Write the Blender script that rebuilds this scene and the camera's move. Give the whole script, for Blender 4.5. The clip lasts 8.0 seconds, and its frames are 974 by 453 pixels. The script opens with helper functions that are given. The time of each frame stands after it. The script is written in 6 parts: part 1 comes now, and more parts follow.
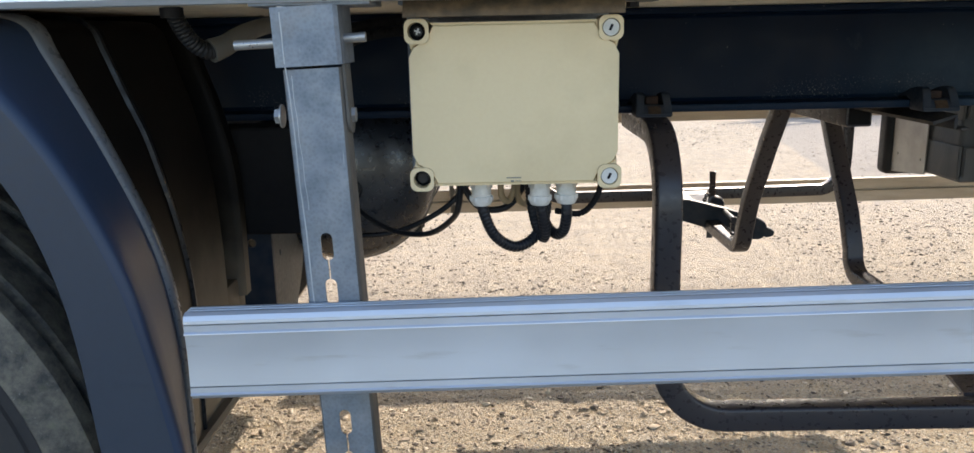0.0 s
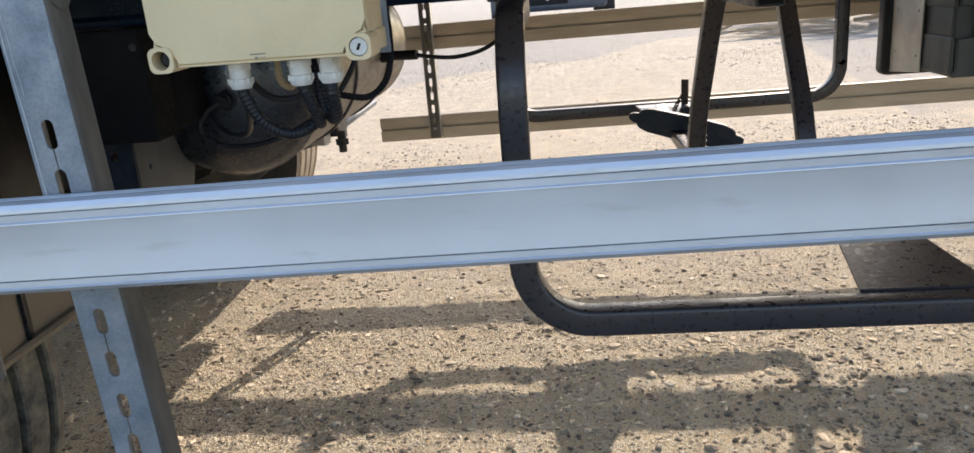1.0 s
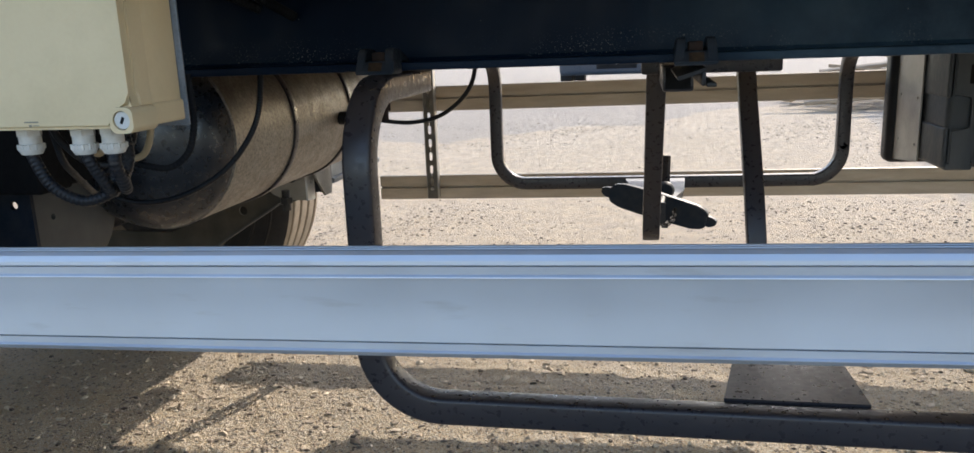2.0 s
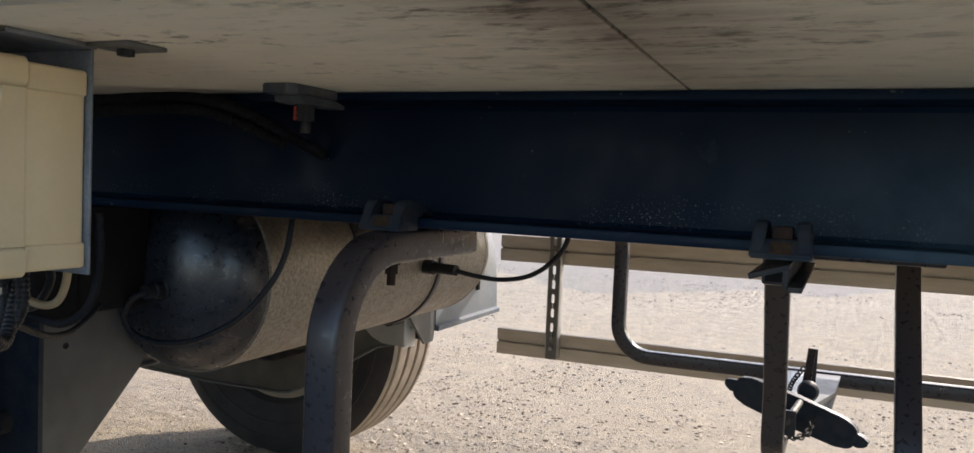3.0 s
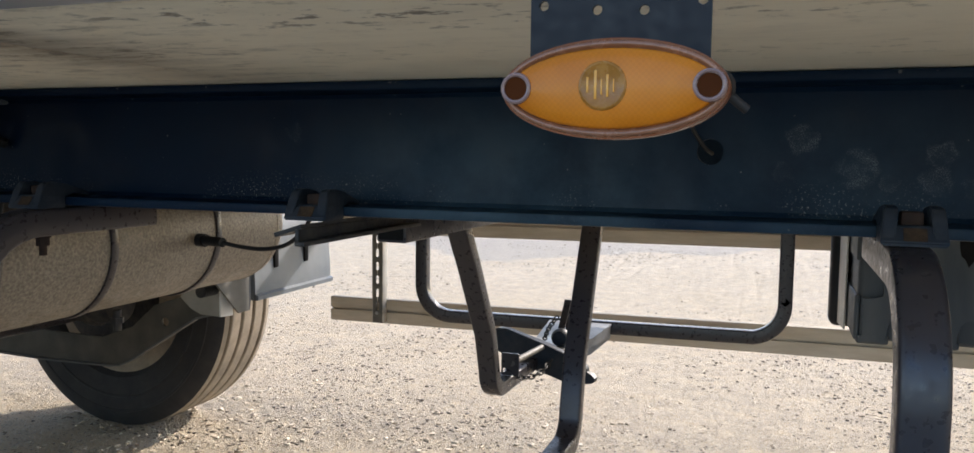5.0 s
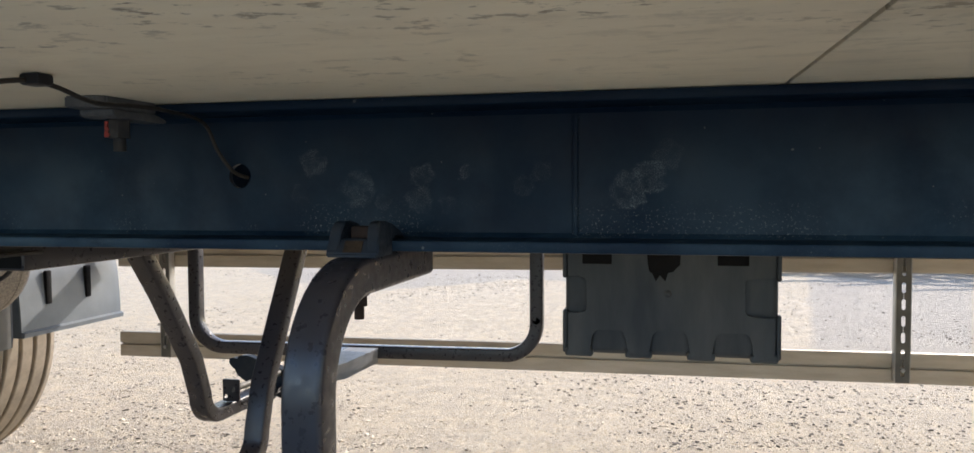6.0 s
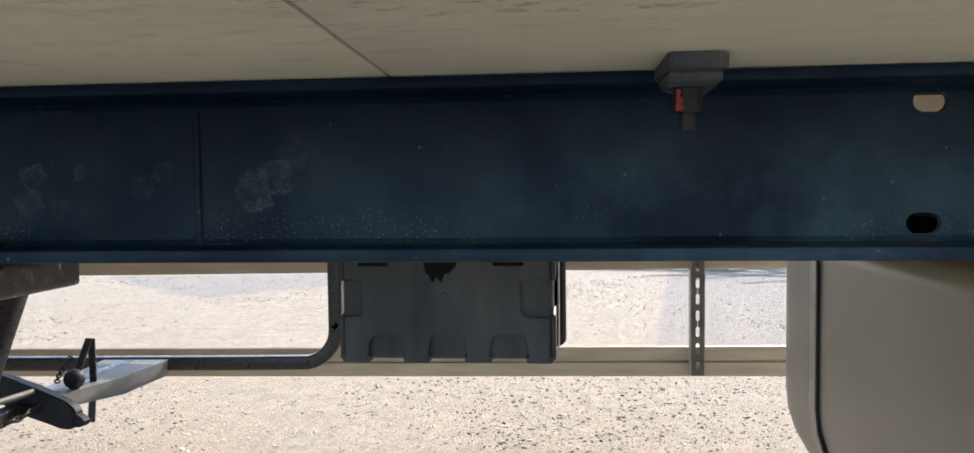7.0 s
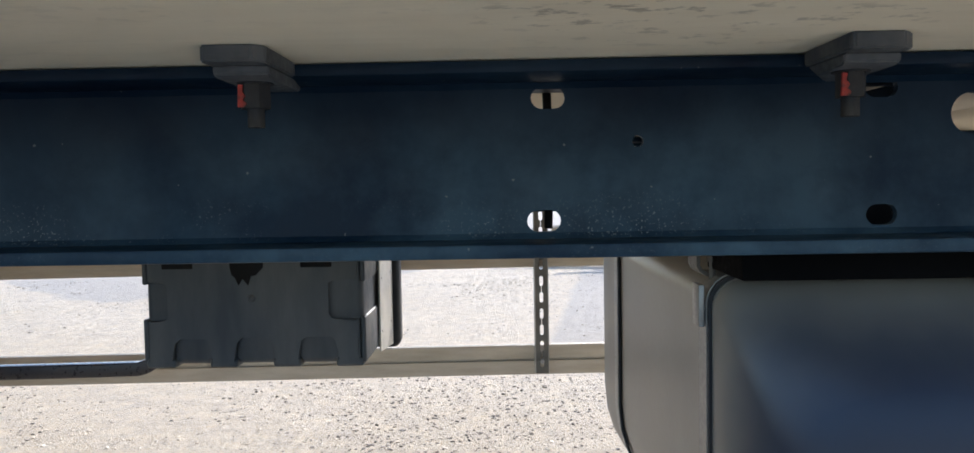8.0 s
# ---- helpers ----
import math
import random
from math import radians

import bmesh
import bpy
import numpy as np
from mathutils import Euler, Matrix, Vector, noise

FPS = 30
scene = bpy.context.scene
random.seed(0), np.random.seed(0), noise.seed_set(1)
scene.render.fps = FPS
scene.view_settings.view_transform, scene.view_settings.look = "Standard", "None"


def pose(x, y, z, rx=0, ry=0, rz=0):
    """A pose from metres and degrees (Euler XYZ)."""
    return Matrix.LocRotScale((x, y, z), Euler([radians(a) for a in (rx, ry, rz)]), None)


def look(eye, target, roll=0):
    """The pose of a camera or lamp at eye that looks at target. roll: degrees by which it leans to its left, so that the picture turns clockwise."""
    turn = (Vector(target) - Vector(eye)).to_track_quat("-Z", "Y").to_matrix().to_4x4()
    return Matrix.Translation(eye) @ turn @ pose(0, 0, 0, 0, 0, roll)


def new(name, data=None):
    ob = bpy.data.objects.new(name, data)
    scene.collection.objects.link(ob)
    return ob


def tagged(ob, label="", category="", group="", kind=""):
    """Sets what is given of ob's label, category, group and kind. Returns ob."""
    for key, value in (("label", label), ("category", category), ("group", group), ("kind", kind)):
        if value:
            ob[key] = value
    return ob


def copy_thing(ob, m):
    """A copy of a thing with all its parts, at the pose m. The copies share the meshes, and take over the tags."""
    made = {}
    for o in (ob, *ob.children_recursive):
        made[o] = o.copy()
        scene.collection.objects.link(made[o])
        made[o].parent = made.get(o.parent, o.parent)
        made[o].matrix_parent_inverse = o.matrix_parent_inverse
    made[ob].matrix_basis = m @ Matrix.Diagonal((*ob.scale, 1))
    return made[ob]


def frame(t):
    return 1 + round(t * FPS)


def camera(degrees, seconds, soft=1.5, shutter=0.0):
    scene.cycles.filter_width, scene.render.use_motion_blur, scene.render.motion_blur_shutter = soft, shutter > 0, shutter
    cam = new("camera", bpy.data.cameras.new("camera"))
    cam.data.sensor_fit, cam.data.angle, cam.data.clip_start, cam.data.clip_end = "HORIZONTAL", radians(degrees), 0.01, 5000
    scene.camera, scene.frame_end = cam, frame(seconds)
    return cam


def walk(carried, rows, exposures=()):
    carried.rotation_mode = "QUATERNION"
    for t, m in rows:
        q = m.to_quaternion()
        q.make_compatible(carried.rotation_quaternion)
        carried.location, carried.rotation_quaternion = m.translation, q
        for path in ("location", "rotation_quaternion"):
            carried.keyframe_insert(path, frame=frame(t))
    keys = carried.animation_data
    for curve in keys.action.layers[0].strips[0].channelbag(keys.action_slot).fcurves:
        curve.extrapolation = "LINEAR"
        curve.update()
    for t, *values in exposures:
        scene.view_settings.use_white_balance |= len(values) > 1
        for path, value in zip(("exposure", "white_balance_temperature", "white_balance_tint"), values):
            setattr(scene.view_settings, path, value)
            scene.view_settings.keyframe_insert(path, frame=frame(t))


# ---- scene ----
cam = camera(62.2, 8.0)
PATH = [
    (0, (0.602, 0.141, 1.146), (0.573, 2.088, 0.689), -1.3),
    (0.5, (0.751, 0.24, 1.109), (0.736, 2.162, 0.557), -2.2),
    (1, (0.935, 0.213, 1.048), (0.738, 2.113, 0.457), -4.6),
    (1.2, (1.019, 0.192, 1.033), (0.721, 2.088, 0.468), -1.7),
    (2.3, (1.303, 0.388, 1.083), (0.869, 2.308, 0.735), -2.2),
    (2.5, (1.321, 0.458, 1.099), (0.814, 2.377, 0.853), -1.3),
    (3, (1.391, 0.62, 1.075), (0.58, 2.446, 0.968), 2.5),
    (3.5, (1.508, 0.725, 1.069), (0.627, 2.516, 0.942), 0.8),
    (4, (1.611, 0.741, 1.067), (0.758, 2.537, 0.851), 0.6),
    (4.2, (1.653, 0.736, 1.048), (0.776, 2.527, 0.884), 0.7),
    (5.3, (2.016, 0.586, 1.103), (1.451, 2.497, 0.941), 0.5),
    (5.5, (2.116, 0.613, 1.093), (1.602, 2.542, 0.972), 0.4),
    (6, (2.354, 0.67, 1.084), (1.9, 2.616, 0.991), -0.3),
    (6.5, (2.502, 0.707, 1.092), (2.176, 2.678, 0.999), -0.7),
    (7, (2.625, 0.784, 1.084), (2.437, 2.773, 0.986), -0.7),
    (7.5, (2.757, 0.829, 1.076), (2.663, 2.824, 0.973), -0.6),
    (8, (2.935, 0.824, 1.079), (2.895, 2.821, 0.977), -1.0),
]
EXPOSURES = [(0.0, 1.30, 6600, 14), (1.2, 1.22, 6550, 14), (2.5, 1.03, 6200, 13), (3.0, 1.10, 6250, 15), (3.5, 1.36, 6200, 15), (4.2, 1.38, 6200, 15), (5.5, 1.24, 6150, 12), (6.5, 1.37, 6200, 13), (8.0, 1.39, 5700, 12)]
walk(cam, [(t, look(eye, target, roll)) for t, eye, target, roll in PATH], EXPOSURES)

# ---- light: low sun from beyond the trailer, open sky behind the viewer ----
SUN_WAY = Vector((0.62, 1.74, 1.0)).normalized()
world = bpy.data.worlds.new("yard_sky")
scene.world = world
world.use_nodes = True
wn = world.node_tree
sky = wn.nodes.new("ShaderNodeTexSky")
sky.sky_type = "NISHITA"
sky.sun_disc = False
sky.sun_elevation = math.asin(SUN_WAY.z)
sky.sun_rotation = math.atan2(SUN_WAY.x, SUN_WAY.y)
wn.links.new(sky.outputs["Color"], wn.nodes["Background"].inputs["Color"])
wn.nodes["Background"].inputs["Strength"].default_value = 0.165
sun = new("sun", bpy.data.lights.new("sun", "SUN"))
sun.data.energy = 2.65
sun.data.angle = radians(0.53)
sun.data.color = (1.0, 0.89, 0.75)
sun.matrix_world = look(SUN_WAY * 30, (0, 0, 0))


# ---- materials ----
def shader(name, rough=0.6, metal=0.0):
    m = bpy.data.materials.new(name)
    m.use_nodes = True
    nt = m.node_tree
    b = nt.nodes["Principled BSDF"]
    b.inputs["Roughness"].default_value = rough
    b.inputs["Metallic"].default_value = metal
    return m, nt, b


def coords(nt, scale=(1, 1, 1)):
    tc = nt.nodes.new("ShaderNodeTexCoord")
    mp = nt.nodes.new("ShaderNodeMapping")
    mp.inputs["Scale"].default_value = scale
    nt.links.new(tc.outputs["Object"], mp.inputs["Vector"])
    return mp.outputs["Vector"]


def noise_tex(nt, vec, scale, detail=4, rough=0.55):
    n = nt.nodes.new("ShaderNodeTexNoise")
    n.inputs["Scale"].default_value = scale
    n.inputs["Detail"].default_value = detail
    n.inputs["Roughness"].default_value = rough
    nt.links.new(vec, n.inputs["Vector"])
    return n.outputs["Fac"]


def ramp(nt, fac, stops):
    r = nt.nodes.new("ShaderNodeValToRGB")
    r.color_ramp.elements[0].position, r.color_ramp.elements[1].position = stops[0][0], stops[-1][0]
    for i, (p, c) in enumerate(stops):
        e = r.color_ramp.elements[0] if i == 0 else (r.color_ramp.elements[-1] if i == len(stops) - 1 else r.color_ramp.elements.new(p))
        e.color = (*c, 1) if len(c) == 3 else c
    nt.links.new(fac, r.inputs["Fac"])
    return r.outputs["Color"]


def grey(v):
    return (v, v, v)


def mix(nt, fac, a, b, mode="MIX"):
    n = nt.nodes.new("ShaderNodeMix")
    n.data_type, n.blend_type = "RGBA", mode
    for sock, v in ((n.inputs[0], fac), (n.inputs[6], a), (n.inputs[7], b)):
        if isinstance(v, bpy.types.NodeSocket):
            nt.links.new(v, sock)
        else:
            sock.default_value = v if isinstance(v, (int, float)) else (*v, 1)
    return n.outputs[2]


def bump(nt, b, height, strength=0.3, distance=0.002):
    n = nt.nodes.new("ShaderNodeBump")
    n.inputs["Strength"].default_value = strength
    n.inputs["Distance"].default_value = distance
    nt.links.new(height, n.inputs["Height"])
    nt.links.new(n.outputs["Normal"], b.inputs["Normal"])


def math_add(nt, sock, val):
    n = nt.nodes.new("ShaderNodeMath")
    n.operation = "ADD"
    nt.links.new(sock, n.inputs[0])
    n.inputs[1].default_value = val
    return n.outputs[0]


def math_mul(nt, sock, val):
    n = nt.nodes.new("ShaderNodeMath")
    n.operation = "MULTIPLY"
    nt.links.new(sock, n.inputs[0])
    n.inputs[1].default_value = val
    return n.outputs[0]


def worn(name, base, second, rough=0.5, metal=0.0, coarse=6, fine=90, spread=(0.35, 0.7), bumpy=0.15, stretch=(1, 1, 1), rough_span=0.15, coat=0.0, grain=0.12, spec=0.5):
    """A surface of two tones, coarse stains and fine grain, with uneven gloss."""
    m, nt, b = shader(name, rough, metal)
    v = coords(nt, stretch)
    big, small = noise_tex(nt, v, coarse, 5), noise_tex(nt, v, fine, 3)
    col = ramp(nt, big, [(spread[0], base), (spread[1], second)])
    col = mix(nt, grain, col, ramp(nt, small, [(0.3, grey(0.3)), (0.7, grey(0.8))]), "OVERLAY")
    nt.links.new(col, b.inputs["Base Color"])
    nt.links.new(ramp(nt, small, [(0.3, grey(max(rough - rough_span, 0.03))), (0.7, grey(min(rough + rough_span, 1)))]), b.inputs["Roughness"])
    b.inputs["Coat Weight"].default_value = coat
    b.inputs["Specular IOR Level"].default_value = spec
    bump(nt, b, small, bumpy, 0.001)
    return m


SPLASHES = [(1.236, 1.124, 0.011, 0.30), (1.893, 1.080, 0.009, 0.25), (1.912, 1.118, 0.014, 0.8), (1.971, 1.085, 0.018, 0.85), (2.054, 1.100, 0.012, 0.7), (2.051, 1.071, 0.014, 0.65), (2.109, 1.106, 0.008, 0.8),
            (2.004, 1.068, 0.009, 0.4), (2.087, 1.067, 0.009, 0.35), (2.180, 1.087, 0.011, 0.35), (2.200, 1.103, 0.011, 0.4), (2.302, 1.083, 0.017, 0.8), (2.326, 1.098, 0.015, 1.0), (2.312, 1.072, 0.008, 1.0), (2.347, 1.124, 0.014, 0.4)]


def beam_paint():
    m, nt, b = shader("navy_chassis_paint", 0.42)
    b.inputs["Specular IOR Level"].default_value = 0.10
    v = coords(nt)
    big = noise_tex(nt, v, 3.5, 5)
    col = ramp(nt, big, [(0.3, (0.0018, 0.006, 0.018)), (0.7, (0.0045, 0.015, 0.034))])
    # a thin teal-grey tint, stronger towards the front of the trailer
    fx = nt.nodes.new("ShaderNodeSeparateXYZ")
    nt.links.new(v, fx.inputs[0])
    tint = ramp(nt, math_mul(nt, fx.outputs["X"], 0.5), [(0.12, grey(0)), (0.22, grey(0.58)), (0.32, grey(0.72)), (0.42, grey(0.44)), (0.60, grey(0.40)), (0.74, grey(0.48)), (0.86, grey(0.85)), (1.0, grey(0.85))])
    cloudy = ramp(nt, noise_tex(nt, v, 6, 6, 0.65), [(0.36, grey(0.15)), (0.62, grey(1))])
    # paler low on the web: bounce off the sand put into colour
    height = ramp(nt, math_mul(nt, fx.outputs["Z"], 5.0), [(0.05, grey(1)), (0.45, grey(0.72)), (0.80, grey(0.30))])
    tint = mix(nt, 1.0, tint, height, "MULTIPLY")
    col = mix(nt, mix(nt, 1.0, tint, cloudy, "MULTIPLY"), col, (0.047, 0.082, 0.112))
    # dried splash marks: round pale crusts of fine specks, place and radius along the web
    crust = ramp(nt, noise_tex(nt, v, 700, 3, 0.75), [(0.46, grey(0.03)), (0.62, grey(0.8))])
    warp = nt.nodes.new("ShaderNodeVectorMath")
    warp.operation = "MULTIPLY_ADD"
    nn = nt.nodes.new("ShaderNodeTexNoise")
    nn.inputs["Scale"].default_value = 60
    nt.links.new(v, nn.inputs["Vector"])
    nt.links.new(nn.outputs["Color"], warp.inputs[0])
    warp.inputs[1].default_value = (0.026, 0.026, 0.026)
    nt.links.new(v, warp.inputs[2])
    broken = ramp(nt, noise_tex(nt, v, 55, 3, 0.6), [(0.38, grey(0.12)), (0.58, grey(1))])
    crust = mix(nt, 1.0, crust, broken, "MULTIPLY")
    for sx, sz, sr, pale in SPLASHES:
        dist = nt.nodes.new("ShaderNodeVectorMath")
        dist.operation = "DISTANCE"
        nt.links.new(warp.outputs[0], dist.inputs[0])
        dist.inputs[1].default_value = (sx - 1.0 + 0.013, 0.013, sz - 1.014 + 0.013)
        rel = nt.nodes.new("ShaderNodeMath")
        rel.operation = "DIVIDE"
        nt.links.new(dist.outputs["Value"], rel.inputs[0])
        rel.inputs[1].default_value = sr * 1.35
        disc = ramp(nt, rel.outputs[0], [(0.0, grey(0.42 * pale)), (0.50, grey(0.40 * pale)), (0.74, grey(0.62 * pale)), (0.90, grey(0.25 * pale)), (1.0, grey(0))])
        col = mix(nt, mix(nt, 1.0, disc, crust, "MULTIPLY"), col, (0.25, 0.275, 0.28))
    # small pale splashes of mud, thicker towards the lower flange
    sp = nt.nodes.new("ShaderNodeSeparateXYZ")
    nt.links.new(v, sp.inputs[0])
    low = nt.nodes.new("ShaderNodeMath")
    low.operation = "MULTIPLY"
    low.inputs[1].default_value = 10.0
    nt.links.new(sp.outputs["Z"], low.inputs[0])
    low = ramp(nt, low.outputs[0], [(0.12, grey(0.12)), (0.16, grey(1)), (0.30, grey(0.75)), (0.60, grey(0))])
    dots = ramp(nt, noise_tex(nt, v, 300, 2, 0.7), [(0.60, grey(0)), (0.66, grey(1))])
    gather = ramp(nt, noise_tex(nt, v, 9, 3), [(0.45, grey(0)), (0.62, grey(1))])
    spots = mix(nt, 1.0, mix(nt, 1.0, dots, gather, "MULTIPLY"), low, "MULTIPLY")
    col = mix(nt, spots, col, (0.20, 0.205, 0.20))
    rare = ramp(nt, noise_tex(nt, v, 120, 1, 0.5), [(0.77, grey(0)), (0.80, grey(0.7))])
    col = mix(nt, rare, col, (0.16, 0.16, 0.15))
    nt.links.new(col, b.inputs["Base Color"])
    nt.links.new(ramp(nt, noise_tex(nt, v, 14, 4), [(0.3, grey(0.32)), (0.7, grey(0.58))]), b.inputs["Roughness"])
    bump(nt, b, noise_tex(nt, v, 150, 3), 0.12, 0.001)
    return m


def plywood():
    m, nt, b = shader("stained_plywood", 0.72)
    v = coords(nt)
    long = coords(nt, (1.2, 9, 9))
    grain = noise_tex(nt, long, 6, 6, 0.6)
    col = ramp(nt, grain, [(0.3, (0.745, 0.645, 0.478)), (0.7, (0.80, 0.71, 0.548))])
    cloud = ramp(nt, noise_tex(nt, v, 1.6, 4), [(0.4, grey(0)), (0.7, grey(0.32))])
    col = mix(nt, cloud, col, (0.52, 0.44, 0.335))
    # dark water stains that creep from the board joints
    sp = nt.nodes.new("ShaderNodeSeparateXYZ")
    nt.links.new(v, sp.inputs[0])
    m1 = nt.nodes.new("ShaderNodeMath")
    m1.operation = "ADD"
    nt.links.new(sp.outputs["X"], m1.inputs[0])
    m1.inputs[1].default_value = 1.0195
    m2 = nt.nodes.new("ShaderNodeMath")
    m2.operation = "PINGPONG"
    nt.links.new(m1.outputs[0], m2.inputs[0])
    m2.inputs[1].default_value = 0.62075
    near = nt.nodes.new("ShaderNodeMath")
    near.operation = "ADD"
    nt.links.new(m2.outputs[0], near.inputs[0])
    wv = nt.nodes.new("ShaderNodeMath")
    wv.operation = "MULTIPLY"
    nt.links.new(noise_tex(nt, coords(nt, (2, 9, 9)), 2.2, 6, 0.65), wv.inputs[0])
    wv.inputs[1].default_value = 0.34
    nt.links.new(wv.outputs[0], near.inputs[1])
    joint = ramp(nt, near.outputs[0], [(0.15, grey(0.92)), (0.22, grey(0.60)), (0.29, grey(0.18)), (0.37, grey(0))])
    dry = ramp(nt, math_mul(nt, sp.outputs["X"], 0.5), [(0.32, grey(1)), (0.50, grey(0.25))])
    inward = ramp(nt, math_add(nt, sp.outputs["Y"], 1.22), [(0.12, grey(1)), (0.34, grey(0.62)), (0.58, grey(0.2))])
    dry = mix(nt, 1.0, dry, inward, "MULTIPLY")
    joint = mix(nt, 1.0, joint, dry, "MULTIPLY")
    col = mix(nt, joint, col, (0.16, 0.115, 0.08))
    # dark mould flecks, thick where water creeps in along the outer edge
    edge = nt.nodes.new("ShaderNodeMath")
    edge.operation = "MULTIPLY_ADD"
    nt.links.new(noise_tex(nt, v, 3.0, 4, 0.6), edge.inputs[0])
    edge.inputs[1].default_value = 0.45
    nt.links.new(sp.outputs["Y"], edge.inputs[2])
    edge = ramp(nt, math_add(nt, edge.outputs[0], 1.22), [(0.30, grey(1)), (0.52, grey(0.6)), (0.72, grey(0.12)), (0.85, grey(0))])
    mould = ramp(nt, noise_tex(nt, coords(nt, (34, 52, 52)), 1.0, 5, 0.65), [(0.55, grey(0)), (0.62, grey(0.95))])
    patchy = ramp(nt, noise_tex(nt, coords(nt, (1, 2.5, 2.5)), 3.1, 3), [(0.46, grey(0.10)), (0.64, grey(0.9))])
    col = mix(nt, mix(nt, 1.0, mix(nt, 1.0, mould, edge, "MULTIPLY"), patchy, "MULTIPLY"), col, (0.13, 0.095, 0.068))
    wash = ramp(nt, noise_tex(nt, coords(nt, (5, 11, 11)), 1.0, 6, 0.7), [(0.52, grey(0)), (0.72, grey(0.22))])
    col = mix(nt, mix(nt, 1.0, wash, edge, "MULTIPLY"), col, (0.22, 0.16, 0.115))
    wet = ramp(nt, near.outputs[0], [(0.18, grey(1)), (0.29, grey(0.8)), (0.38, grey(0.3)), (0.47, grey(0))])
    specks = ramp(nt, noise_tex(nt, coords(nt, (11, 26, 26)), 1.3, 6, 0.72), [(0.53, grey(0)), (0.61, grey(0.9))])
    wet = mix(nt, 1.0, wet, dry, "MULTIPLY")
    col = mix(nt, mix(nt, 1.0, specks, wet, "MULTIPLY"), col, (0.085, 0.062, 0.046))
    nt.links.new(col, b.inputs["Base Color"])
    nt.links.new(ramp(nt, grain, [(0.3, grey(0.55)), (0.7, grey(0.8))]), b.inputs["Roughness"])
    bump(nt, b, grain, 0.2, 0.002)
    return m


def aluminium(name, tone=0.62, rough=0.36):
    m, nt, b = shader(name, rough, 0.7)
    v = coords(nt, (2, 60, 60))
    lines = noise_tex(nt, v, 8, 4)
    patch = noise_tex(nt, coords(nt), 5, 4)
    col = ramp(nt, patch, [(0.3, (tone * 0.80, tone * 0.85, tone * 0.93)), (0.7, (tone * 0.92, tone * 0.96, tone * 1.03))])
    col = mix(nt, ramp(nt, noise_tex(nt, coords(nt, (2, 14, 14)), 4, 5), [(0.6, grey(0)), (0.75, grey(0.35))]), col, (0.30, 0.28, 0.25))
    nt.links.new(col, b.inputs["Base Color"])
    nt.links.new(ramp(nt, patch, [(0.3, grey(rough - 0.06)), (0.7, grey(rough + 0.12))]), b.inputs["Roughness"])
    bump(nt, b, lines, 0.05, 0.0005)
    return m


def galvanised():
    m, nt, b = shader("galvanised_steel", 0.5, 0.55)
    v = coords(nt)
    vor = nt.nodes.new("ShaderNodeTexVoronoi")
    vor.inputs["Scale"].default_value = 260
    nt.links.new(v, vor.inputs["Vector"])
    col = ramp(nt, noise_tex(nt, v, 25, 5), [(0.3, (0.150, 0.178, 0.212)), (0.7, (0.250, 0.276, 0.312))])
    col = mix(nt, 0.3, col, ramp(nt, vor.outputs["Distance"], [(0.1, grey(0.35)), (0.7, grey(0.65))]), "OVERLAY")
    col = mix(nt, ramp(nt, noise_tex(nt, v, 260, 4, 0.75), [(0.62, grey(0)), (0.74, grey(0.5))]), col, (0.07, 0.075, 0.085))
    drip = ramp(nt, noise_tex(nt, coords(nt, (50, 50, 2.5)), 3.2, 4, 0.6), [(0.68, grey(0)), (0.74, grey(0.5))])
    col = mix(nt, drip, col, (0.48, 0.49, 0.50))
    dirt = ramp(nt, noise_tex(nt, v, 11, 5), [(0.55, grey(0)), (0.75, grey(0.6))])
    col = mix(nt, dirt, col, (0.24, 0.21, 0.17))
    nt.links.new(col, b.inputs["Base Color"])
    nt.links.new(ramp(nt, noise_tex(nt, v, 40, 3), [(0.3, grey(0.42)), (0.7, grey(0.7))]), b.inputs["Roughness"])
    bump(nt, b, noise_tex(nt, v, 120, 3), 0.1, 0.001)
    return m


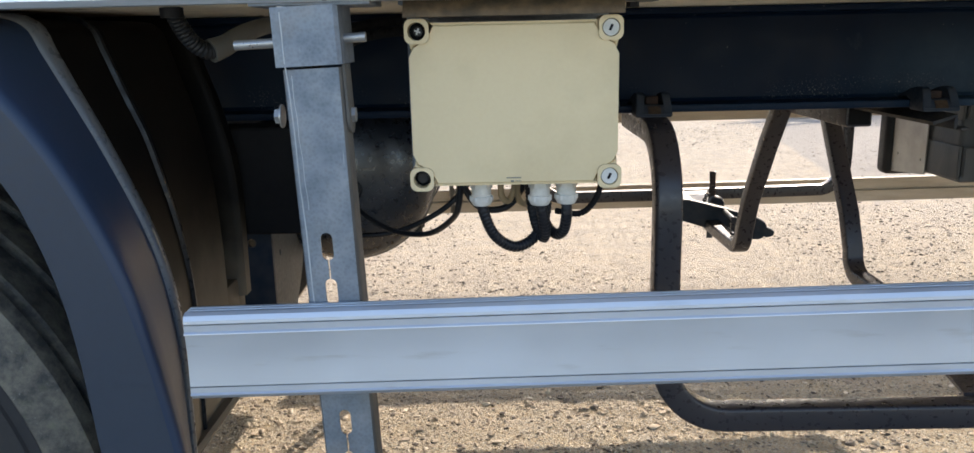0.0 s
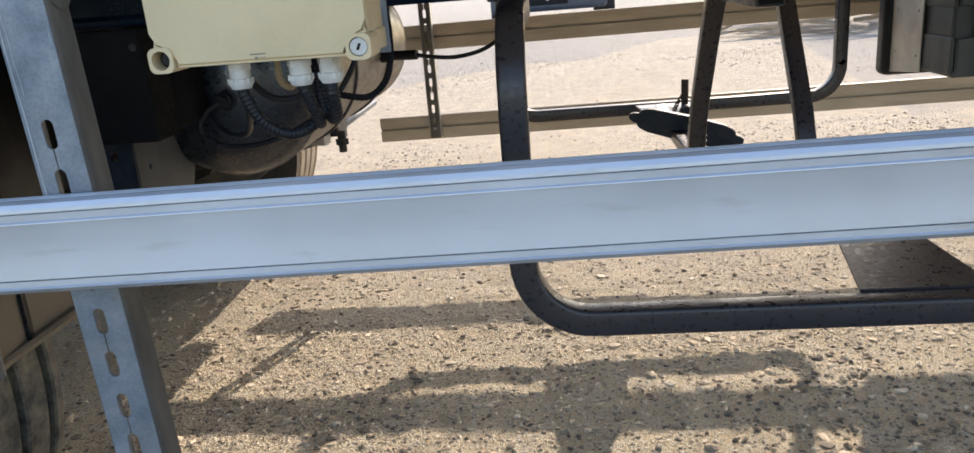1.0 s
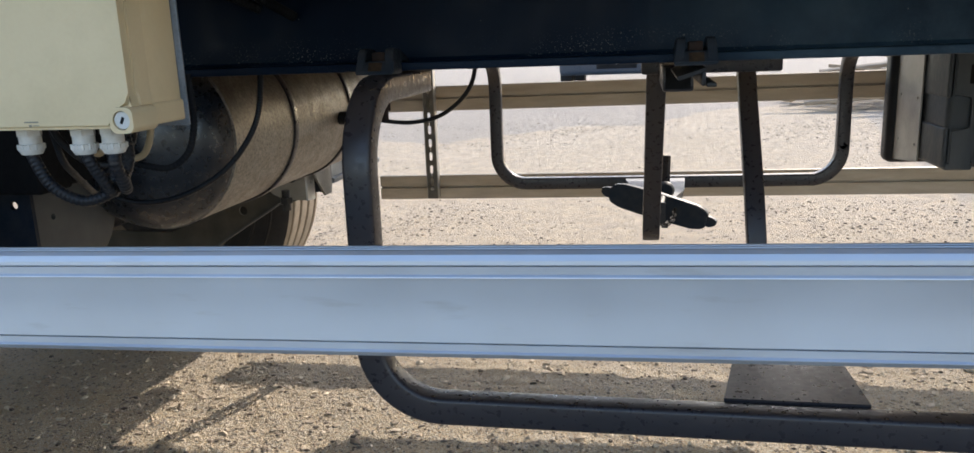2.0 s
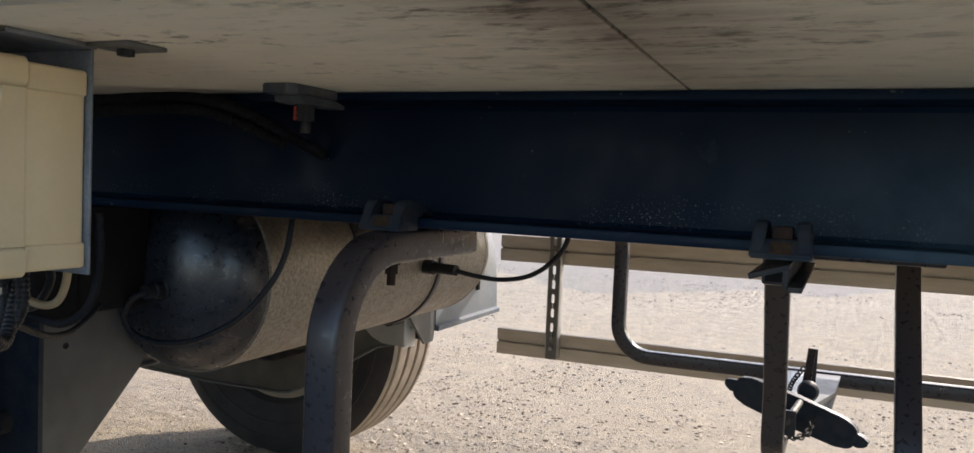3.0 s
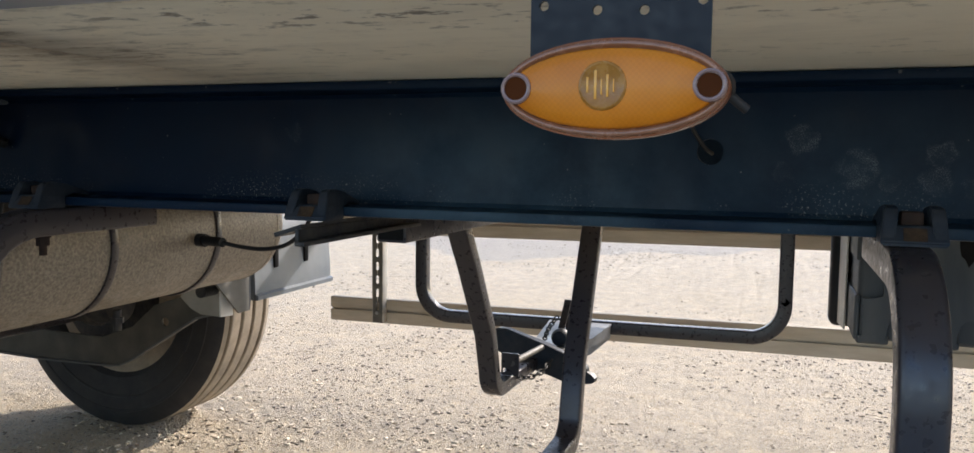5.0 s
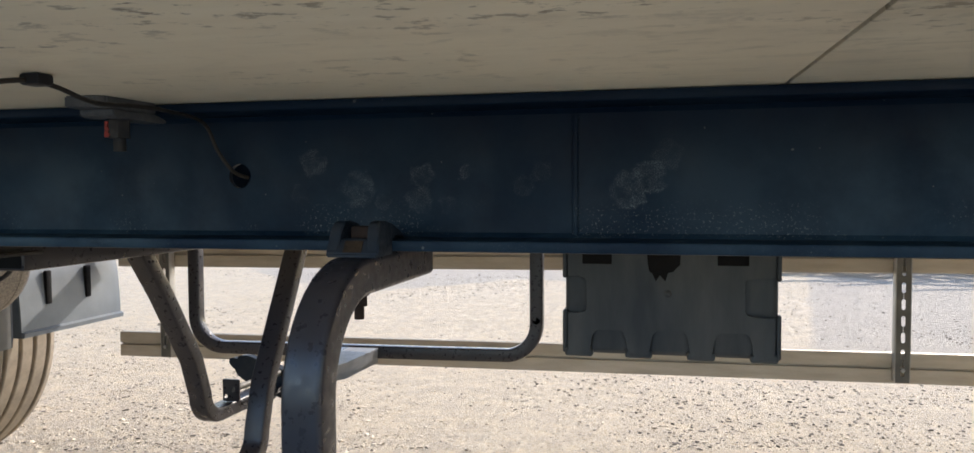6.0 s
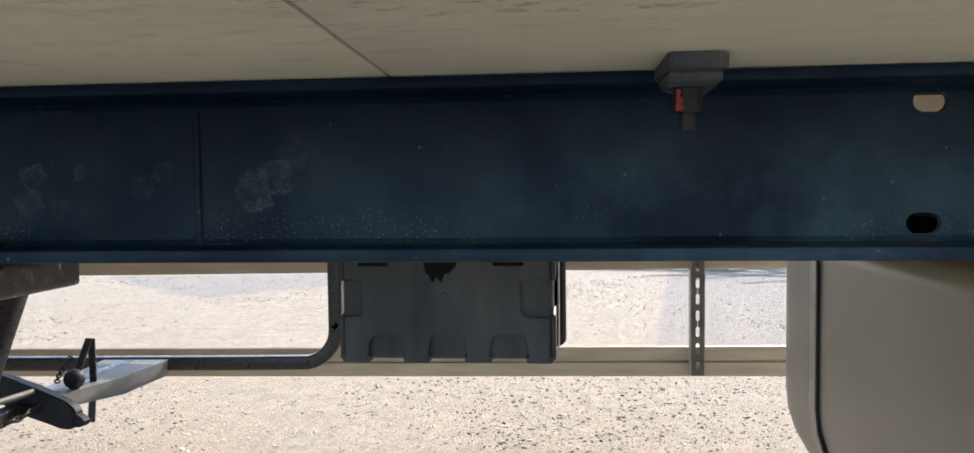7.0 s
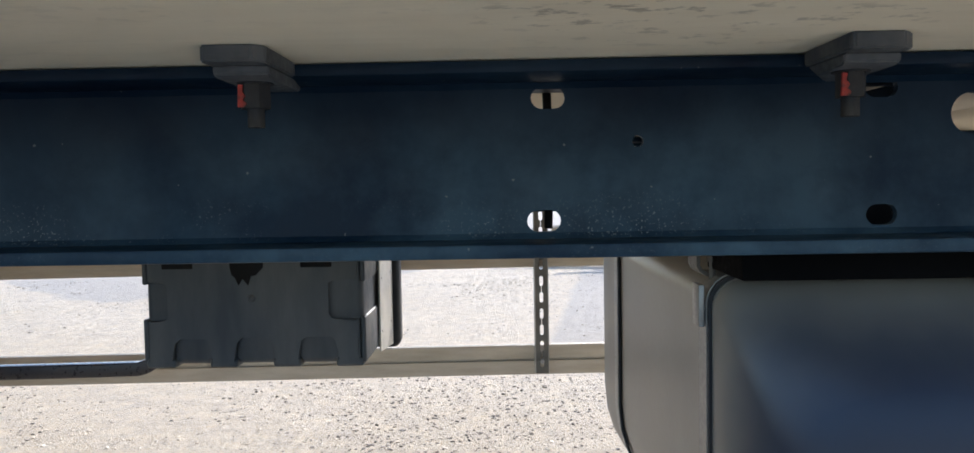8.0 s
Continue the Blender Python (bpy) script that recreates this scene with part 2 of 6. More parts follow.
def sand():
    m, nt, b = shader("pale_gravelly_sand", 0.95)
    v = coords(nt)
    big, mid, fine = noise_tex(nt, v, 0.9, 5), noise_tex(nt, v, 9, 5, 0.65), noise_tex(nt, v, 170, 4, 0.75)
    col = ramp(nt, big, [(0.3, (0.75, 0.615, 0.42)), (0.7, (0.84, 0.71, 0.515))])
    col = mix(nt, 0.5, col, ramp(nt, mid, [(0.3, grey(0.36)), (0.7, grey(0.62))]), "OVERLAY")
    col = mix(nt, 0.85, col, ramp(nt, fine, [(0.36, grey(0.20)), (0.62, grey(0.82))]), "OVERLAY")
    col = mix(nt, 0.8, col, ramp(nt, noise_tex(nt, v, 480, 3, 0.7), [(0.38, grey(0.26)), (0.60, grey(0.74))]), "OVERLAY")
    # dark specks: grit, with the small shadows of lumps put into the colour
    grit = ramp(nt, noise_tex(nt, v, 70, 2, 0.5), [(0.575, grey(0)), (0.635, grey(0.85))])
    col = mix(nt, mix(nt, 1.0, grit, ramp(nt, mid, [(0.40, grey(0.08)), (0.54, grey(1))]), "MULTIPLY"), col, (0.27, 0.22, 0.17))
    # two grey patches in the yard: cast shadows put into the ground colour
    sp = nt.nodes.new("ShaderNodeSeparateXYZ")
    nt.links.new(v, sp.inputs[0])
    # ground beyond the trailer's middle darkened: backlit shade of rough sand in colour
    far_shade = ramp(nt, math_mul(nt, sp.outputs["Y"], 0.1), [(0.20, grey(0)), (0.34, grey(1))])
    col = mix(nt, mix(nt, 1.0, far_shade, ramp(nt, mid, [(0.3, grey(0.35)), (0.65, grey(0.75))]), "MULTIPLY"), col, (0.47, 0.378, 0.27))

    def math_node(op, a, c):
        n = nt.nodes.new("ShaderNodeMath")
        n.operation = op
        for s, val in zip(n.inputs, (a, c)):
            if isinstance(val, bpy.types.NodeSocket):
                nt.links.new(val, s)
            else:
                s.default_value = val
        return n.outputs[0]

    wob = math_node("MULTIPLY", math_node("SUBTRACT", noise_tex(nt, v, 0.55, 5), 0.5), 2.6)
    x, y = sp.outputs["X"], sp.outputs["Y"]
    east = math_node("SUBTRACT", x, math_node("ADD", math_node("MULTIPLY", y, 0.145), math_node("MULTIPLY", wob, 0.12)))
    east = math_node("MULTIPLY", math_node("SUBTRACT", east, 2.28), 4.0)
    far = math_node("SUBTRACT", math_node("ADD", y, wob), 5.6)
    west = math_node("SUBTRACT", math_node("ADD", y, wob), math_node("ADD", 8.4, math_node("MULTIPLY", math_node("ABSOLUTE", math_node("ADD", x, 1.0), 0), 0.9)))
    patch = math_node("MAXIMUM", math_node("MINIMUM", east, far), math_node("MULTIPLY", west, 1.2))
    fac = ramp(nt, patch, [(0.0, grey(0)), (0.30, grey(0.8))])
    shade_tone = ramp(nt, fine, [(0.3, (0.33, 0.292, 0.245)), (0.7, (0.53, 0.47, 0.39))])
    col = mix(nt, fac, col, shade_tone)
    nt.links.new(col, b.inputs["Base Color"])
    n = nt.nodes.new("ShaderNodeMath")
    n.operation = "ADD"
    nt.links.new(fine, n.inputs[0])
    nt.links.new(mid, n.inputs[1])
    bump(nt, b, n.outputs[0], 1.0, 0.02)
    return m


def stone_mat(name, tones):
    m, nt, b = shader(name, 0.9)
    geo = nt.nodes.new("ShaderNodeNewGeometry")
    col = ramp(nt, geo.outputs["Random Per Island"], tones)
    col = mix(nt, 0.4, col, ramp(nt, noise_tex(nt, coords(nt), 120, 4), [(0.3, grey(0.3)), (0.7, grey(0.7))]), "OVERLAY")
    nt.links.new(col, b.inputs["Base Color"])
    return m


def lens_mat():
    m, nt, b = shader("amber_lens", 0.18)
    v = coords(nt)
    chk = nt.nodes.new("ShaderNodeTexChecker")
    chk.inputs["Scale"].default_value = 700
    nt.links.new(v, chk.inputs["Vector"])
    col = ramp(nt, noise_tex(nt, v, 30, 3), [(0.3, (0.44, 0.130, 0.004)), (0.7, (0.54, 0.170, 0.008))])
    nt.links.new(mix(nt, 0.05, col, chk.outputs["Color"], "OVERLAY"), b.inputs["Base Color"])
    b.inputs["Specular IOR Level"].default_value = 0.25
    bump(nt, b, chk.outputs["Fac"], 0.15, 0.0006)
    return m


def rubber(name, low, high):
    m, nt, b = shader(name, 0.8)
    v = coords(nt)
    dust = ramp(nt, noise_tex(nt, v, 11, 8, 0.75), [(0.38, grey(low)), (0.7, grey(high))])
    col = mix(nt, dust, (0.015, 0.015, 0.017), (0.38, 0.315, 0.235))
    nt.links.new(col, b.inputs["Base Color"])
    bump(nt, b, noise_tex(nt, v, 90, 4), 0.3, 0.002)
    return m


def scuffed_rubber(name="scuffed_tread", dusty=0.6):
    """Black rubber with blotches of dried mud and pale torn scuffs."""
    m, nt, b = shader(name, 0.7)
    v = coords(nt)
    blotch = ramp(nt, noise_tex(nt, v, 26, 7, 0.7), [(0.40, grey(0)), (0.66, grey(dusty))])
    col = mix(nt, blotch, (0.040, 0.039, 0.037), (0.28, 0.245, 0.18))
    moss = ramp(nt, noise_tex(nt, v, 60, 4, 0.7), [(0.55, grey(0)), (0.70, grey(0.5 * dusty))])
    col = mix(nt, moss, col, (0.13, 0.14, 0.07))
    torn = ramp(nt, noise_tex(nt, coords(nt, (1, 2.2, 1)), 150, 5, 0.75), [(0.62, grey(0)), (0.72, grey(dusty))])
    col = mix(nt, torn, col, (0.30, 0.285, 0.25))
    nt.links.new(col, b.inputs["Base Color"])
    bump(nt, b, noise_tex(nt, v, 70, 6, 0.7), 0.7, 0.003)
    return m


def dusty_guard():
    """Dark, dusty inner guard plastic; the sunlit tan of its foot is painted in."""
    m, nt, b = shader("dusty_guard_lit_foot", 0.55)
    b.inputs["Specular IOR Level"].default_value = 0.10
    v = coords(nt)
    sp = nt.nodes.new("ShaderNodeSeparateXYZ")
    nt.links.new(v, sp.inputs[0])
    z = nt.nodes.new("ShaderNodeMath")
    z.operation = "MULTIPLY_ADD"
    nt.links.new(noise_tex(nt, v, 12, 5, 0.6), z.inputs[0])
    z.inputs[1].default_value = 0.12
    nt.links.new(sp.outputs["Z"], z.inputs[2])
    sunlit_foot = ramp(nt, math_add(nt, z.outputs[0], 0.60), [(0.18, grey(1)), (0.30, grey(0.5)), (0.37, grey(0.15)), (0.43, grey(0.0))])
    tint = ramp(nt, noise_tex(nt, v, 9, 5, 0.6), [(0.35, (0.0022, 0.0021, 0.0022)), (0.7, (0.0085, 0.0070, 0.0056))])
    nt.links.new(mix(nt, sunlit_foot, tint, (0.21, 0.172, 0.125)), b.inputs["Base Color"])
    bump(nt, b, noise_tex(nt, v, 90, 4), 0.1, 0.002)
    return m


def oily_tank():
    """Oily, dusty black steel; belly bounce and crown shade are put into its colour."""
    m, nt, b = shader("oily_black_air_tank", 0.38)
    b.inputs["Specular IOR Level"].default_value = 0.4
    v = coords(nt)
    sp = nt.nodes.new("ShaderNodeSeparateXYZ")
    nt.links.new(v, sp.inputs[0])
    level_mix = nt.nodes.new("ShaderNodeMath")
    level_mix.operation = "MULTIPLY_ADD"
    nt.links.new(noise_tex(nt, coords(nt, (1, 1, 0.45)), 9, 6, 0.65), level_mix.inputs[0])
    level_mix.inputs[1].default_value = 0.20
    nt.links.new(sp.outputs["Z"], level_mix.inputs[2])
    # light on the belly, shade on the crown, as a noisy ramp over height
    dust = ramp(nt, level_mix.outputs[0], [(0.28, grey(1)), (0.33, grey(0.75)), (0.385, grey(0.28)), (0.43, grey(0.06))])
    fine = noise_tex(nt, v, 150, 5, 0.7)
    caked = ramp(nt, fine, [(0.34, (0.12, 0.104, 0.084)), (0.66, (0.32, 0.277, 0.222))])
    crown_tone = ramp(nt, fine, [(0.40, (0.016, 0.015, 0.015)), (0.70, (0.050, 0.044, 0.038))])
    nt.links.new(mix(nt, dust, crown_tone, caked), b.inputs["Base Color"])
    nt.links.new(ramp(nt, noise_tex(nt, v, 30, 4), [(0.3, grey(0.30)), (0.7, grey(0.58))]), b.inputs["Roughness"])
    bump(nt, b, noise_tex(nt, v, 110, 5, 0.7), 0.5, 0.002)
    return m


def tank_end_shade():
    """Moulded grey end: navy paints its sky-lit shade, the paler rim its ground bounce."""
    m, nt, b = shader("shaded_tank_end", 0.34)
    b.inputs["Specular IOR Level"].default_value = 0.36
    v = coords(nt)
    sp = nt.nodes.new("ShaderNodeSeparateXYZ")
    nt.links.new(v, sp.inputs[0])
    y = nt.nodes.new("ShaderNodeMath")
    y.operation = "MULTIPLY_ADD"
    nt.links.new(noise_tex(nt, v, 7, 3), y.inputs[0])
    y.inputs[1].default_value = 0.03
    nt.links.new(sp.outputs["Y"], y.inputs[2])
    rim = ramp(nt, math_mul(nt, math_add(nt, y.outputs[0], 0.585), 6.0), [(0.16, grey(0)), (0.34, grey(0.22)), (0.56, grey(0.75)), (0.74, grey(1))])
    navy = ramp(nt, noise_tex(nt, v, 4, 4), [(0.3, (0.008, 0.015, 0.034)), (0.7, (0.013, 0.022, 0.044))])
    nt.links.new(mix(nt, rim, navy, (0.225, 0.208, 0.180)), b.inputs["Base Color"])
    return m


NAVY, PLY = beam_paint(), plywood()
ALU, ALU_EDGE = aluminium("anodised_aluminium", 0.64, 0.44), aluminium("deck_edge_aluminium", 0.72, 0.3)
# dust on the inner rails, with the sand's tan bounce put into colour
DUSTY_ALU = worn("dusty_sandlit_aluminium", (0.40, 0.345, 0.27), (0.52, 0.46, 0.37), 0.55, 0.25, 5, 90, stretch=(1, 6, 6))
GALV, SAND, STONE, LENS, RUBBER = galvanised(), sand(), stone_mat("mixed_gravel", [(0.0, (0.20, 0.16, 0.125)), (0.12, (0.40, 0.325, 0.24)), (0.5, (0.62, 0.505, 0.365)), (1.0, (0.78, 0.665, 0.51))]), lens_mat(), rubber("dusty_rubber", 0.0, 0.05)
STONE_DARK = stone_mat("dark_gravel", [(0.0, (0.10, 0.082, 0.066)), (0.5, (0.20, 0.165, 0.128)), (1.0, (0.34, 0.28, 0.21))])
RIDGE_GLINT = worn("ridge_highlight", (0.78, 0.80, 0.83), (0.86, 0.87, 0.89), 0.4, 0.0, 8, 90, stretch=(1, 6, 6))
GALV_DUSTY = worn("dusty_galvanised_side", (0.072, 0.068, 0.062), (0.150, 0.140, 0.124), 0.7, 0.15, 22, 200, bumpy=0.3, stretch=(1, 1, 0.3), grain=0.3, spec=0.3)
NEAR_RUBBER = rubber("dark_sidewall", 0.0, 0.05)
TREAD, NEAR_TREAD = rubber("sand_caked_tread", 0.6, 1.0), scuffed_rubber()
BLACK_STEEL = worn("black_painted_steel", (0.020, 0.019, 0.025), (0.034, 0.029, 0.033), 0.36, 0, 2.5, 90, bumpy=0.06, spec=0.55, grain=0.10)
CAST = worn("dirty_cast_steel", (0.022, 0.024, 0.029), (0.060, 0.054, 0.047), 0.6, 0.2, 30, 160, bumpy=0.35, spec=0.25)
RUST_PALE = worn("flaking_rust", (0.030, 0.020, 0.015), (0.065, 0.042, 0.025), 0.9, 0, 120, 400, bumpy=0.5, spec=0.1)
RUST = worn("rusty_steel", (0.020, 0.015, 0.014), (0.048, 0.029, 0.022), 0.85, 0, 40, 200, bumpy=0.4, spec=0.2)
BEIGE = worn("aged_cream_plastic", (0.69, 0.55, 0.33), (0.555, 0.435, 0.25), 0.46, 0, 7, 200, spread=(0.46, 0.78), bumpy=0.02, rough_span=0.06, grain=0.05)
PALE = worn("light_grey_plastic", (0.62, 0.61, 0.57), (0.48, 0.47, 0.43), 0.5, 0, 40, 220, bumpy=0.05)
BLACK_PLASTIC = worn("black_plastic", (0.010, 0.012, 0.016), (0.022, 0.023, 0.026), 0.45, 0, 8, 140, bumpy=0.08, spec=0.2)
HOSE = worn("black_corrugated_hose", (0.008, 0.010, 0.014), (0.020, 0.021, 0.024), 0.38, 0, 20, 160, bumpy=0.05, spec=0.25)
HOSE_DULL = worn("grimy_black_hose", (0.007, 0.008, 0.010), (0.016, 0.016, 0.017), 0.8, 0, 20, 160, bumpy=0.05, spec=0.1)
TAN_TUBE = worn("tan_air_tube", (0.42, 0.33, 0.20), (0.33, 0.25, 0.15), 0.5, 0, 20, 120)
GUARD = worn("smooth_navy_mudguard", (0.014, 0.029, 0.062), (0.018, 0.034, 0.068), 0.40, 0, 3, 110, bumpy=0.0, spec=0.4, grain=0.03, rough_span=0.01)
GUARD_INNER = dusty_guard()
GUARD_SEAM = worn("dark_seam_bead", (0.004, 0.005, 0.007), (0.007, 0.009, 0.012), 0.35, 0, 6, 110, bumpy=0.02, spec=0.25)
GUARD_FLANGE = worn("skylit_navy_flange", (0.027, 0.037, 0.056), (0.034, 0.045, 0.064), 0.45, 0, 3, 110, bumpy=0.02, spec=0.4)
GUARD_BAND = worn("dull_grey_guard_band", (0.075, 0.088, 0.105), (0.12, 0.125, 0.13), 0.35, 0, 6, 110, bumpy=0.05, spec=0.4)
GUARD_GREY = worn("dusty_grey_mudguard", (0.12, 0.14, 0.16), (0.17, 0.19, 0.21), 0.5, 0, 6, 110, bumpy=0.06)
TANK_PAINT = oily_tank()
TANK_END = worn("sky_shaded_tank_end", (0.006, 0.010, 0.018), (0.015, 0.019, 0.027), 0.30, 0, 9, 85, bumpy=0.5, rough_span=0.08, spec=0.75)
FUEL = worn("grey_tank_plastic", (0.235, 0.222, 0.196), (0.27, 0.254, 0.222), 0.45, 0, 3, 90, bumpy=0.0, rough_span=0.02, grain=0.02, spec=0.35)
END_SHADE = tank_end_shade()
STRAP = worn("steel_strap", (0.22, 0.215, 0.205), (0.30, 0.29, 0.275), 0.45, 0.5, 20, 150)
TOOLBOX = worn("dusty_black_box_plastic", (0.034, 0.043, 0.054), (0.078, 0.084, 0.088), 0.5, 0, 7, 130, bumpy=0.1, stretch=(1.6, 1.6, 0.35), spec=0.3)
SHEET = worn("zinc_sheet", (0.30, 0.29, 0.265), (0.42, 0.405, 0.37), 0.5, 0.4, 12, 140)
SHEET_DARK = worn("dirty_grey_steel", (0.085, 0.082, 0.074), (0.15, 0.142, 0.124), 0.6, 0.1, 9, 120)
HANGER = worn("grimy_hanger_steel", (0.095, 0.095, 0.090), (0.15, 0.146, 0.135), 0.6, 0.1, 9, 120, spec=0.3)
ARM = worn("dark_olive_arm_paint", (0.055, 0.050, 0.040), (0.11, 0.098, 0.077), 0.6, 0, 8, 110, bumpy=0.2, spec=0.3)
LUG = worn("dusty_grey_casting", (0.052, 0.059, 0.068), (0.115, 0.117, 0.117), 0.65, 0.1, 30, 160, bumpy=0.3)
CABLE = worn("grimy_cable", (0.014, 0.013, 0.013), (0.040, 0.034, 0.029), 0.6, spec=0.3)
CLAMP = worn("dark_clamp_paint", (0.010, 0.018, 0.031), (0.030, 0.034, 0.042), 0.5, 0.1, 30, 160, bumpy=0.3, spec=0.25)
LIP = worn("rust_flecked_lip", (0.085, 0.070, 0.055), (0.21, 0.15, 0.095), 0.75, 0.1, 60, 220, bumpy=0.4)
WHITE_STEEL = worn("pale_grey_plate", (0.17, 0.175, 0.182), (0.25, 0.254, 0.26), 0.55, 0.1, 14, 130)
RED = worn("red_marking_paint", (0.42, 0.035, 0.02), (0.05, 0.022, 0.02), 0.7, 0, 160, 300)
ZINC = worn("zinc_bolt", (0.32, 0.32, 0.32), (0.44, 0.43, 0.41), 0.42, 0.7, 40, 200)
# black of hollows, their shade put into colour; also used for plain black parts
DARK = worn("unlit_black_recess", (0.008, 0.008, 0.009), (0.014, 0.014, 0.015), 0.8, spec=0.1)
GAP_SHADE = worn("gap_shade_black", (0.0028, 0.003, 0.0036), (0.0045, 0.0045, 0.005), 0.85, spec=0.04)
SUNLIT_PLATE = worn("sunlit_plate_grey", (0.70, 0.705, 0.71), (0.78, 0.78, 0.77), 0.5, 0, 14, 130)
PALE_WEB = worn("grey_bracket_web", (0.24, 0.225, 0.195), (0.33, 0.31, 0.27), 0.6, 0, 9, 120)
DRIP = worn("white_dried_drip", (0.30, 0.32, 0.34), (0.48, 0.50, 0.51), 0.7)
INK = worn("grey_ink", (0.16, 0.15, 0.12), (0.22, 0.2, 0.16), 0.6)
BLUE_PAINT = worn("dark_blue_van_paint", (0.040, 0.056, 0.080), (0.058, 0.072, 0.094), 0.35, 0, 3, 60, bumpy=0.01, coat=0.2)
GLASS_DARK = worn("dark_windscreen", (0.012, 0.014, 0.016), (0.018, 0.02, 0.022), 0.08, 0, 3, 60, bumpy=0.0)
LAMP_CLEAR = worn("clear_headlight", (0.55, 0.56, 0.57), (0.68, 0.68, 0.68), 0.12, 0.3, 20, 80)
PLATE_WHITE = worn("white_plate", (0.75, 0.75, 0.74), (0.7, 0.7, 0.7), 0.4)
PLATE_BLUE = worn("blue_plate_band", (0.03, 0.09, 0.40), (0.03, 0.08, 0.35), 0.4)
TIMBER = worn("weathered_timber", (0.29, 0.22, 0.145), (0.42, 0.335, 0.235), 0.8, 0, 4, 60, stretch=(1, 8, 8))


# ---- mesh helpers ----
ORIGIN = {}


def thing(name, at, label, category, group="", kind=""):
    ob = new(name)
    ob.location = at
    ob.empty_display_size = 0.05
    ORIGIN[ob.name] = Vector(at)
    return tagged(ob, label, category, group, kind)


def smooth_by_angle(me, angle=0.7):
    if len(me.polygons) == 0:
        return
    me.shade_smooth()
    me.set_sharp_from_angle(angle=angle)


def part(name, bm, material, parent=None, label="", angle=0.6):
    """Links a bmesh, built in world places, as one mesh object under a thing or a part."""
    me = bpy.data.meshes.new(name)
    bmesh.ops.recalc_face_normals(bm, faces=bm.faces)
    base = ORIGIN[parent.name] if parent else Vector((0, 0, 0))
    bmesh.ops.translate(bm, verts=bm.verts, vec=-base)
    bm.to_mesh(me)
    bm.free()
    me.materials.append(material)
    smooth_by_angle(me, angle)
    ob = new(name, me)
    if parent:
        ob.parent = parent
        ORIGIN[ob.name] = base
    if label:
        ob["label"] = label
    return ob


def box(bm, lo, hi, bevel=0.002, segments=2):
    r = bmesh.ops.create_cube(bm, size=1.0)
    vs = r["verts"]
    lo, hi = Vector(lo), Vector(hi)
    bmesh.ops.scale(bm, vec=hi - lo, verts=vs)
    bmesh.ops.translate(bm, vec=(lo + hi) / 2, verts=vs)
    if bevel:
        es = list({e for v in vs for e in v.link_edges})
        bmesh.ops.bevel(bm, geom=es, offset=bevel, segments=segments, affect="EDGES", profile=0.5)
    return bm


def boxed(lo, hi, bevel=0.002, segments=2):
    return box(bmesh.new(), lo, hi, bevel, segments)


def turned(bm, m, start=0):
    bm.verts.ensure_lookup_table()
    bmesh.ops.transform(bm, matrix=m, verts=bm.verts[start:])
    return bm


def prism(bm, loop, axis, a, b, slope=0.0):
    """A closed outline, swept along an axis from a to b. loop: pairs of the other two axes in order."""
    def at(p, t):
        return {"x": (t, p[0], p[1] + slope * (t - a)), "y": (p[0], t, p[1]), "z": (p[0], p[1], t)}[axis]
    one = [bm.verts.new(at(p, a)) for p in loop]
    two = [bm.verts.new(at(p, b)) for p in loop]
    n = len(loop)
    for i in range(n):
        bm.faces.new((one[i], one[(i + 1) % n], two[(i + 1) % n], two[i]))
    bm.faces.new(one)
    bm.faces.new(two)
    return bm


def arc(cx, cy, r, a0, a1, n=8, ry=None):
    ry = r if ry is None else ry
    return [(cx + r * math.cos(radians(a0 + (a1 - a0) * i / n)), cy + ry * math.sin(radians(a0 + (a1 - a0) * i / n))) for i in range(n + 1)]


def rounded(x0, y0, x1, y1, r, n=6):
    return arc(x1 - r, y1 - r, r, 0, 90, n) + arc(x0 + r, y1 - r, r, 90, 180, n) + arc(x0 + r, y0 + r, r, 180, 270, n) + arc(x1 - r, y0 + r, r, 270, 360, n)


def stadium(cx, cy, half, r, upright=False, n=8):
    if upright:
        return arc(cx, cy + half - r, r, 0, 180, n) + arc(cx, cy - half + r, r, 180, 360, n)
    return arc(cx + half - r, cy, r, -90, 90, n) + arc(cx - half + r, cy, r, 90, 270, n)


def holed(bm, outer, holes, axis, a, b):
    """A plate with holes cut right through: outlines in the two other axes, thickness from a to b along the axis."""
    from mathutils.geometry import tessellate_polygon
    def at(p, t):
        return {"x": (t, p[0], p[1]), "y": (p[0], t, p[1]), "z": (p[0], p[1], t)}[axis]
    loops = [outer, *holes]
    flat = [p for lp in loops for p in lp]
    tris = tessellate_polygon([[Vector((p[0], p[1], 0)) for p in lp] for lp in loops])
    fronts, backs = [bm.verts.new(at(p, a)) for p in flat], [bm.verts.new(at(p, b)) for p in flat]
    for t in tris:
        if len(set(t)) == 3:
            for vs in (fronts, backs):
                try:
                    bm.faces.new([vs[i] for i in t])
                except ValueError:
                    pass
    k = 0
    for lp in loops:
        n = len(lp)
        for i in range(n):
            j = (i + 1) % n
            bm.faces.new((fronts[k + i], fronts[k + j], backs[k + j], backs[k + i]))
        k += n
    return bm


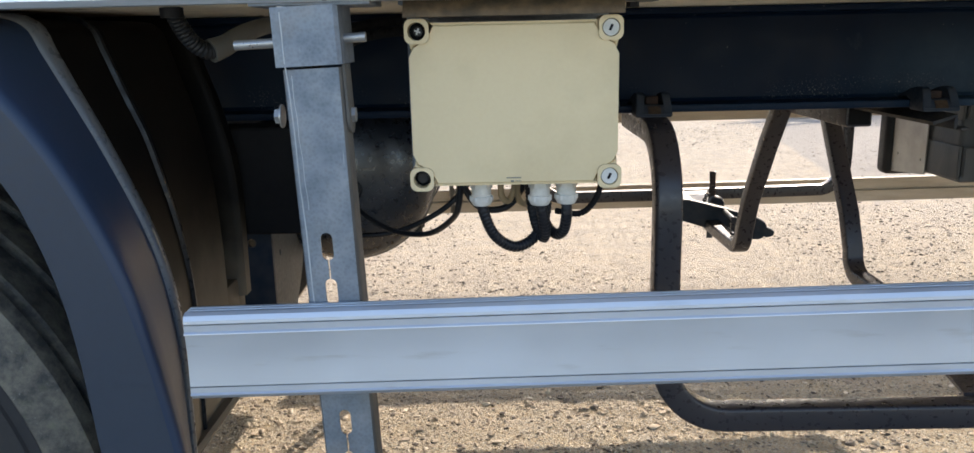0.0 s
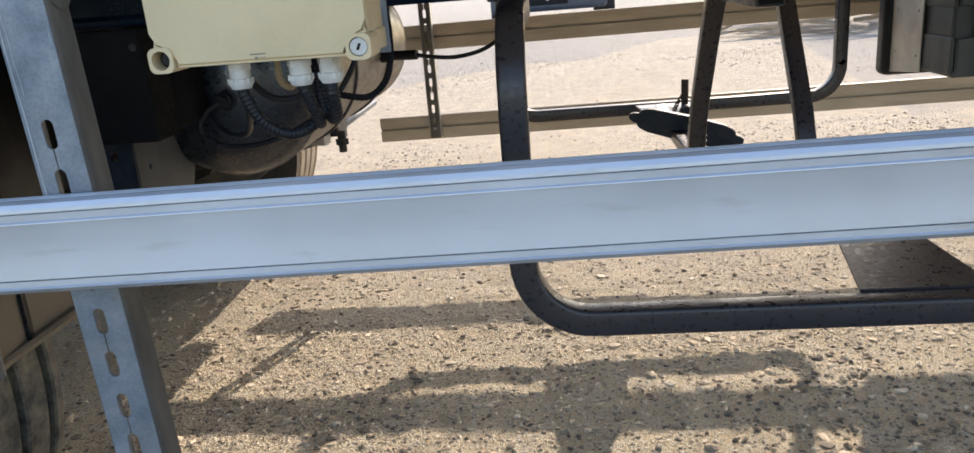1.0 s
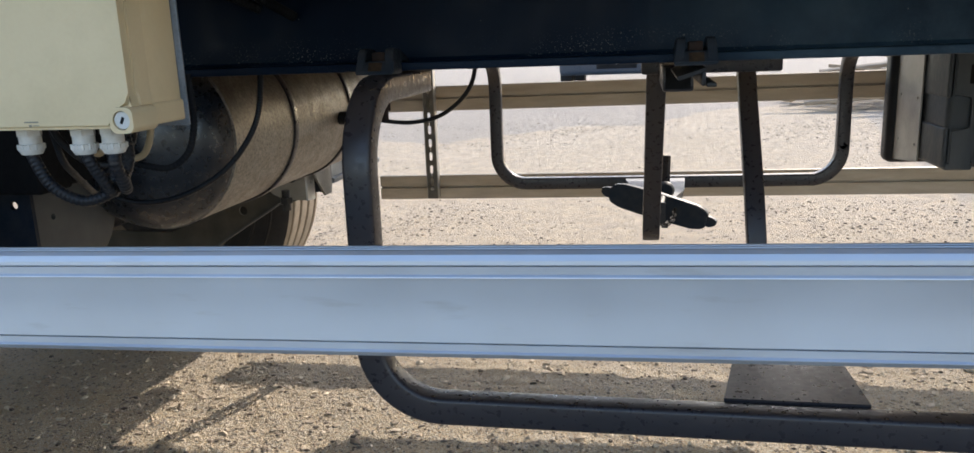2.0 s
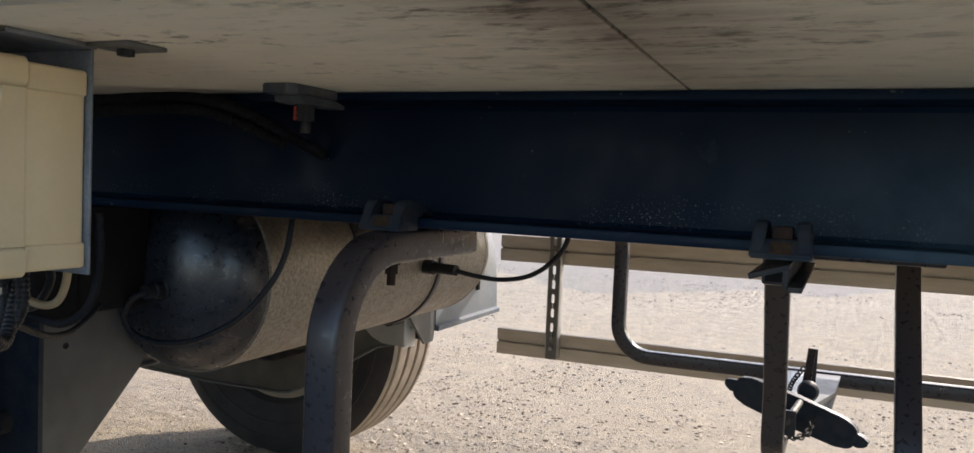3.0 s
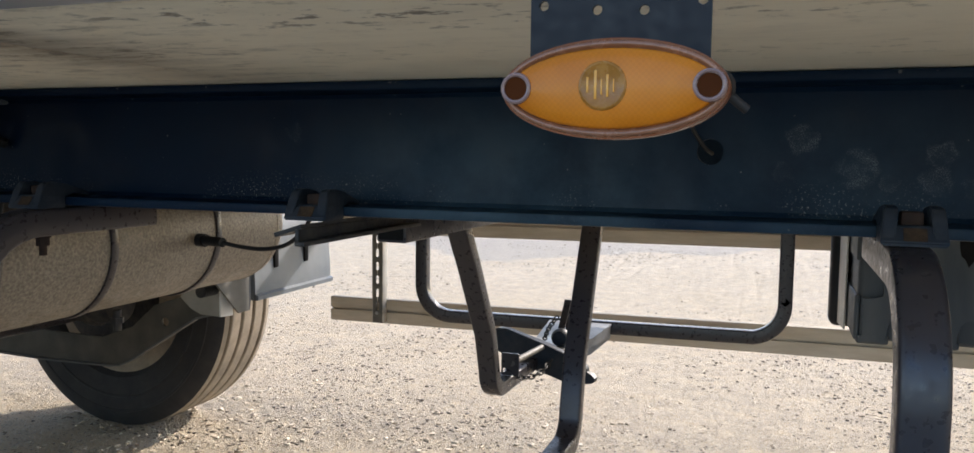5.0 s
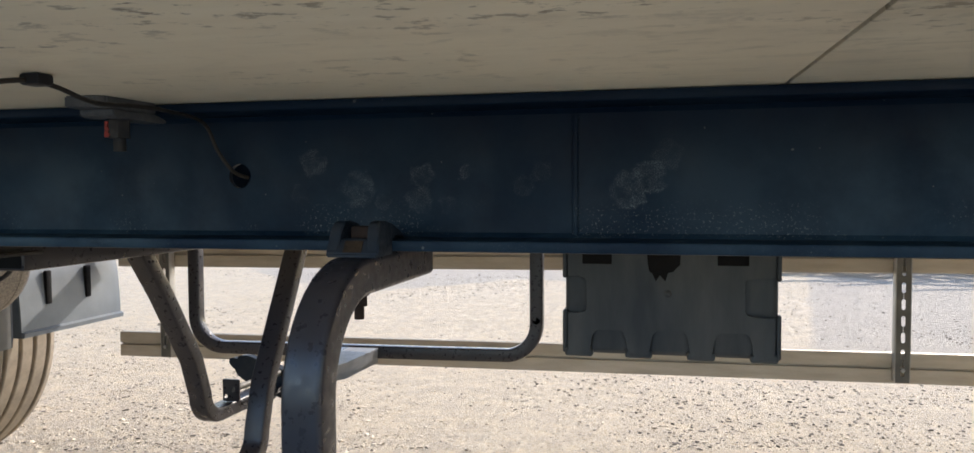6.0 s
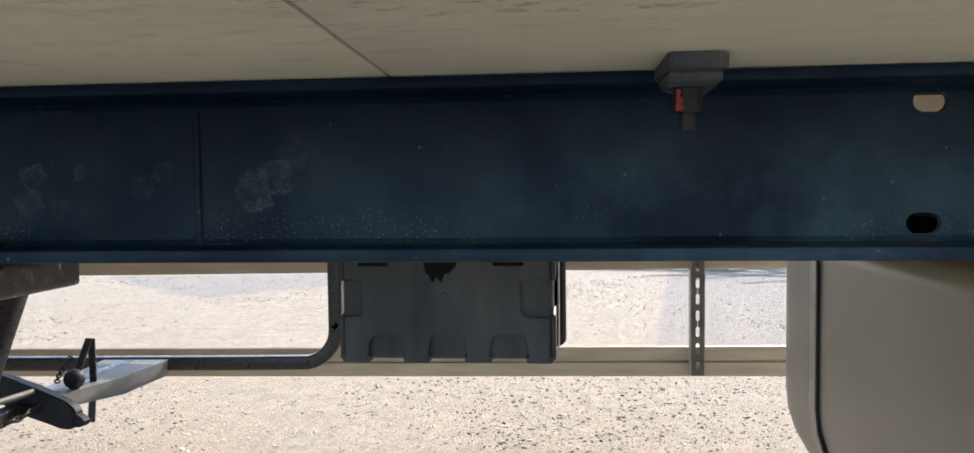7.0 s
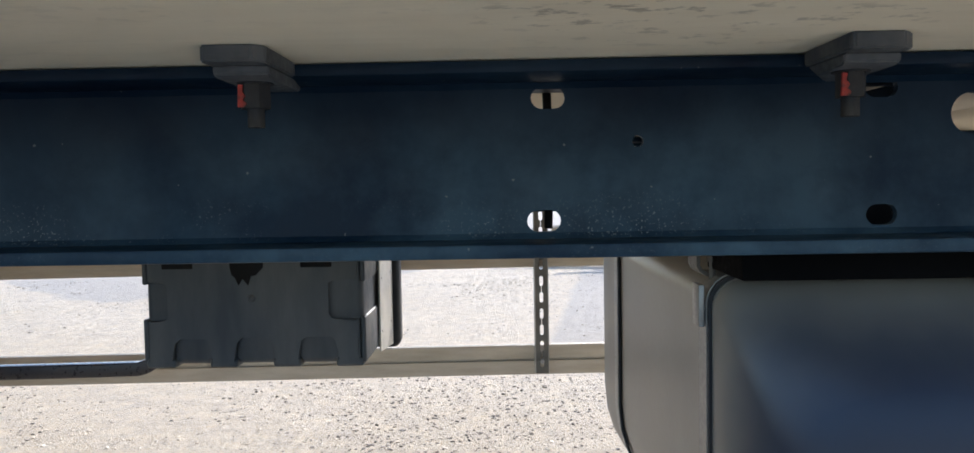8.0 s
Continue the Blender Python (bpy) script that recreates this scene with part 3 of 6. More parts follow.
def smooth_path(pts, per=8):
    """A curve through the points."""
    p = [Vector(q) for q in pts]
    p = [p[0] * 2 - p[1], *p, p[-1] * 2 - p[-2]]
    out = []
    for i in range(1, len(p) - 2):
        for k in range(per):
            t = k / per
            out.append(0.5 * (2 * p[i] + (p[i + 1] - p[i - 1]) * t + (2 * p[i - 1] - 5 * p[i] + 4 * p[i + 1] - p[i + 2]) * t * t + (3 * p[i] - p[i - 1] - 3 * p[i + 1] + p[i + 2]) * t ** 3))
    out.append(p[-2])
    return out


def sweep(bm, pts, section, side=None):
    """Sweeps a closed section, pairs across and up, along a path; side fixes the section's first axis, or is carried along."""
    rings, ref = [], None
    for i, q in enumerate(pts):
        d = (pts[min(i + 1, len(pts) - 1)] - pts[max(i - 1, 0)]).normalized()
        if side is not None:
            s = (Vector(side) - d * d.dot(Vector(side))).normalized()
        else:
            if ref is None:
                ref = Vector((0, 0, 1)) if abs(d.z) < 0.9 else Vector((1, 0, 0))
                ref = ref.cross(d)
            s = (ref - d * d.dot(ref)).normalized()
            ref = s
        u = d.cross(s)
        sec = section(i) if callable(section) else section
        rings.append([bm.verts.new(q + s * a + u * b) for a, b in sec])
    n = len(rings[0])
    for r0, r1 in zip(rings, rings[1:]):
        for i in range(n):
            bm.faces.new((r0[i], r0[(i + 1) % n], r1[(i + 1) % n], r1[i]))
    bm.faces.new(rings[0])
    bm.faces.new(rings[-1])
    return bm


def tube(bm, pts, r, seg=10, per=8):
    return sweep(bm, smooth_path(pts, per), arc(0, 0, r, 0, 360 * (seg - 1) / seg, seg - 1))


def corrugated(bm, pts, r, pitch=0.005, seg=12):
    path = smooth_path(pts, 10)
    dense, left = [path[0]], 0.0
    step = pitch / 4
    for a, b in zip(path, path[1:]):
        d = (b - a).length
        s = step - left
        while s <= d:
            dense.append(a + (b - a) * (s / d))
            s += step
        left = (left + d) % step
    return sweep(bm, dense, lambda i: arc(0, 0, r * (1.0, 0.96, 0.86, 0.96)[i % 4], 0, 360 * (seg - 1) / seg, seg - 1))


def lathe(bm, profile, centre, axis="y", seg=48):
    """Turns a profile of (radius, along) about an axis through centre."""
    c, rings = Vector(centre), []
    for r, t in profile:
        ring = []
        for i in range(seg):
            a = 2 * math.pi * i / seg
            u, w = r * math.cos(a), r * math.sin(a)
            ring.append(bm.verts.new(c + Vector({"x": (t, u, w), "y": (u, t, w), "z": (u, w, t)}[axis])))
        rings.append(ring)
    for r0, r1 in zip(rings, rings[1:]):
        for i in range(seg):
            bm.faces.new((r0[i], r0[(i + 1) % seg], r1[(i + 1) % seg], r1[i]))
    for ring, (r, t) in ((rings[0], profile[0]), (rings[-1], profile[-1])):
        if r > 1e-5:
            bm.faces.new(ring)
    return bm


def rod(bm, a, b, r, seg=12):
    return sweep(bm, [Vector(a), (Vector(a) + Vector(b)) / 2, Vector(b)], arc(0, 0, r, 0, 360 * (seg - 1) / seg, seg - 1))


def hexnut(bm, centre, r, h, axis="z"):
    c = Vector(centre)
    k = {"x": c.x, "y": c.y, "z": c.z}[axis]
    o = {"x": (c.y, c.z), "y": (c.x, c.z), "z": (c.x, c.y)}[axis]
    return prism(bm, arc(o[0], o[1], r, 0, 300, 5), axis, k - h / 2, k + h / 2)


def flat_bar(w, h, r=0.004):
    return rounded(-w / 2, -h / 2, w / 2, h / 2, r, 3)


# ---- ground ----


def value_noise(x, y, cell, seed):
    g = np.random.default_rng(seed).random((257, 257))
    u, v = x / cell, y / cell
    i, j = np.floor(u).astype(int), np.floor(v).astype(int)
    f, h = u - i, v - j
    f, h = f * f * (3 - 2 * f), h * h * (3 - 2 * h)
    i0, i1, j0, j1 = i % 257, (i + 1) % 257, j % 257, (j + 1) % 257
    return (g[i0, j0] * (1 - f) + g[i1, j0] * f) * (1 - h) + (g[i0, j1] * (1 - f) + g[i1, j1] * f) * h - 0.5


def ground_height(x, y):
    return 0.014 * value_noise(x, y, 1.3, 1) + 0.006 * value_noise(x, y, 0.33, 2) + 0.006 * value_noise(x, y, 0.09, 3) + 0.007 * value_noise(x, y, 0.026, 6) * (value_noise(x, y, 0.7, 7) + 0.9) + 0.007 * value_noise(x, y, 0.045, 4) * (value_noise(x, y, 0.5, 5) + 0.7)


def spaced(a, b, fine_step, reach, growth=1.16):
    mid = list(np.arange(a, b, fine_step))
    out, s, p = [], fine_step, b
    while p < reach:
        out.append(p)
        s *= growth
        p += s
    low, s, p = [], fine_step, a
    while p > -reach:
        s *= growth
        p -= s
        low.append(p)
    return np.array(low[::-1] + mid + out)


def grid_mesh(name, xs, ys, height, material):
    X, Y = np.meshgrid(xs, ys, indexing="ij")
    verts = np.stack([X, Y, height(X, Y)], -1).reshape(-1, 3)
    ny = len(ys)
    i, j = np.meshgrid(np.arange(len(xs) - 1), np.arange(ny - 1), indexing="ij")
    k = (i * ny + j).ravel()
    faces = np.stack([k, k + ny, k + ny + 1, k + 1], -1)
    me = bpy.data.meshes.new(name)
    me.from_pydata(verts.tolist(), [], faces.tolist())
    me.materials.append(material)
    me.shade_smooth()
    return new(name, me)


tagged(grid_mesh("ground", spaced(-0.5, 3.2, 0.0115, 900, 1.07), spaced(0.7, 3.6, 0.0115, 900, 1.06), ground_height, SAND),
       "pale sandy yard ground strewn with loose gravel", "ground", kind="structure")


def pebbles(name, count, box_xy, sizes, seed, label, grit=False, gather=0.12, material=None):
    r = np.random.default_rng(seed)
    ico = bmesh.new()
    bmesh.ops.create_icosphere(ico, subdivisions=1, radius=1.0)
    ico.verts.ensure_lookup_table()
    base = np.array([v.co[:] for v in ico.verts])
    tri = np.array([[v.index for v in f.verts] for f in ico.faces])
    ico.free()
    if grit:
        base = np.array([(1, 0, 0), (0, 1, 0), (-1, 0, 0), (0, -1, 0), (0, 0, 1), (0, 0, -1)], float)
        tri = np.array([(0, 1, 4), (1, 2, 4), (2, 3, 4), (3, 0, 4), (1, 0, 5), (2, 1, 5), (3, 2, 5), (0, 3, 5)])
    x = r.uniform(box_xy[0], box_xy[1], count * 3)
    y = box_xy[2] + (box_xy[3] - box_xy[2]) * r.random(count * 3) ** 1.3
    keep = value_noise(x, y, 0.4, seed + 1) + value_noise(x, y, 1.5, seed + 2) + 0.35 * r.normal(size=len(x)) > gather
    x, y = x[keep][:count], y[keep][:count]
    n = len(x)
    s = sizes[0] * (sizes[1] / sizes[0]) ** (r.random(n) ** 2.6)
    shape = base[None] * (1 + 0.48 * r.uniform(-1, 1, (n, len(base), 1)))
    shape = shape * np.stack([s * r.uniform(0.8, 1.5, n), s * r.uniform(0.7, 1.1, n), s * r.uniform(0.32, 0.62, n)], -1)[:, None]
    a = r.uniform(0, 2 * math.pi, n)
    ca, sa = np.cos(a)[:, None], np.sin(a)[:, None]
    px, py = shape[..., 0] * ca - shape[..., 1] * sa, shape[..., 0] * sa + shape[..., 1] * ca
    z = ground_height(x, y) + s * 0.12
    verts = np.stack([px + x[:, None], py + y[:, None], shape[..., 2] + z[:, None]], -1).reshape(-1, 3)
    faces = (tri[None] + (np.arange(n) * len(base))[:, None, None]).reshape(-1, 3)
    me = bpy.data.meshes.new(name)
    me.from_pydata(verts.tolist(), [], faces.tolist())
    me.materials.append(material or STONE)
    tagged(new(name, me), label, "gravel", kind="stuff")


pebbles("gravel", 42000, (-0.3, 2.6, 0.72, 2.6), (0.0018, 0.0060), 11, "fine loose grit on the sand", True, 0.05)
pebbles("gravel", 40000, (-1.6, 4.0, 1.6, 5.2), (0.0018, 0.0060), 17, "fine grit on the shaded and sunlit sand", True)
pebbles("gravel", 8000, (-0.8, 3.2, 0.72, 4.4), (0.0042, 0.013), 31, "loose grey and tan gravel on the sand", False, 0.05)
pebbles("gravel", 15000, (-1.6, 4.2, 0.72, 5.6), (0.0028, 0.0095), 43, "small dark stones on the sand", False, 0.40, STONE_DARK)
pebbles("gravel", 6000, (-0.2, 2.8, 0.72, 2.4), (0.0030, 0.0085), 57, "small dark stones on the shaded sand", False, 0.32, STONE_DARK)
pebbles("gravel", 2600, (-0.6, 3.4, 0.72, 3.4), (0.0070, 0.0150), 71, "dark clods of earth on the sand", False, 0.45, STONE_DARK)
pebbles("gravel", 11000, (-4.0, 6.5, 4.2, 10.5), (0.0038, 0.0105), 23, "scattered small dark stones on the yard ground", False, 0.45, STONE_DARK)

# ---- trailer chassis ----
WEB_Y, FLANGE_Y, BEAM_TOP, BEAM_BOTTOM, DECK_Z = 1.607, 1.53, 1.1878, 1.014, 1.1885
BEAM_X0, BEAM_X1 = -3.2, 5.2


def chassis_beam(sign, holes, label):
    """sign: 1 the beam whose outer side faces the viewer, -1 its mirror beyond the middle."""
    mid = 2.22
    def fy(y):
        return mid + sign * (y - mid)
    b = thing("chassis_beam", (1.0, fy(WEB_Y), BEAM_BOTTOM), label, "chassis beam", "main chassis beams")
    web = holed(bmesh.new(), [(BEAM_X0, BEAM_BOTTOM + 0.012), (BEAM_X1, BEAM_BOTTOM + 0.012), (BEAM_X1, BEAM_TOP - 0.011), (BEAM_X0, BEAM_TOP - 0.011)], holes, "y", fy(WEB_Y), fy(WEB_Y + 0.008))
    part("web", web, NAVY, b)
    for nm, z0, z1 in (("top_flange", BEAM_TOP - 0.0115, BEAM_TOP - 0.0005), ("bottom_flange", BEAM_BOTTOM, BEAM_BOTTOM + 0.0125)):
        y0, y1 = sorted((fy(FLANGE_Y), fy(FLANGE_Y + 0.165)))
        bm = boxed((BEAM_X0, y0, z0), (BEAM_X1, y1, z1), 0.002)
        part(nm, bm, NAVY, b)
    # fillet welds along web and flanges, and the upright joint between two lengths
    for nm, z, up in (("weld_bead", BEAM_TOP - 0.0115, -1), ("weld_bead", BEAM_BOTTOM + 0.0125, 1)):
        loop = [(fy(WEB_Y) + sign * 0.0005, z), (fy(WEB_Y) + sign * 0.0005, z + up * 0.006), (fy(WEB_Y) - sign * 0.006, z)]
        part(nm, prism(bmesh.new(), loop, "x", BEAM_X0, BEAM_X1), NAVY, b)
    if sign > 0:
        bm = bmesh.new()
        pts = [Vector((2.241 + 0.0004 * math.sin(k * 1.7), WEB_Y - 0.0005, BEAM_BOTTOM + 0.016 + 0.006 * k)) for k in range(24)]
        sweep(bm, pts, lambda i: arc(0, 0, 0.0042 if i % 2 else 0.0034, 0, 324, 9))
        part("butt_weld", bm, NAVY, b, "raised upright butt weld")
    return b


HOLES = [arc(1.811, 1.102, 0.0155, 0, 345, 23),
         stadium(2.980, 1.162, 0.0165, 0.0105), stadium(2.975, 1.0435, 0.0165, 0.0105),
         arc(3.066, 1.119, 0.0055, 0, 330, 11), stadium(3.298, 1.166, 0.0155, 0.0095), stadium(3.299, 1.0445, 0.0150, 0.0100), arc(3.384, 1.14, 0.020, 0, 345, 23)]
chassis_beam(1, HOLES, "long navy painted steel I-beam with splashes of dried mud")
chassis_beam(-1, [stadium(2.85, 1.162, 0.0165, 0.0105), stadium(3.262, 1.160, 0.010, 0.010), stadium(3.30, 1.05, 0.0165, 0.0105)], "navy painted steel I-beam beyond the trailer's middle")

# cross member plates between the two beams
for cx in (0.62, 3.36):
    c = thing("cross_member", (cx, 2.22, 1.05), "navy steel channel between the chassis beams", "cross member", "cross members")
    part("channel_web", boxed((cx - 0.004, 1.70, 1.025), (cx + 0.004, 2.74, 1.18), 0.001), NAVY, c)
    part("channel_flange", boxed((cx - 0.04, 1.70, 1.017), (cx + 0.004, 2.74, 1.0245), 0.001), NAVY, c)

# ---- trailer deck ----
deck = thing("trailer_deck", (1.0, 2.22, DECK_Z), "plywood trailer floor, stained underside, with an aluminium edge profile", "trailer floor")
SEAMS = [-3.2, -2.506, -1.263, -0.020, 1.222, 2.463, 3.704, 4.95, 5.2]
for a, c in zip(SEAMS, SEAMS[1:]):
    bm = boxed((a + 0.0016, 1.005, DECK_Z), (c - 0.0016, 3.435, DECK_Z + 0.026), 0.0015)
    for v in bm.verts:
        v.co.x += 0.03 * (1.535 - v.co.y)
    part("floor_board", bm, PLY, deck)
for y0, sgn in ((0.975, 1), (3.465, -1)):
    loop = [(y0 + sgn * 0.029, DECK_Z - 0.004), (y0 + sgn * 0.029, DECK_Z - 0.0005), (y0 + sgn * 0.0275, DECK_Z + 0.030), (y0 + sgn * 0.0275, DECK_Z + 0.11), (y0, DECK_Z + 0.11),
            (y0, DECK_Z + 0.075), (y0 + sgn * 0.002, DECK_Z + 0.073), (y0 + sgn * 0.002, DECK_Z + 0.068), (y0, DECK_Z + 0.066), (y0, DECK_Z + 0.002), (y0 + sgn * 0.005, DECK_Z - 0.004)]
    part("edge_profile", prism(bmesh.new(), loop, "x", -3.2, 5.2), ALU_EDGE, deck, "scuffed aluminium edge profile")
BODY_TOP = 3.7
# out of view; added so that the near side lies out of the sun
body = thing("cargo_box", (1.0, 2.22, DECK_Z + 0.12), "closed white cargo box on the trailer floor", "cargo box")
for y0, y1 in ((0.985, 1.03), (3.41, 3.455)):
    part("side_wall", boxed((-3.6, y0, DECK_Z + 0.112), (5.2, y1, BODY_TOP), 0.004), PALE, body)
for x0, x1 in ((-3.645, -3.6), (5.2, 5.245)):
    part("end_wall", boxed((x0, 0.985, DECK_Z + 0.112), (x1, 3.455, BODY_TOP), 0.004), PALE, body)
part("roof", boxed((-3.645, 0.985, BODY_TOP), (5.245, 3.455, BODY_TOP + 0.05), 0.004), PALE, body)
part("deck_top", boxed((-3.2, 1.006, DECK_Z + 0.03), (5.2, 3.434, DECK_Z + 0.10), 0.002), PLY, deck)

# ---- floor clamps: bolted lugs that hold the boards to the flange ----
FC = Vector((0.736, 1.512, 1.16))
fc = thing("floor_clamp", (FC.x, FC.y, 1.18), "dirty cast lug with a red-marked bolt on the beam flange", "floor clamp", "floor clamps")
# upper plate clipped over the flange edge
bm = prism(bmesh.new(), [(FC.x - 0.021, 1.433), (FC.x + 0.016, 1.433), (FC.x + 0.0255, 1.441), (FC.x + 0.0255, 1.5285), (FC.x - 0.0235, 1.5285), (FC.x - 0.0235, 1.436)], "z", 1.1755, 1.1884)
bmesh.ops.bevel(bm, geom=list(bm.edges), offset=0.0014, segments=2, affect="EDGES")
part("plate", bm, LUG, fc)
# wedge below it, thinning to a tail under the flange
bm = prism(bmesh.new(), [(1.4535, 1.1752), (1.4550, 1.1690), (1.4590, 1.1668), (1.5100, 1.1660), (1.5460, 1.1650), (1.5490, 1.1670), (1.5480, 1.1700), (1.5290, 1.1752)], "x", FC.x - 0.0205, FC.x + 0.0235)
for v in bm.verts:
    if v.co.y > 1.53:
        v.co.x = FC.x + 0.012 + (v.co.x - FC.x) * 0.55
bmesh.ops.bevel(bm, geom=list(bm.edges), offset=0.0012, segments=2, affect="EDGES")
part("lug", bm, LUG, fc)
part("nut", hexnut(bmesh.new(), (FC.x + 0.001, 1.493, 1.1553), 0.0125, 0.0200), CAST, fc)
part("washer", rod(bmesh.new(), (FC.x + 0.001, 1.493, 1.1654), (FC.x + 0.001, 1.493, 1.1668), 0.0150, 18), CAST, fc)
part("bolt_end", rod(bmesh.new(), (FC.x + 0.001, 1.493, 1.130), (FC.x + 0.001, 1.493, 1.1453), 0.0072), CAST, fc)
# paint smeared over one flank of the nut
bm = prism(bmesh.new(), [(FC.x - 0.0105, 1.1460), (FC.x - 0.0045, 1.1458), (FC.x - 0.0028, 1.1490), (FC.x - 0.0060, 1.1515), (FC.x - 0.0040, 1.1550), (FC.x - 0.0068, 1.1585), (FC.x - 0.0060, 1.1640), (FC.x - 0.0100, 1.1645)], "y", 1.4815, 1.4845)
part("paint_mark", bm, RED, fc, "worn red paint mark")
for cx in (1.722, 2.731, 3.219):
    copy_thing(fc, Matrix.Translation((cx, FC.y, 1.18)))

# ---- near side guard: rails and post ----


def rail_loop(y0, z0, sgn, bow=0.0):
    """Outline of a side guard rail 0.1 high: grooved outer face, slot in the back."""
    h = 0.098
    o = [(0.0005, 0.0045), (0.0, 0.0050), (-0.0016, 0.0054), (-0.0016, 0.0060), (0.0003, 0.0075), (0.0005, 0.0138), (0.0045, 0.0140), (0.0045, 0.0152), (0.0005, 0.0154), (0.0022, 0.035), (0.0026, 0.055), (0.0012, 0.0745),
         (0.0006, 0.0752), (-0.0018, 0.0758), (-0.0018, 0.0764), (0.0006, 0.0782), (0.0004, 0.0853), (0.0048, 0.0855), (0.0048, 0.0867), (0.0003, 0.0869), (0.0006, 0.0905), (0.003, 0.0955), (0.008, h), (0.0125, h), (0.0132, h - 0.003), (0.0150, h - 0.003), (0.0158, h), (0.020, h), (0.0207, h - 0.003), (0.0223, h - 0.003), (0.023, h), (0.0275, h), (0.030, h - 0.0025),
         (0.030, 0.0545), (0.016, 0.0545), (0.016, 0.0455), (0.030, 0.0455), (0.030, 0.0025), (0.0275, 0.0), (0.004, 0.0)]
    face = [q for q in o if q[0] <= 0.0125] + [(0.0125, 0.0)]
    face = face[:-2] + [(0.0125, 0.0), (0.004, 0.0)]
    back = [(0.0127, 0.0), (0.0127, h - 0.003)] + [q for q in o[24:] if q[0] > 0.0125]
    return [[(y0 + sgn * a, z0 + c) for a, c in q] for q in (face, back)]


def guard_rail(y0, z0, sgn, x0, x1, slope, label, material):
    r = thing("guard_rail", (x0, y0, z0), label, "guard rail", "side guard rails")
    for nm, loop in zip(("face_profile", "back_channel"), rail_loop(y0, z0, sgn)):
        part(nm, prism(bmesh.new(), loop, "x", x0, x1, slope), material, r, angle=0.35)
    if sgn > 0:
        # the ridge's sky highlight, painted as a bright strip
        loop = [(y0 - 0.0019, z0 + 0.0755), (y0 - 0.0023, z0 + 0.0759), (y0 - 0.0023, z0 + 0.0764), (y0 - 0.0018, z0 + 0.0768)]
        part("edge_line", prism(bmesh.new(), loop, "x", x0, x1, slope), RIDGE_GLINT, r, "ridge line with its sky highlight painted bright")
    return r


guard_rail(0.955, 0.766, 1, 0.262, 4.6, 0.0165, "anodised aluminium side guard rail with fine grooves", ALU)
guard_rail(0.955, 0.402, 1, 0.262, 4.6, 0.0165, "lower aluminium side guard rail on the near posts", ALU)
guard_rail(3.492, 0.424, -1, 0.192, 4.6, 0.0103, "lower aluminium side guard rail, inner side dusty and tinted by bounce", DUSTY_ALU)
guard_rail(3.492, 0.783, -1, 0.192, 4.6, 0.0090, "upper aluminium side guard rail, inner side dusty and tinted by bounce", DUSTY_ALU)


def slot_pairs(cx, top, pitch, count, half=0.0155, r=0.0065):
    """Upright slots, every two of them joined by a saw-thin slit."""
    out = []
    for k in range(0, count, 2):
        z0, z1, s = top - k * pitch, top - (k + 1) * pitch, 0.0009
        loop = arc(cx, z0 + half - r, r, 0, 180, 8) + arc(cx, z0 - half + r, r, 180, 262, 5)
        loop += [(cx - s, z0 - half + 0.0002), (cx - s, z1 + half - 0.0002)] + arc(cx, z1 + half - r, r, 98, 180, 5) + arc(cx, z1 - half + r, r, 180, 360, 8)
        loop += arc(cx, z1 + half - r, r, 0, 82, 5) + [(cx + s, z1 + half - 0.0002), (cx + s, z0 - half + 0.0002)] + arc(cx, z0 - half + r, r, 278, 360, 5)
        out.append(loop)
    return out


LEAN_POST = Matrix.Translation((0.409, 0.99, 1.186)) @ pose(0, 0, 0, 0, -2.0, 0) @ Matrix.Translation((-0.409, -0.99, -1.186))
post = thing("guard_post", (0.409, 1.0, 1.186), "galvanised steel side guard post with slotted front and white drips", "guard post", "side guard posts")
right_edge = [(0.4390, 0.36), (0.4390, 0.90), (0.4393, 0.975), (0.4398, 1.06), (0.4402, 1.118)]
bm = holed(bmesh.new(), [(0.3815, 0.36)] + [(a - 0.003, c) for a, c in right_edge] + [(0.3815, 1.118)], slot_pairs(0.4062, 0.928, 0.052, 10), "y", 0.988, 0.991)
part("front_plate", turned(bm, LEAN_POST), GALV, post)
for edge, sgn in (([(0.3785, 0.36), (0.3785, 1.118)], 1), (right_edge, -1)):
    # rounded fold and the side behind it
    bm = bmesh.new()
    fold = [(0.0, 1.023), (0.0, 0.9945), (0.0004, 0.9917), (0.0014, 0.9895), (0.0029, 0.9882), (0.0029, 0.9912), (0.0030, 0.995), (0.0030, 1.023)]
    rings = [[bm.verts.new((a + sgn * f, y, c)) for f, y in fold] for a, c in edge]
    for r0, r1 in zip(rings, rings[1:]):
        for k in range(len(fold)):
            bm.faces.new((r0[k], r0[(k + 1) % len(fold)], r1[(k + 1) % len(fold)], r1[k]))
    bm.faces.new(rings[0])
    bm.faces.new(rings[-1])
    # right side is darker and browner than the front
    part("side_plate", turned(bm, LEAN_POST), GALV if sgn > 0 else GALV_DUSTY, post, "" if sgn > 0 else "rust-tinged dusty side")
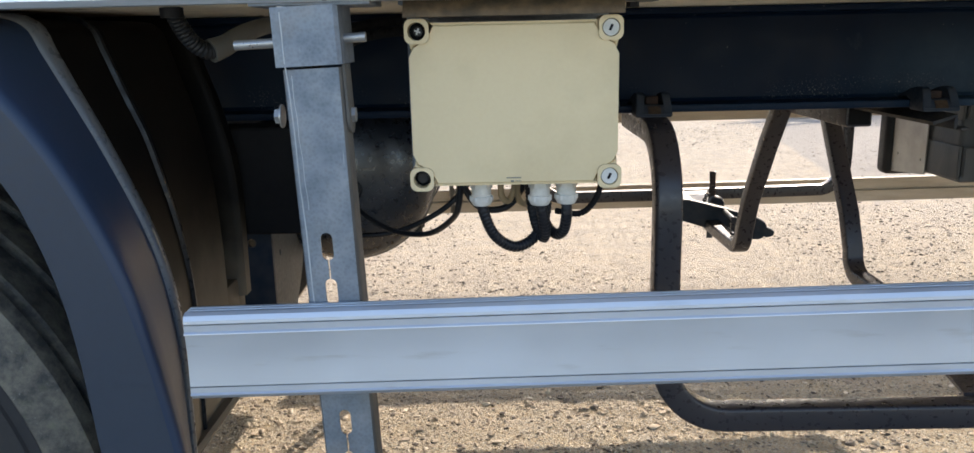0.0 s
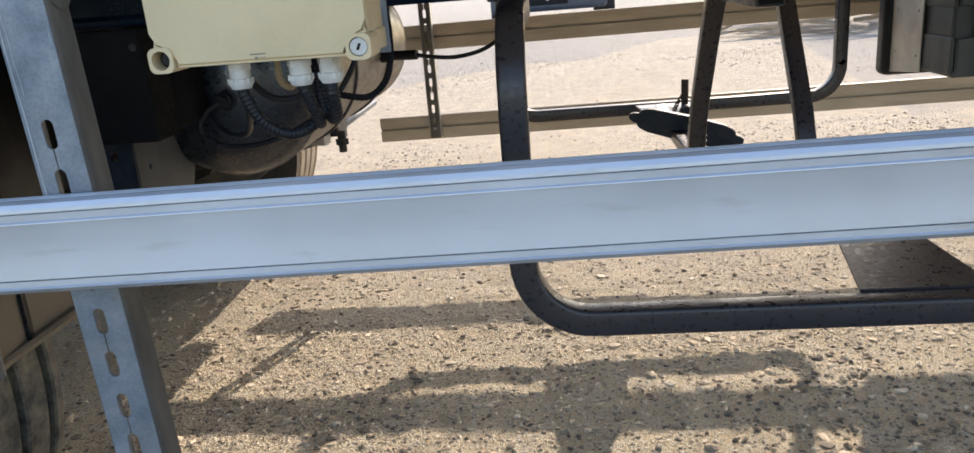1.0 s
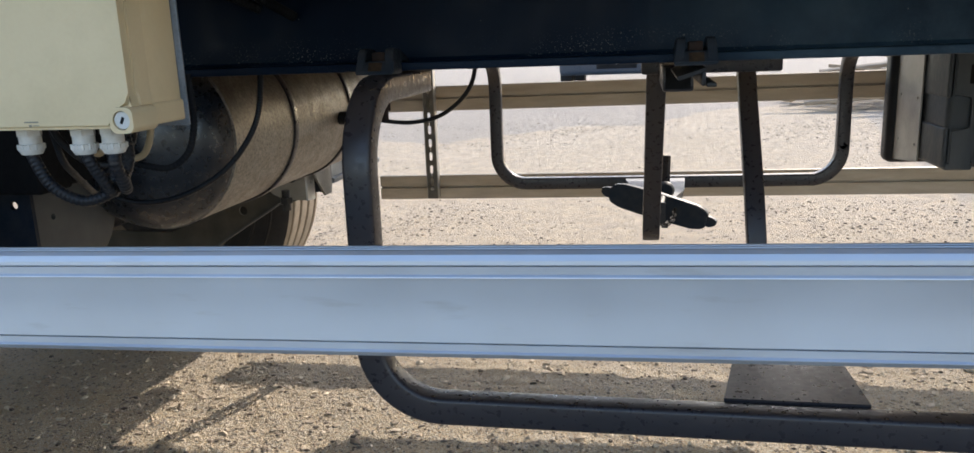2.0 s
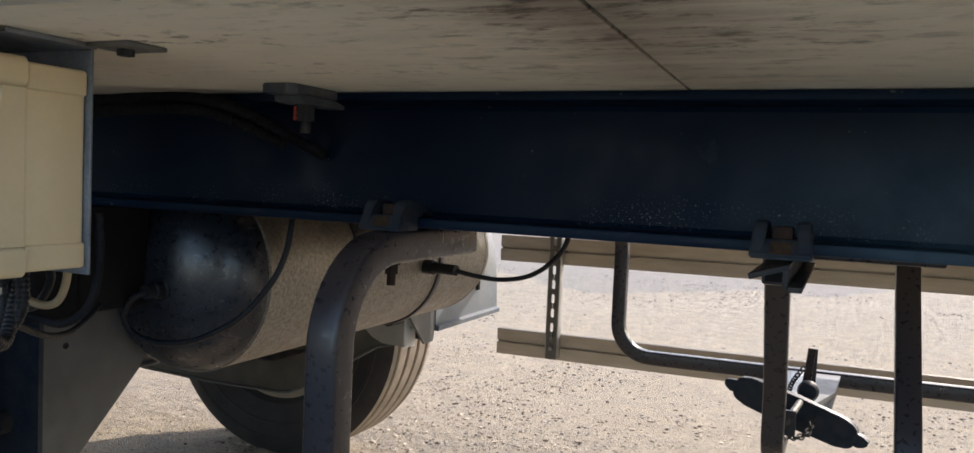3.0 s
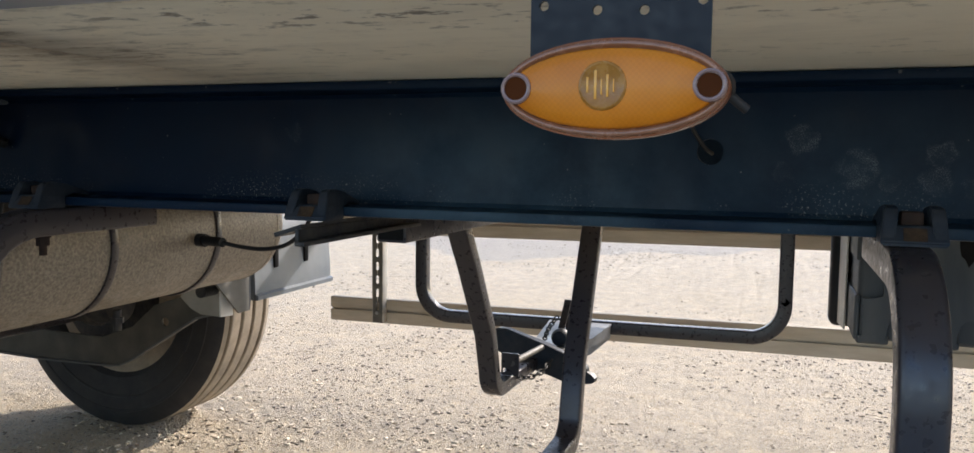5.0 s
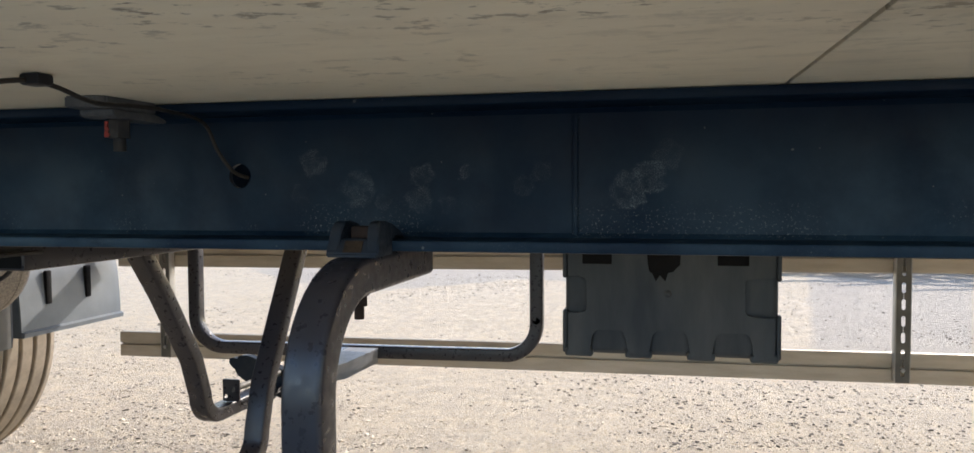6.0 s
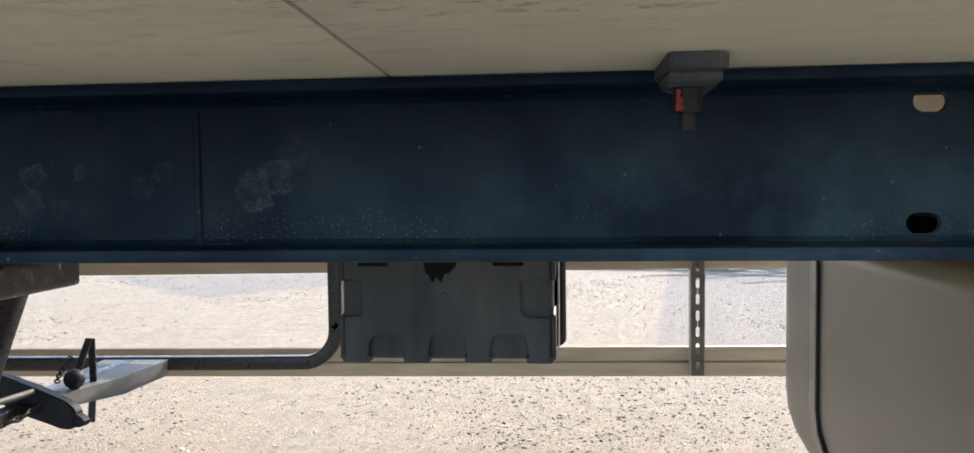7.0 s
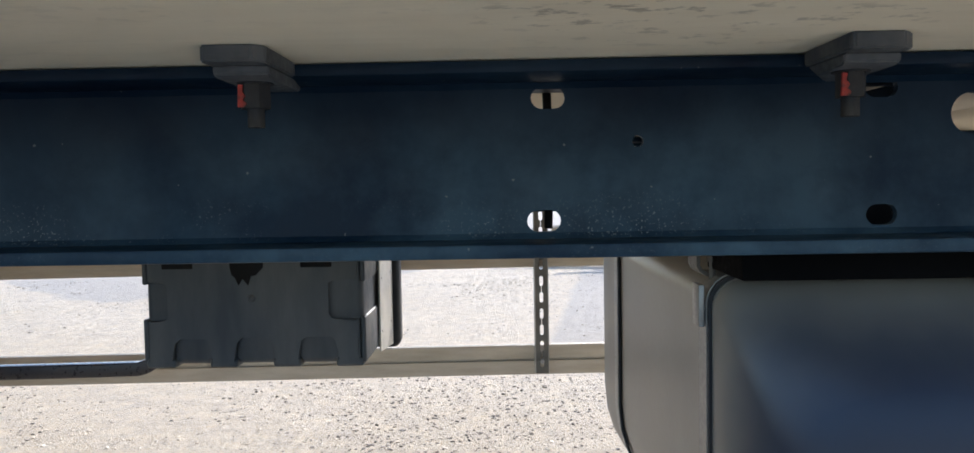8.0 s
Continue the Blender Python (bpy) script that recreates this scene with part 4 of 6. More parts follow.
for dx, z0, z1, r in ((0.0, 0.80, 1.176, 0.0008), (0.0045, 0.97, 1.112, 0.0005)):
    pts = [(0.3865 + dx + 0.0004 * math.sin(k * 1.3) - 0.0002 * k, 0.9878 if z0 + (z1 - z0) * k / 16 < 1.119 else 0.9828, z0 + (z1 - z0) * k / 16) for k in range(17)]
    part("drip_mark", turned(tube(bmesh.new(), pts, r, 8, 3), LEAN_POST), DRIP, post, "white dried drip")
bm = bmesh.new()
loop = [(0.374, 0.983), (0.438, 0.983), (0.442, 0.987), (0.442, 1.062), (0.438, 1.062), (0.438, 0.988), (0.378, 0.988), (0.378, 1.062), (0.374, 1.062), (0.3735, 0.985)]
prism(bm, loop, "z", 1.121, 1.181)
part("head_bracket", turned(bm, LEAN_POST), GALV, post, "galvanised folded head bracket")
part("head_flange", boxed((0.352, 0.985, 1.1812), (0.476, 1.075, 1.1882), 0.001), GALV, post)
bm = prism(bmesh.new(), [(0.9925, 1.1205), (1.0255, 1.1205), (1.0255, 1.064)] + arc(1.0090, 1.064, 0.0165, -18, -162, 8) + [(0.9925, 1.064)], "x", 0.4404, 0.4432)
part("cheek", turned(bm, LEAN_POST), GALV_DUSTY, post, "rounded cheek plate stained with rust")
for sx, x0 in ((-1, 0.3735), (1, 0.4422)):
    bm = bmesh.new()
    hexnut(bm, (x0 + sx * 0.006, 1.012, 1.068), 0.0085, 0.006, "x")
    rod(bm, (x0 + sx * 0.001, 1.012, 1.068), (x0 + sx * 0.003, 1.012, 1.068), 0.0125, 18)
    part("side_bolt", bm, ZINC, post)
for bx in (0.385, 0.418):
    part("head_bolt", hexnut(bmesh.new(), (bx, 0.9905, 1.1775), 0.0062, 0.007), ZINC, post)
bm = bmesh.new()
tube(bm, [(0.327, 1.012, 1.143), (0.40, 1.012, 1.146), (0.466, 1.012, 1.149)], 0.0052, 14)
part("pivot_pin", bm, ZINC, post, "round-ended zinc pivot pin")

# far side guard posts
for FPX, foot in ((0.424, 0.436), (3.055, 0.465)):
    fpost = thing("guard_post", (FPX, 3.44, DECK_Z), "slotted steel side guard post, shade painted dark on its front", "guard post", "side guard posts")
    # front shade put into colour: a darker steel than the sunlit sides
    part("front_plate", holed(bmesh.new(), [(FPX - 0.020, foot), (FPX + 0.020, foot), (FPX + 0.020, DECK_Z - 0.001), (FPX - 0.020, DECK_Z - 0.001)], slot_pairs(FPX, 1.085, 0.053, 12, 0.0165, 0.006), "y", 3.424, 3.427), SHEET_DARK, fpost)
    for x0 in (FPX - 0.0235, FPX + 0.0203):
        part("side_plate", boxed((x0, 3.4245, foot), (x0 + 0.0032, 3.460, DECK_Z - 0.001), 0.001), SHEET, fpost)
    part("rail_bolt", hexnut(bmesh.new(), (FPX, 3.4205, foot + 0.040), 0.007, 0.006, "y"), ZINC, fpost)

# ---- junction box under the deck ----
jb = thing("junction_box", (0.622, 1.10, 0.975), "aged cream plastic junction box with corner screws and cable glands", "junction box")
X0, X1, Z0, Z1 = 0.503, 0.742, 0.976, 1.166
part("body", boxed((X0 + 0.0065, 1.098, Z0 + 0.006), (X1 - 0.0065, 1.160, Z1 - 0.006), 0.004, 3), BEIGE, jb)
for z0, z1 in ((Z0 + 0.003, Z0 + 0.027), (Z1 - 0.027, Z1 - 0.003)):
    part("body_rim", boxed((X0 + 0.004, 1.0985, z0), (X1 - 0.004, 1.1602, z1), 0.003, 3), BEIGE, jb)


def lid_outline(dip):
    """The lid's outline: notched for the corner bosses, set in by dip between them."""
    z0, z1, x0, x1 = Z0 + 0.0035, Z1 - 0.0035, X0 + 0.0035, X1 - 0.0035
    n = 0.0232
    return [(x0 + n, z0), (x1 - n, z0), (x1 - n, Z0 + 0.0260), (x1, Z0 + 0.0260), (x1 - dip, Z0 + 0.040), (x1 - dip, Z1 - 0.040), (x1, Z1 - 0.0260), (x1 - n, Z1 - 0.0260), (x1 - n, z1),
            (x0 + n, z1), (x0 + n, Z1 - 0.0260), (x0, Z1 - 0.0260), (x0 + dip, Z1 - 0.040), (x0 + dip, Z0 + 0.040), (x0, Z0 + 0.0260), (x0 + n, Z0 + 0.0260)]


bm = prism(bmesh.new(), lid_outline(0.0035), "y", 1.0555, 1.0725)
bmesh.ops.bevel(bm, geom=[e for e in bm.edges if all(v.co.y < 1.06 for v in e.verts)], offset=0.004, segments=3, affect="EDGES")
lid = part("lid", bm, BEIGE, jb)
bm = prism(bmesh.new(), lid_outline(0.0015), "y", 1.0727, 1.0978)
bmesh.ops.bevel(bm, geom=[e for e in bm.edges if all(v.co.y < 1.075 for v in e.verts)], offset=0.0035, segments=3, affect="EDGES")
part("lid_frame", bm, BEIGE, lid)
for cx, cz, kind_of in ((X0 + 0.0125, Z0 + 0.0125, "open"), (X1 - 0.0125, Z0 + 0.0125, "cap"), (X0 + 0.0125, Z1 - 0.0125, "cross"), (X1 - 0.0125, Z1 - 0.0125, "cap")):
    bm = holed(bmesh.new(), rounded(cx - 0.0135, cz - 0.0135, cx + 0.0135, cz + 0.0135, 0.008), [arc(cx, cz, 0.0100, 0, 345, 23)], "y", 1.0515, 1.096)
    part("corner_boss", bm, BEIGE, lid)
    bm = bmesh.new()
    if kind_of == "cap":
        rod(bm, (cx, 1.0535, cz), (cx, 1.066, cz), 0.0090, 24)
        part("screw_cap", bm, PALE, lid, "pale round screw cap")
        part("cap_slot", turned(boxed((-0.0014, -0.0006, -0.0036), (0.0014, 0.0006, 0.0036), 0), pose(cx, 1.0532, cz, 0, 25, 0)), DARK, lid)
    else:
        rod(bm, (cx, 1.0715, cz), (cx, 1.0755, cz), 0.0098, 24)
        part("screw_well", bm, DARK, lid, "dark empty screw well")
        bm = bmesh.new()
        rod(bm, (cx, 1.0665, cz), (cx, 1.0715, cz), 0.0052 if kind_of == "cross" else 0.0065, 16)
        part("screw_head", bm, CAST, lid)
        if kind_of == "cross":
            for ang in (20, 110):
                part("cross_slot", turned(boxed((-0.0009, -0.0006, -0.0036), (0.0009, 0.0006, 0.0036), 0), pose(cx, 1.0662, cz, 0, ang, 0)), ZINC, lid)
# maker's mark as plain strokes
part("print_mark", boxed((0.612, 1.0551, 0.9875), (0.629, 1.0554, 0.9890), 0), INK, lid)
part("print_mark", boxed((0.617, 1.0551, 0.9830), (0.6205, 1.0554, 0.9855), 0), INK, lid)
part("print_mark", boxed((0.622, 1.0551, 0.9842), (0.629, 1.0554, 0.9850), 0), INK, lid)
for gx, gy in ((0.582, 1.095), (0.652, 1.092), (0.684, 1.098)):
    bm = bmesh.new()
    hexnut(bm, (gx, gy, 0.9735), 0.0135, 0.007)
    lathe(bm, [(0.0118, -0.001), (0.0118, -0.010), (0.0135, -0.011), (0.0135, -0.0165), (0.0112, -0.021), (0.0105, -0.022), (0.0, -0.022)], (gx, gy, 0.971), "z", 24)
    for k in range(12):
        a = 2 * math.pi * k / 12
        box(bm, (gx + 0.0130 * math.cos(a) - 0.0012, gy + 0.0130 * math.sin(a) - 0.0012, 0.9548), (gx + 0.0130 * math.cos(a) + 0.0012, gy + 0.0130 * math.sin(a) + 0.0012, 0.9605), 0)
    part("cable_gland", bm, PALE, jb, "pale plastic cable gland")
# mounting plate
mp = thing("mounting_plate", (0.62, 1.17, 1.18), "dirty galvanised steel plate that carries the junction box", "mounting plate")
part("back_plate", boxed((0.494, 1.1605, 0.972), (0.7412, 1.1635, 1.183), 0.001), GALV, mp)
part("top_flange", boxed((0.494, 1.075, 1.1832), (0.7455, 1.1635, 1.1882), 0.001), GALV, mp)
bm = prism(bmesh.new(), [(1.046, 1.1855), (1.0475, 1.1868), (1.075, 1.1868), (1.075, 1.184), (1.050, 1.1832), (1.0385, 1.168), (1.0345, 1.1685), (1.0355, 1.1745)], "x", 0.503, 0.742)
part("drip_lip", bm, LIP, mp, "rust-flecked lip above the box")
part("plate_bolt", hexnut(bmesh.new(), (0.772, 1.172, 1.181), 0.008, 0.006), CAST, mp)
part("plate_tab", boxed((0.7457, 1.15, 1.1842), (0.80, 1.195, 1.1882), 0.001), SHEET_DARK, mp)


def jbx(px, pz, y=1.095):
    return (0.581 + (px - 772) * 0.00072 * (y - 0.141) / 0.935, y, 0.975 - (pz - 305) * 0.00083 * (y - 0.141) / 0.935)


def hose_thing(name, label, paths, r, material, ribs=True, group=""):
    for pts in paths:
        mid = Vector(pts[0])
        h = thing(name, mid, label, "hose" if ribs else "cable", group)
        part("hose_body" if ribs else "cable_body", corrugated(bmesh.new(), pts, r) if ribs else tube(bmesh.new(), pts, r), material, h, angle=1.2)


hose_thing("corrugated_hose", "black ribbed cable hose hanging from the junction box", [
    [(0.582, 1.095, 0.952), jbx(776, 345), jbx(790, 377, 1.10), jbx(812, 397, 1.11), jbx(836, 402, 1.12), jbx(862, 388, 1.135), jbx(878, 350, 1.15), (0.655, 1.155, 0.99)],
    [(0.652, 1.092, 0.952), jbx(873, 350), jbx(877, 380, 1.11), jbx(872, 390, 1.125), jbx(858, 365, 1.145), (0.640, 1.150, 0.98)],
    [(0.684, 1.098, 0.952), jbx(913, 350), jbx(907, 378, 1.11), jbx(893, 386, 1.125), jbx(876, 370, 1.14), (0.650, 1.160, 0.97)],
], 0.0071, HOSE, True, "box hoses")
hose_thing("corrugated_hose", "thin black ribbed hose beside the junction box plate", [
    [(0.736, 1.176, 1.030), (0.738, 1.176, 0.990), (0.736, 1.174, 0.960), (0.727, 1.170, 0.936), (0.707, 1.16, 0.922), (0.675, 1.15, 0.928)]], 0.0042, HOSE_DULL, True, "box hoses")
hose_thing("air_cable", "thin black cable looped below the junction box", [
    [(0.556, 1.155, 0.99), (0.560, 1.17, 0.955), (0.580, 1.19, 0.925), (0.615, 1.2, 0.925), (0.640, 1.2, 0.96), (0.648, 1.17, 0.99)],
], 0.0045, BLACK_PLASTIC, False, "box cables")
hose_thing("air_cable", "thin black cable slung from the box towards the tank", [
    [(0.359, 1.50, 0.864), (0.392, 1.45, 0.853), (0.442, 1.38, 0.849), (0.498, 1.30, 0.865), (0.536, 1.22, 0.902), (0.550, 1.18, 0.932), (0.556, 1.16, 0.985)],
], 0.0042, BLACK_PLASTIC, False, "box cables")
hose_thing("air_tube", "tan plastic air tube looped below the junction box", [
    [(0.607, 1.15, 0.985), (0.606, 1.155, 0.95), (0.616, 1.165, 0.940), (0.624, 1.17, 0.962), (0.622, 1.17, 0.99)],
    [(0.628, 1.16, 0.985), (0.627, 1.17, 0.948), (0.636, 1.19, 0.930), (0.652, 1.20, 0.935), (0.664, 1.20, 0.965), (0.664, 1.19, 0.99)],
], 0.0042, TAN_TUBE, False, "air tubes")
# ribbed hoses along the beam behind the box, and by the mudguard
hose_thing("corrugated_hose", "black ribbed hose along the chassis beam", [
    [(0.28, 1.42, 1.12), (0.38, 1.46, 1.165), (0.48, 1.49, 1.177), (0.57, 1.50, 1.174), (0.625, 1.52, 1.155), (0.670, 1.56, 1.125), (0.690, 1.60, 1.105)],
    [(0.28, 1.40, 1.08), (0.38, 1.44, 1.145), (0.48, 1.48, 1.160), (0.56, 1.50, 1.158), (0.61, 1.53, 1.140), (0.645, 1.57, 1.118)],
], 0.0085, HOSE_DULL, True, "beam hoses")
gh = thing("corrugated_hose", (0.226, 1.12, 1.186), "black ribbed hose drooping beside the mudguard into a grey sleeve", "hose", "guard hose")
part("hose_body", corrugated(bmesh.new(), [(0.222, 1.12, 1.188), (0.225, 1.13, 1.170), (0.232, 1.14, 1.152), (0.244, 1.152, 1.138), (0.256, 1.165, 1.137)], 0.0108), HOSE, gh, "", 1.2)
part("collar", rod(bmesh.new(), (0.222, 1.12, 1.176), (0.222, 1.12, 1.1875), 0.0135, 18), BLACK_PLASTIC, gh)
bm = bmesh.new()
path = smooth_path([(0.250, 1.160, 1.1365), (0.264, 1.175, 1.143), (0.278, 1.190, 1.154), (0.300, 1.215, 1.165), (0.330, 1.25, 1.172)], 5)
sweep(bm, path, lambda i: arc(0, 0, 0.0150 - 0.0055 * i / (len(path) - 1), 0, 330, 11))
part("sleeve", bm, SHEET_DARK, gh, "smooth grimy grey sleeve")

# ---- air tank across the chassis ----
at = thing("air_tank", (0.297, 2.2, 0.70), "oily black steel air tank with domed ends and strap bands", "air tank")
TX, TZ, TR = 0.297, 0.886, 0.182
dome = [(0.0, 1.650), (0.035, 1.652), (0.08, 1.660), (0.12, 1.675), (0.150, 1.695), (0.168, 1.716), (0.177, 1.738), (TR - 0.002, 1.7505)]
# navy end on the black tank: sky sheen and shade put into colour
part("end_cap", lathe(bmesh.new(), dome + [(TR - 0.010, 1.7505)], (TX, 0, TZ), "y", 72), TANK_END, at, "domed tank end, sky sheen and shade painted navy")
body = [(TR - 0.012, 1.751), (TR - 0.003, 1.751), (TR - 0.003, 1.7535), (TR + 0.0012, 1.7545), (TR + 0.0012, 1.759), (TR, 1.760), (TR, 2.14), (TR, 2.44), (TR, 2.672), (TR + 0.0012, 2.673), (TR + 0.0012, 2.679), (TR - 0.003, 2.680), (TR - 0.003, 2.686), (0.178, 2.70), (0.165, 2.725), (0.13, 2.755), (0.07, 2.775), (0.0, 2.78)]
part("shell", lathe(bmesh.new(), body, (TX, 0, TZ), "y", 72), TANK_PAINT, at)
for y0 in (2.027, 2.390):
    part("band", lathe(bmesh.new(), [(TR - 0.002, y0), (TR + 0.0045, y0), (TR + 0.0055, y0 + 0.002), (TR + 0.0055, y0 + 0.018), (TR + 0.0045, y0 + 0.02), (TR - 0.002, y0 + 0.02)], (TX, 0, TZ), "y", 72), BLACK_STEEL, at, "black strap band")
    bm = boxed((TX - 0.20, y0 + 0.001, 1.0), (TX - 0.19, y0 + 0.019, 1.16), 0.001)
    part("hanger", bm, BLACK_STEEL, at)
bm = bmesh.new()
lathe(bm, [(0.0, 1.668), (0.020, 1.668), (0.020, 1.652), (0.015, 1.650), (0.015, 1.636), (0.012, 1.634), (0.012, 1.618), (0.0, 1.618)], (0.325, 0, 0.868), "y", 20)
part("end_fitting", bm, BLACK_PLASTIC, at)
bm = bmesh.new()
rod(bm, (0.40, 2.12, 0.665), (0.40, 2.12, 0.715), 0.010)
hexnut(bm, (0.40, 2.12, 0.69), 0.016, 0.014)
part("drain_valve", bm, CAST, at)
bm = bmesh.new()
sweep(bm, [Vector((0.455, 2.325, 0.870)), Vector((0.480, 2.320, 0.870)), Vector((0.505, 2.314, 0.870))], arc(0, 0, 0.017, 0, 330, 11))
sweep(bm, [Vector((0.505, 2.314, 0.870)), Vector((0.545, 2.302, 0.870)), Vector((0.575, 2.294, 0.870))], arc(0, 0, 0.0125, 0, 330, 11))
part("sensor_plug", bm, BLACK_PLASTIC, at, "greasy black sensor plug")
hose_thing("brake_cable", "black cable from the tank plug up to the beam", [
    [(0.565, 2.295, 0.871), (0.615, 2.31, 0.860), (0.675, 2.325, 0.855), (0.745, 2.32, 0.870), (0.805, 2.30, 0.908), (0.845, 2.28, 0.958), (0.865, 2.26, 1.04)]], 0.0056, BLACK_PLASTIC, False)
hose_thing("corrugated_hose", "black ribbed hose looped across the tank end", [
    [(0.325, 1.62, 0.868), (0.298, 1.615, 0.852), (0.282, 1.615, 0.824), (0.303, 1.617, 0.796), (0.360, 1.62, 0.786), (0.430, 1.625, 0.798), (0.505, 1.635, 0.836), (0.555, 1.648, 0.890), (0.580, 1.662, 0.950), (0.583, 1.680, 1.04)]], 0.0056, HOSE, True)

# ---- wheels, axles and mudguards ----


def tyre_profile(r, w):
    """Half-section from the inner bead over the tread to the outer bead, with four grooves."""
    h = w / 2
    p = [(0.292, -h * 0.62), (0.33, -h * 0.90), (0.395, -h * 0.985), (0.398, -h * 1.005), (0.404, -h * 1.005), (0.407, -h * 0.99), (0.44, -h), (0.455, -h * 0.995), (0.457, -h * 1.012), (0.466, -h * 1.012), (0.468, -h * 0.985), (r - 0.05, -h * 0.97), (r - 0.018, -h * 0.90), (r - 0.004, -h * 0.84)]
    for g in (-0.636, -0.212, 0.212, 0.636):
        c = g * h
        p += [(r - 0.002, c - 0.0095), (r, c - 0.0120), (r - 0.003, c - 0.0080), (r - 0.018, c - 0.0060), (r - 0.018, c + 0.0060), (r - 0.003, c + 0.0080), (r, c + 0.0120), (r - 0.002, c + 0.0095)][1:-1]
    p += [(r - 0.004, h * 0.84), (r - 0.018, h * 0.90), (r - 0.05, h * 0.97), (0.468, h * 0.985), (0.466, h * 1.012), (0.457, h * 1.012), (0.455, h * 0.995), (0.44, h), (0.407, h * 0.99), (0.404, h * 1.005), (0.398, h * 1.005), (0.395, h * 0.985), (0.33, h * 0.90), (0.292, h * 0.62)]
    return p


def wheel(x, y, label, side=RUBBER):
    w = thing("wheel", (x, y, 0.0), label, "wheel", "trailer wheels")
    prof = [(a, y + c) for a, c in tyre_profile(0.53, 0.33)]
    k = 11 if y < 2 else 13
    inner = prof[k][0] - 0.01
    t = part("tyre", lathe(bmesh.new(), prof[:k + 1] + [(inner, prof[k][1] + 0.01), (inner, prof[-k - 1][1] - 0.01)] + prof[-k - 1:], (x, 0, 0.525), "y", 96), side, w, "dusty black tyre", 0.5)
    part("tread", lathe(bmesh.new(), [(inner + 0.002, prof[k][1] + 0.011)] + [(a + 0.0005, c) for a, c in prof[k:-k]] + [(inner + 0.002, prof[-k - 1][1] - 0.011)], (x, 0, 0.525), "y", 96), NEAR_TREAD if y < 2 else TREAD, t, "worn ribbed tread caked with sand", 0.5)
    s = 1 if y < 2 else -1
    rim = [(0.298, y - 0.105), (0.285, y - 0.10), (0.275, y + s * 0.02), (0.20, y + s * 0.01), (0.13, y + s * 0.0), (0.13, y + s * 0.05), (0.0, y + s * 0.05)]
    part("rim", lathe(bmesh.new(), rim, (x, 0, 0.525), "y", 48), BLACK_STEEL, w, "dirty steel rim")
    part("brake_drum", lathe(bmesh.new(), [(0.0, y + s * 0.055), (0.20, y + s * 0.055), (0.205, y + s * 0.06), (0.205, y + s * 0.19), (0.15, y + s * 0.20), (0.0, y + s * 0.20)], (x, 0, 0.525), "y", 40), CAST, w)
    return w


for wx in (-0.58, -2.04):
    wheel(wx + 0.16, 1.192, "dusty truck tyre on a steel wheel, near side", NEAR_RUBBER)
    wheel(wx, 3.25, "dusty truck tyre on a steel wheel, far side")
    ax = thing("axle", (wx, 2.22, 0.525), "black steel axle tube with curved trailing arms", "axle", "axles")
    part("axle_tube", rod(bmesh.new(), (wx, 1.36, 0.525), (wx, 3.08, 0.525), 0.065, 24), BLACK_STEEL, ax)
    for ay in (1.60, 2.86):
        # trailing arm: broad cranked plate; a pale strip paints its foot's lit edge
        foot = [(wx - 0.42, 0.330), (wx - 0.10, 0.322), (wx + 0.216, 0.328), (wx + 0.262, 0.334), (wx + 0.306, 0.352), (wx + 0.60, 0.530), (wx + 0.70, 0.556)]
        head = [(wx + 0.70, 0.625), (wx + 0.58, 0.610), (wx + 0.42, 0.560), (wx + 0.32, 0.475), (wx + 0.18, 0.425), (wx - 0.42, 0.430)]
        part("trailing_arm", holed(bmesh.new(), foot + head, [arc(wx + 0.465, 0.503, 0.016, 0, 330, 11)], "y", ay, ay + 0.008), ARM, ax, "dusty cranked trailing arm plate")
        part("arm_flange", sweep(bmesh.new(), [Vector((a, ay + 0.004, c - 0.004)) for a, c in foot], [(-0.014, -0.003), (-0.014, 0.003), (0.010, 0.003), (0.010, -0.003)], (0, 1, 0)), HANGER, ax, "edge strip, its lit edge painted pale")
        part("brake_cylinder", lathe(bmesh.new(), [(0.0, wx + 0.10), (0.07, wx + 0.10), (0.078, wx + 0.115), (0.078, wx + 0.17), (0.088, wx + 0.175), (0.088, wx + 0.195), (0.078, wx + 0.20), (0.07, wx + 0.29), (0.0, wx + 0.30)], (0, ay - 0.02, 0.56), "x", 28), CAST, ax)

# bracket by the far wheel, its sunlight put into pale colour
bk = thing("arm_bracket", (0.06, 2.86, 0.69), "grey pivot bracket with a hole, sunlight painted in pale", "bracket")
bm = holed(bmesh.new(), [(2.832, 0.546), (2.895, 0.541), (2.895, 0.690), (2.832, 0.690)], [arc(2.866, 0.604, 0.007, 0, 330, 11)], "x", 0.138, 0.144)
part("front_plate", bm, SUNLIT_PLATE, bk)
bm = prism(bmesh.new(), [(-0.02, 0.600), (0.02, 0.566), (0.06, 0.549), (0.1378, 0.546), (0.1378, 0.690), (-0.02, 0.690)], "y", 2.832, 2.838)
part("bracket_body", bm, PALE_WEB, bk)
bm = prism(bmesh.new(), [(-0.02, 0.600), (0.02, 0.566), (0.06, 0.549), (0.1378, 0.546), (0.1378, 0.690), (-0.02, 0.690)], "y", 2.889, 2.895)
part("bracket_body", bm, PALE_WEB, bk)

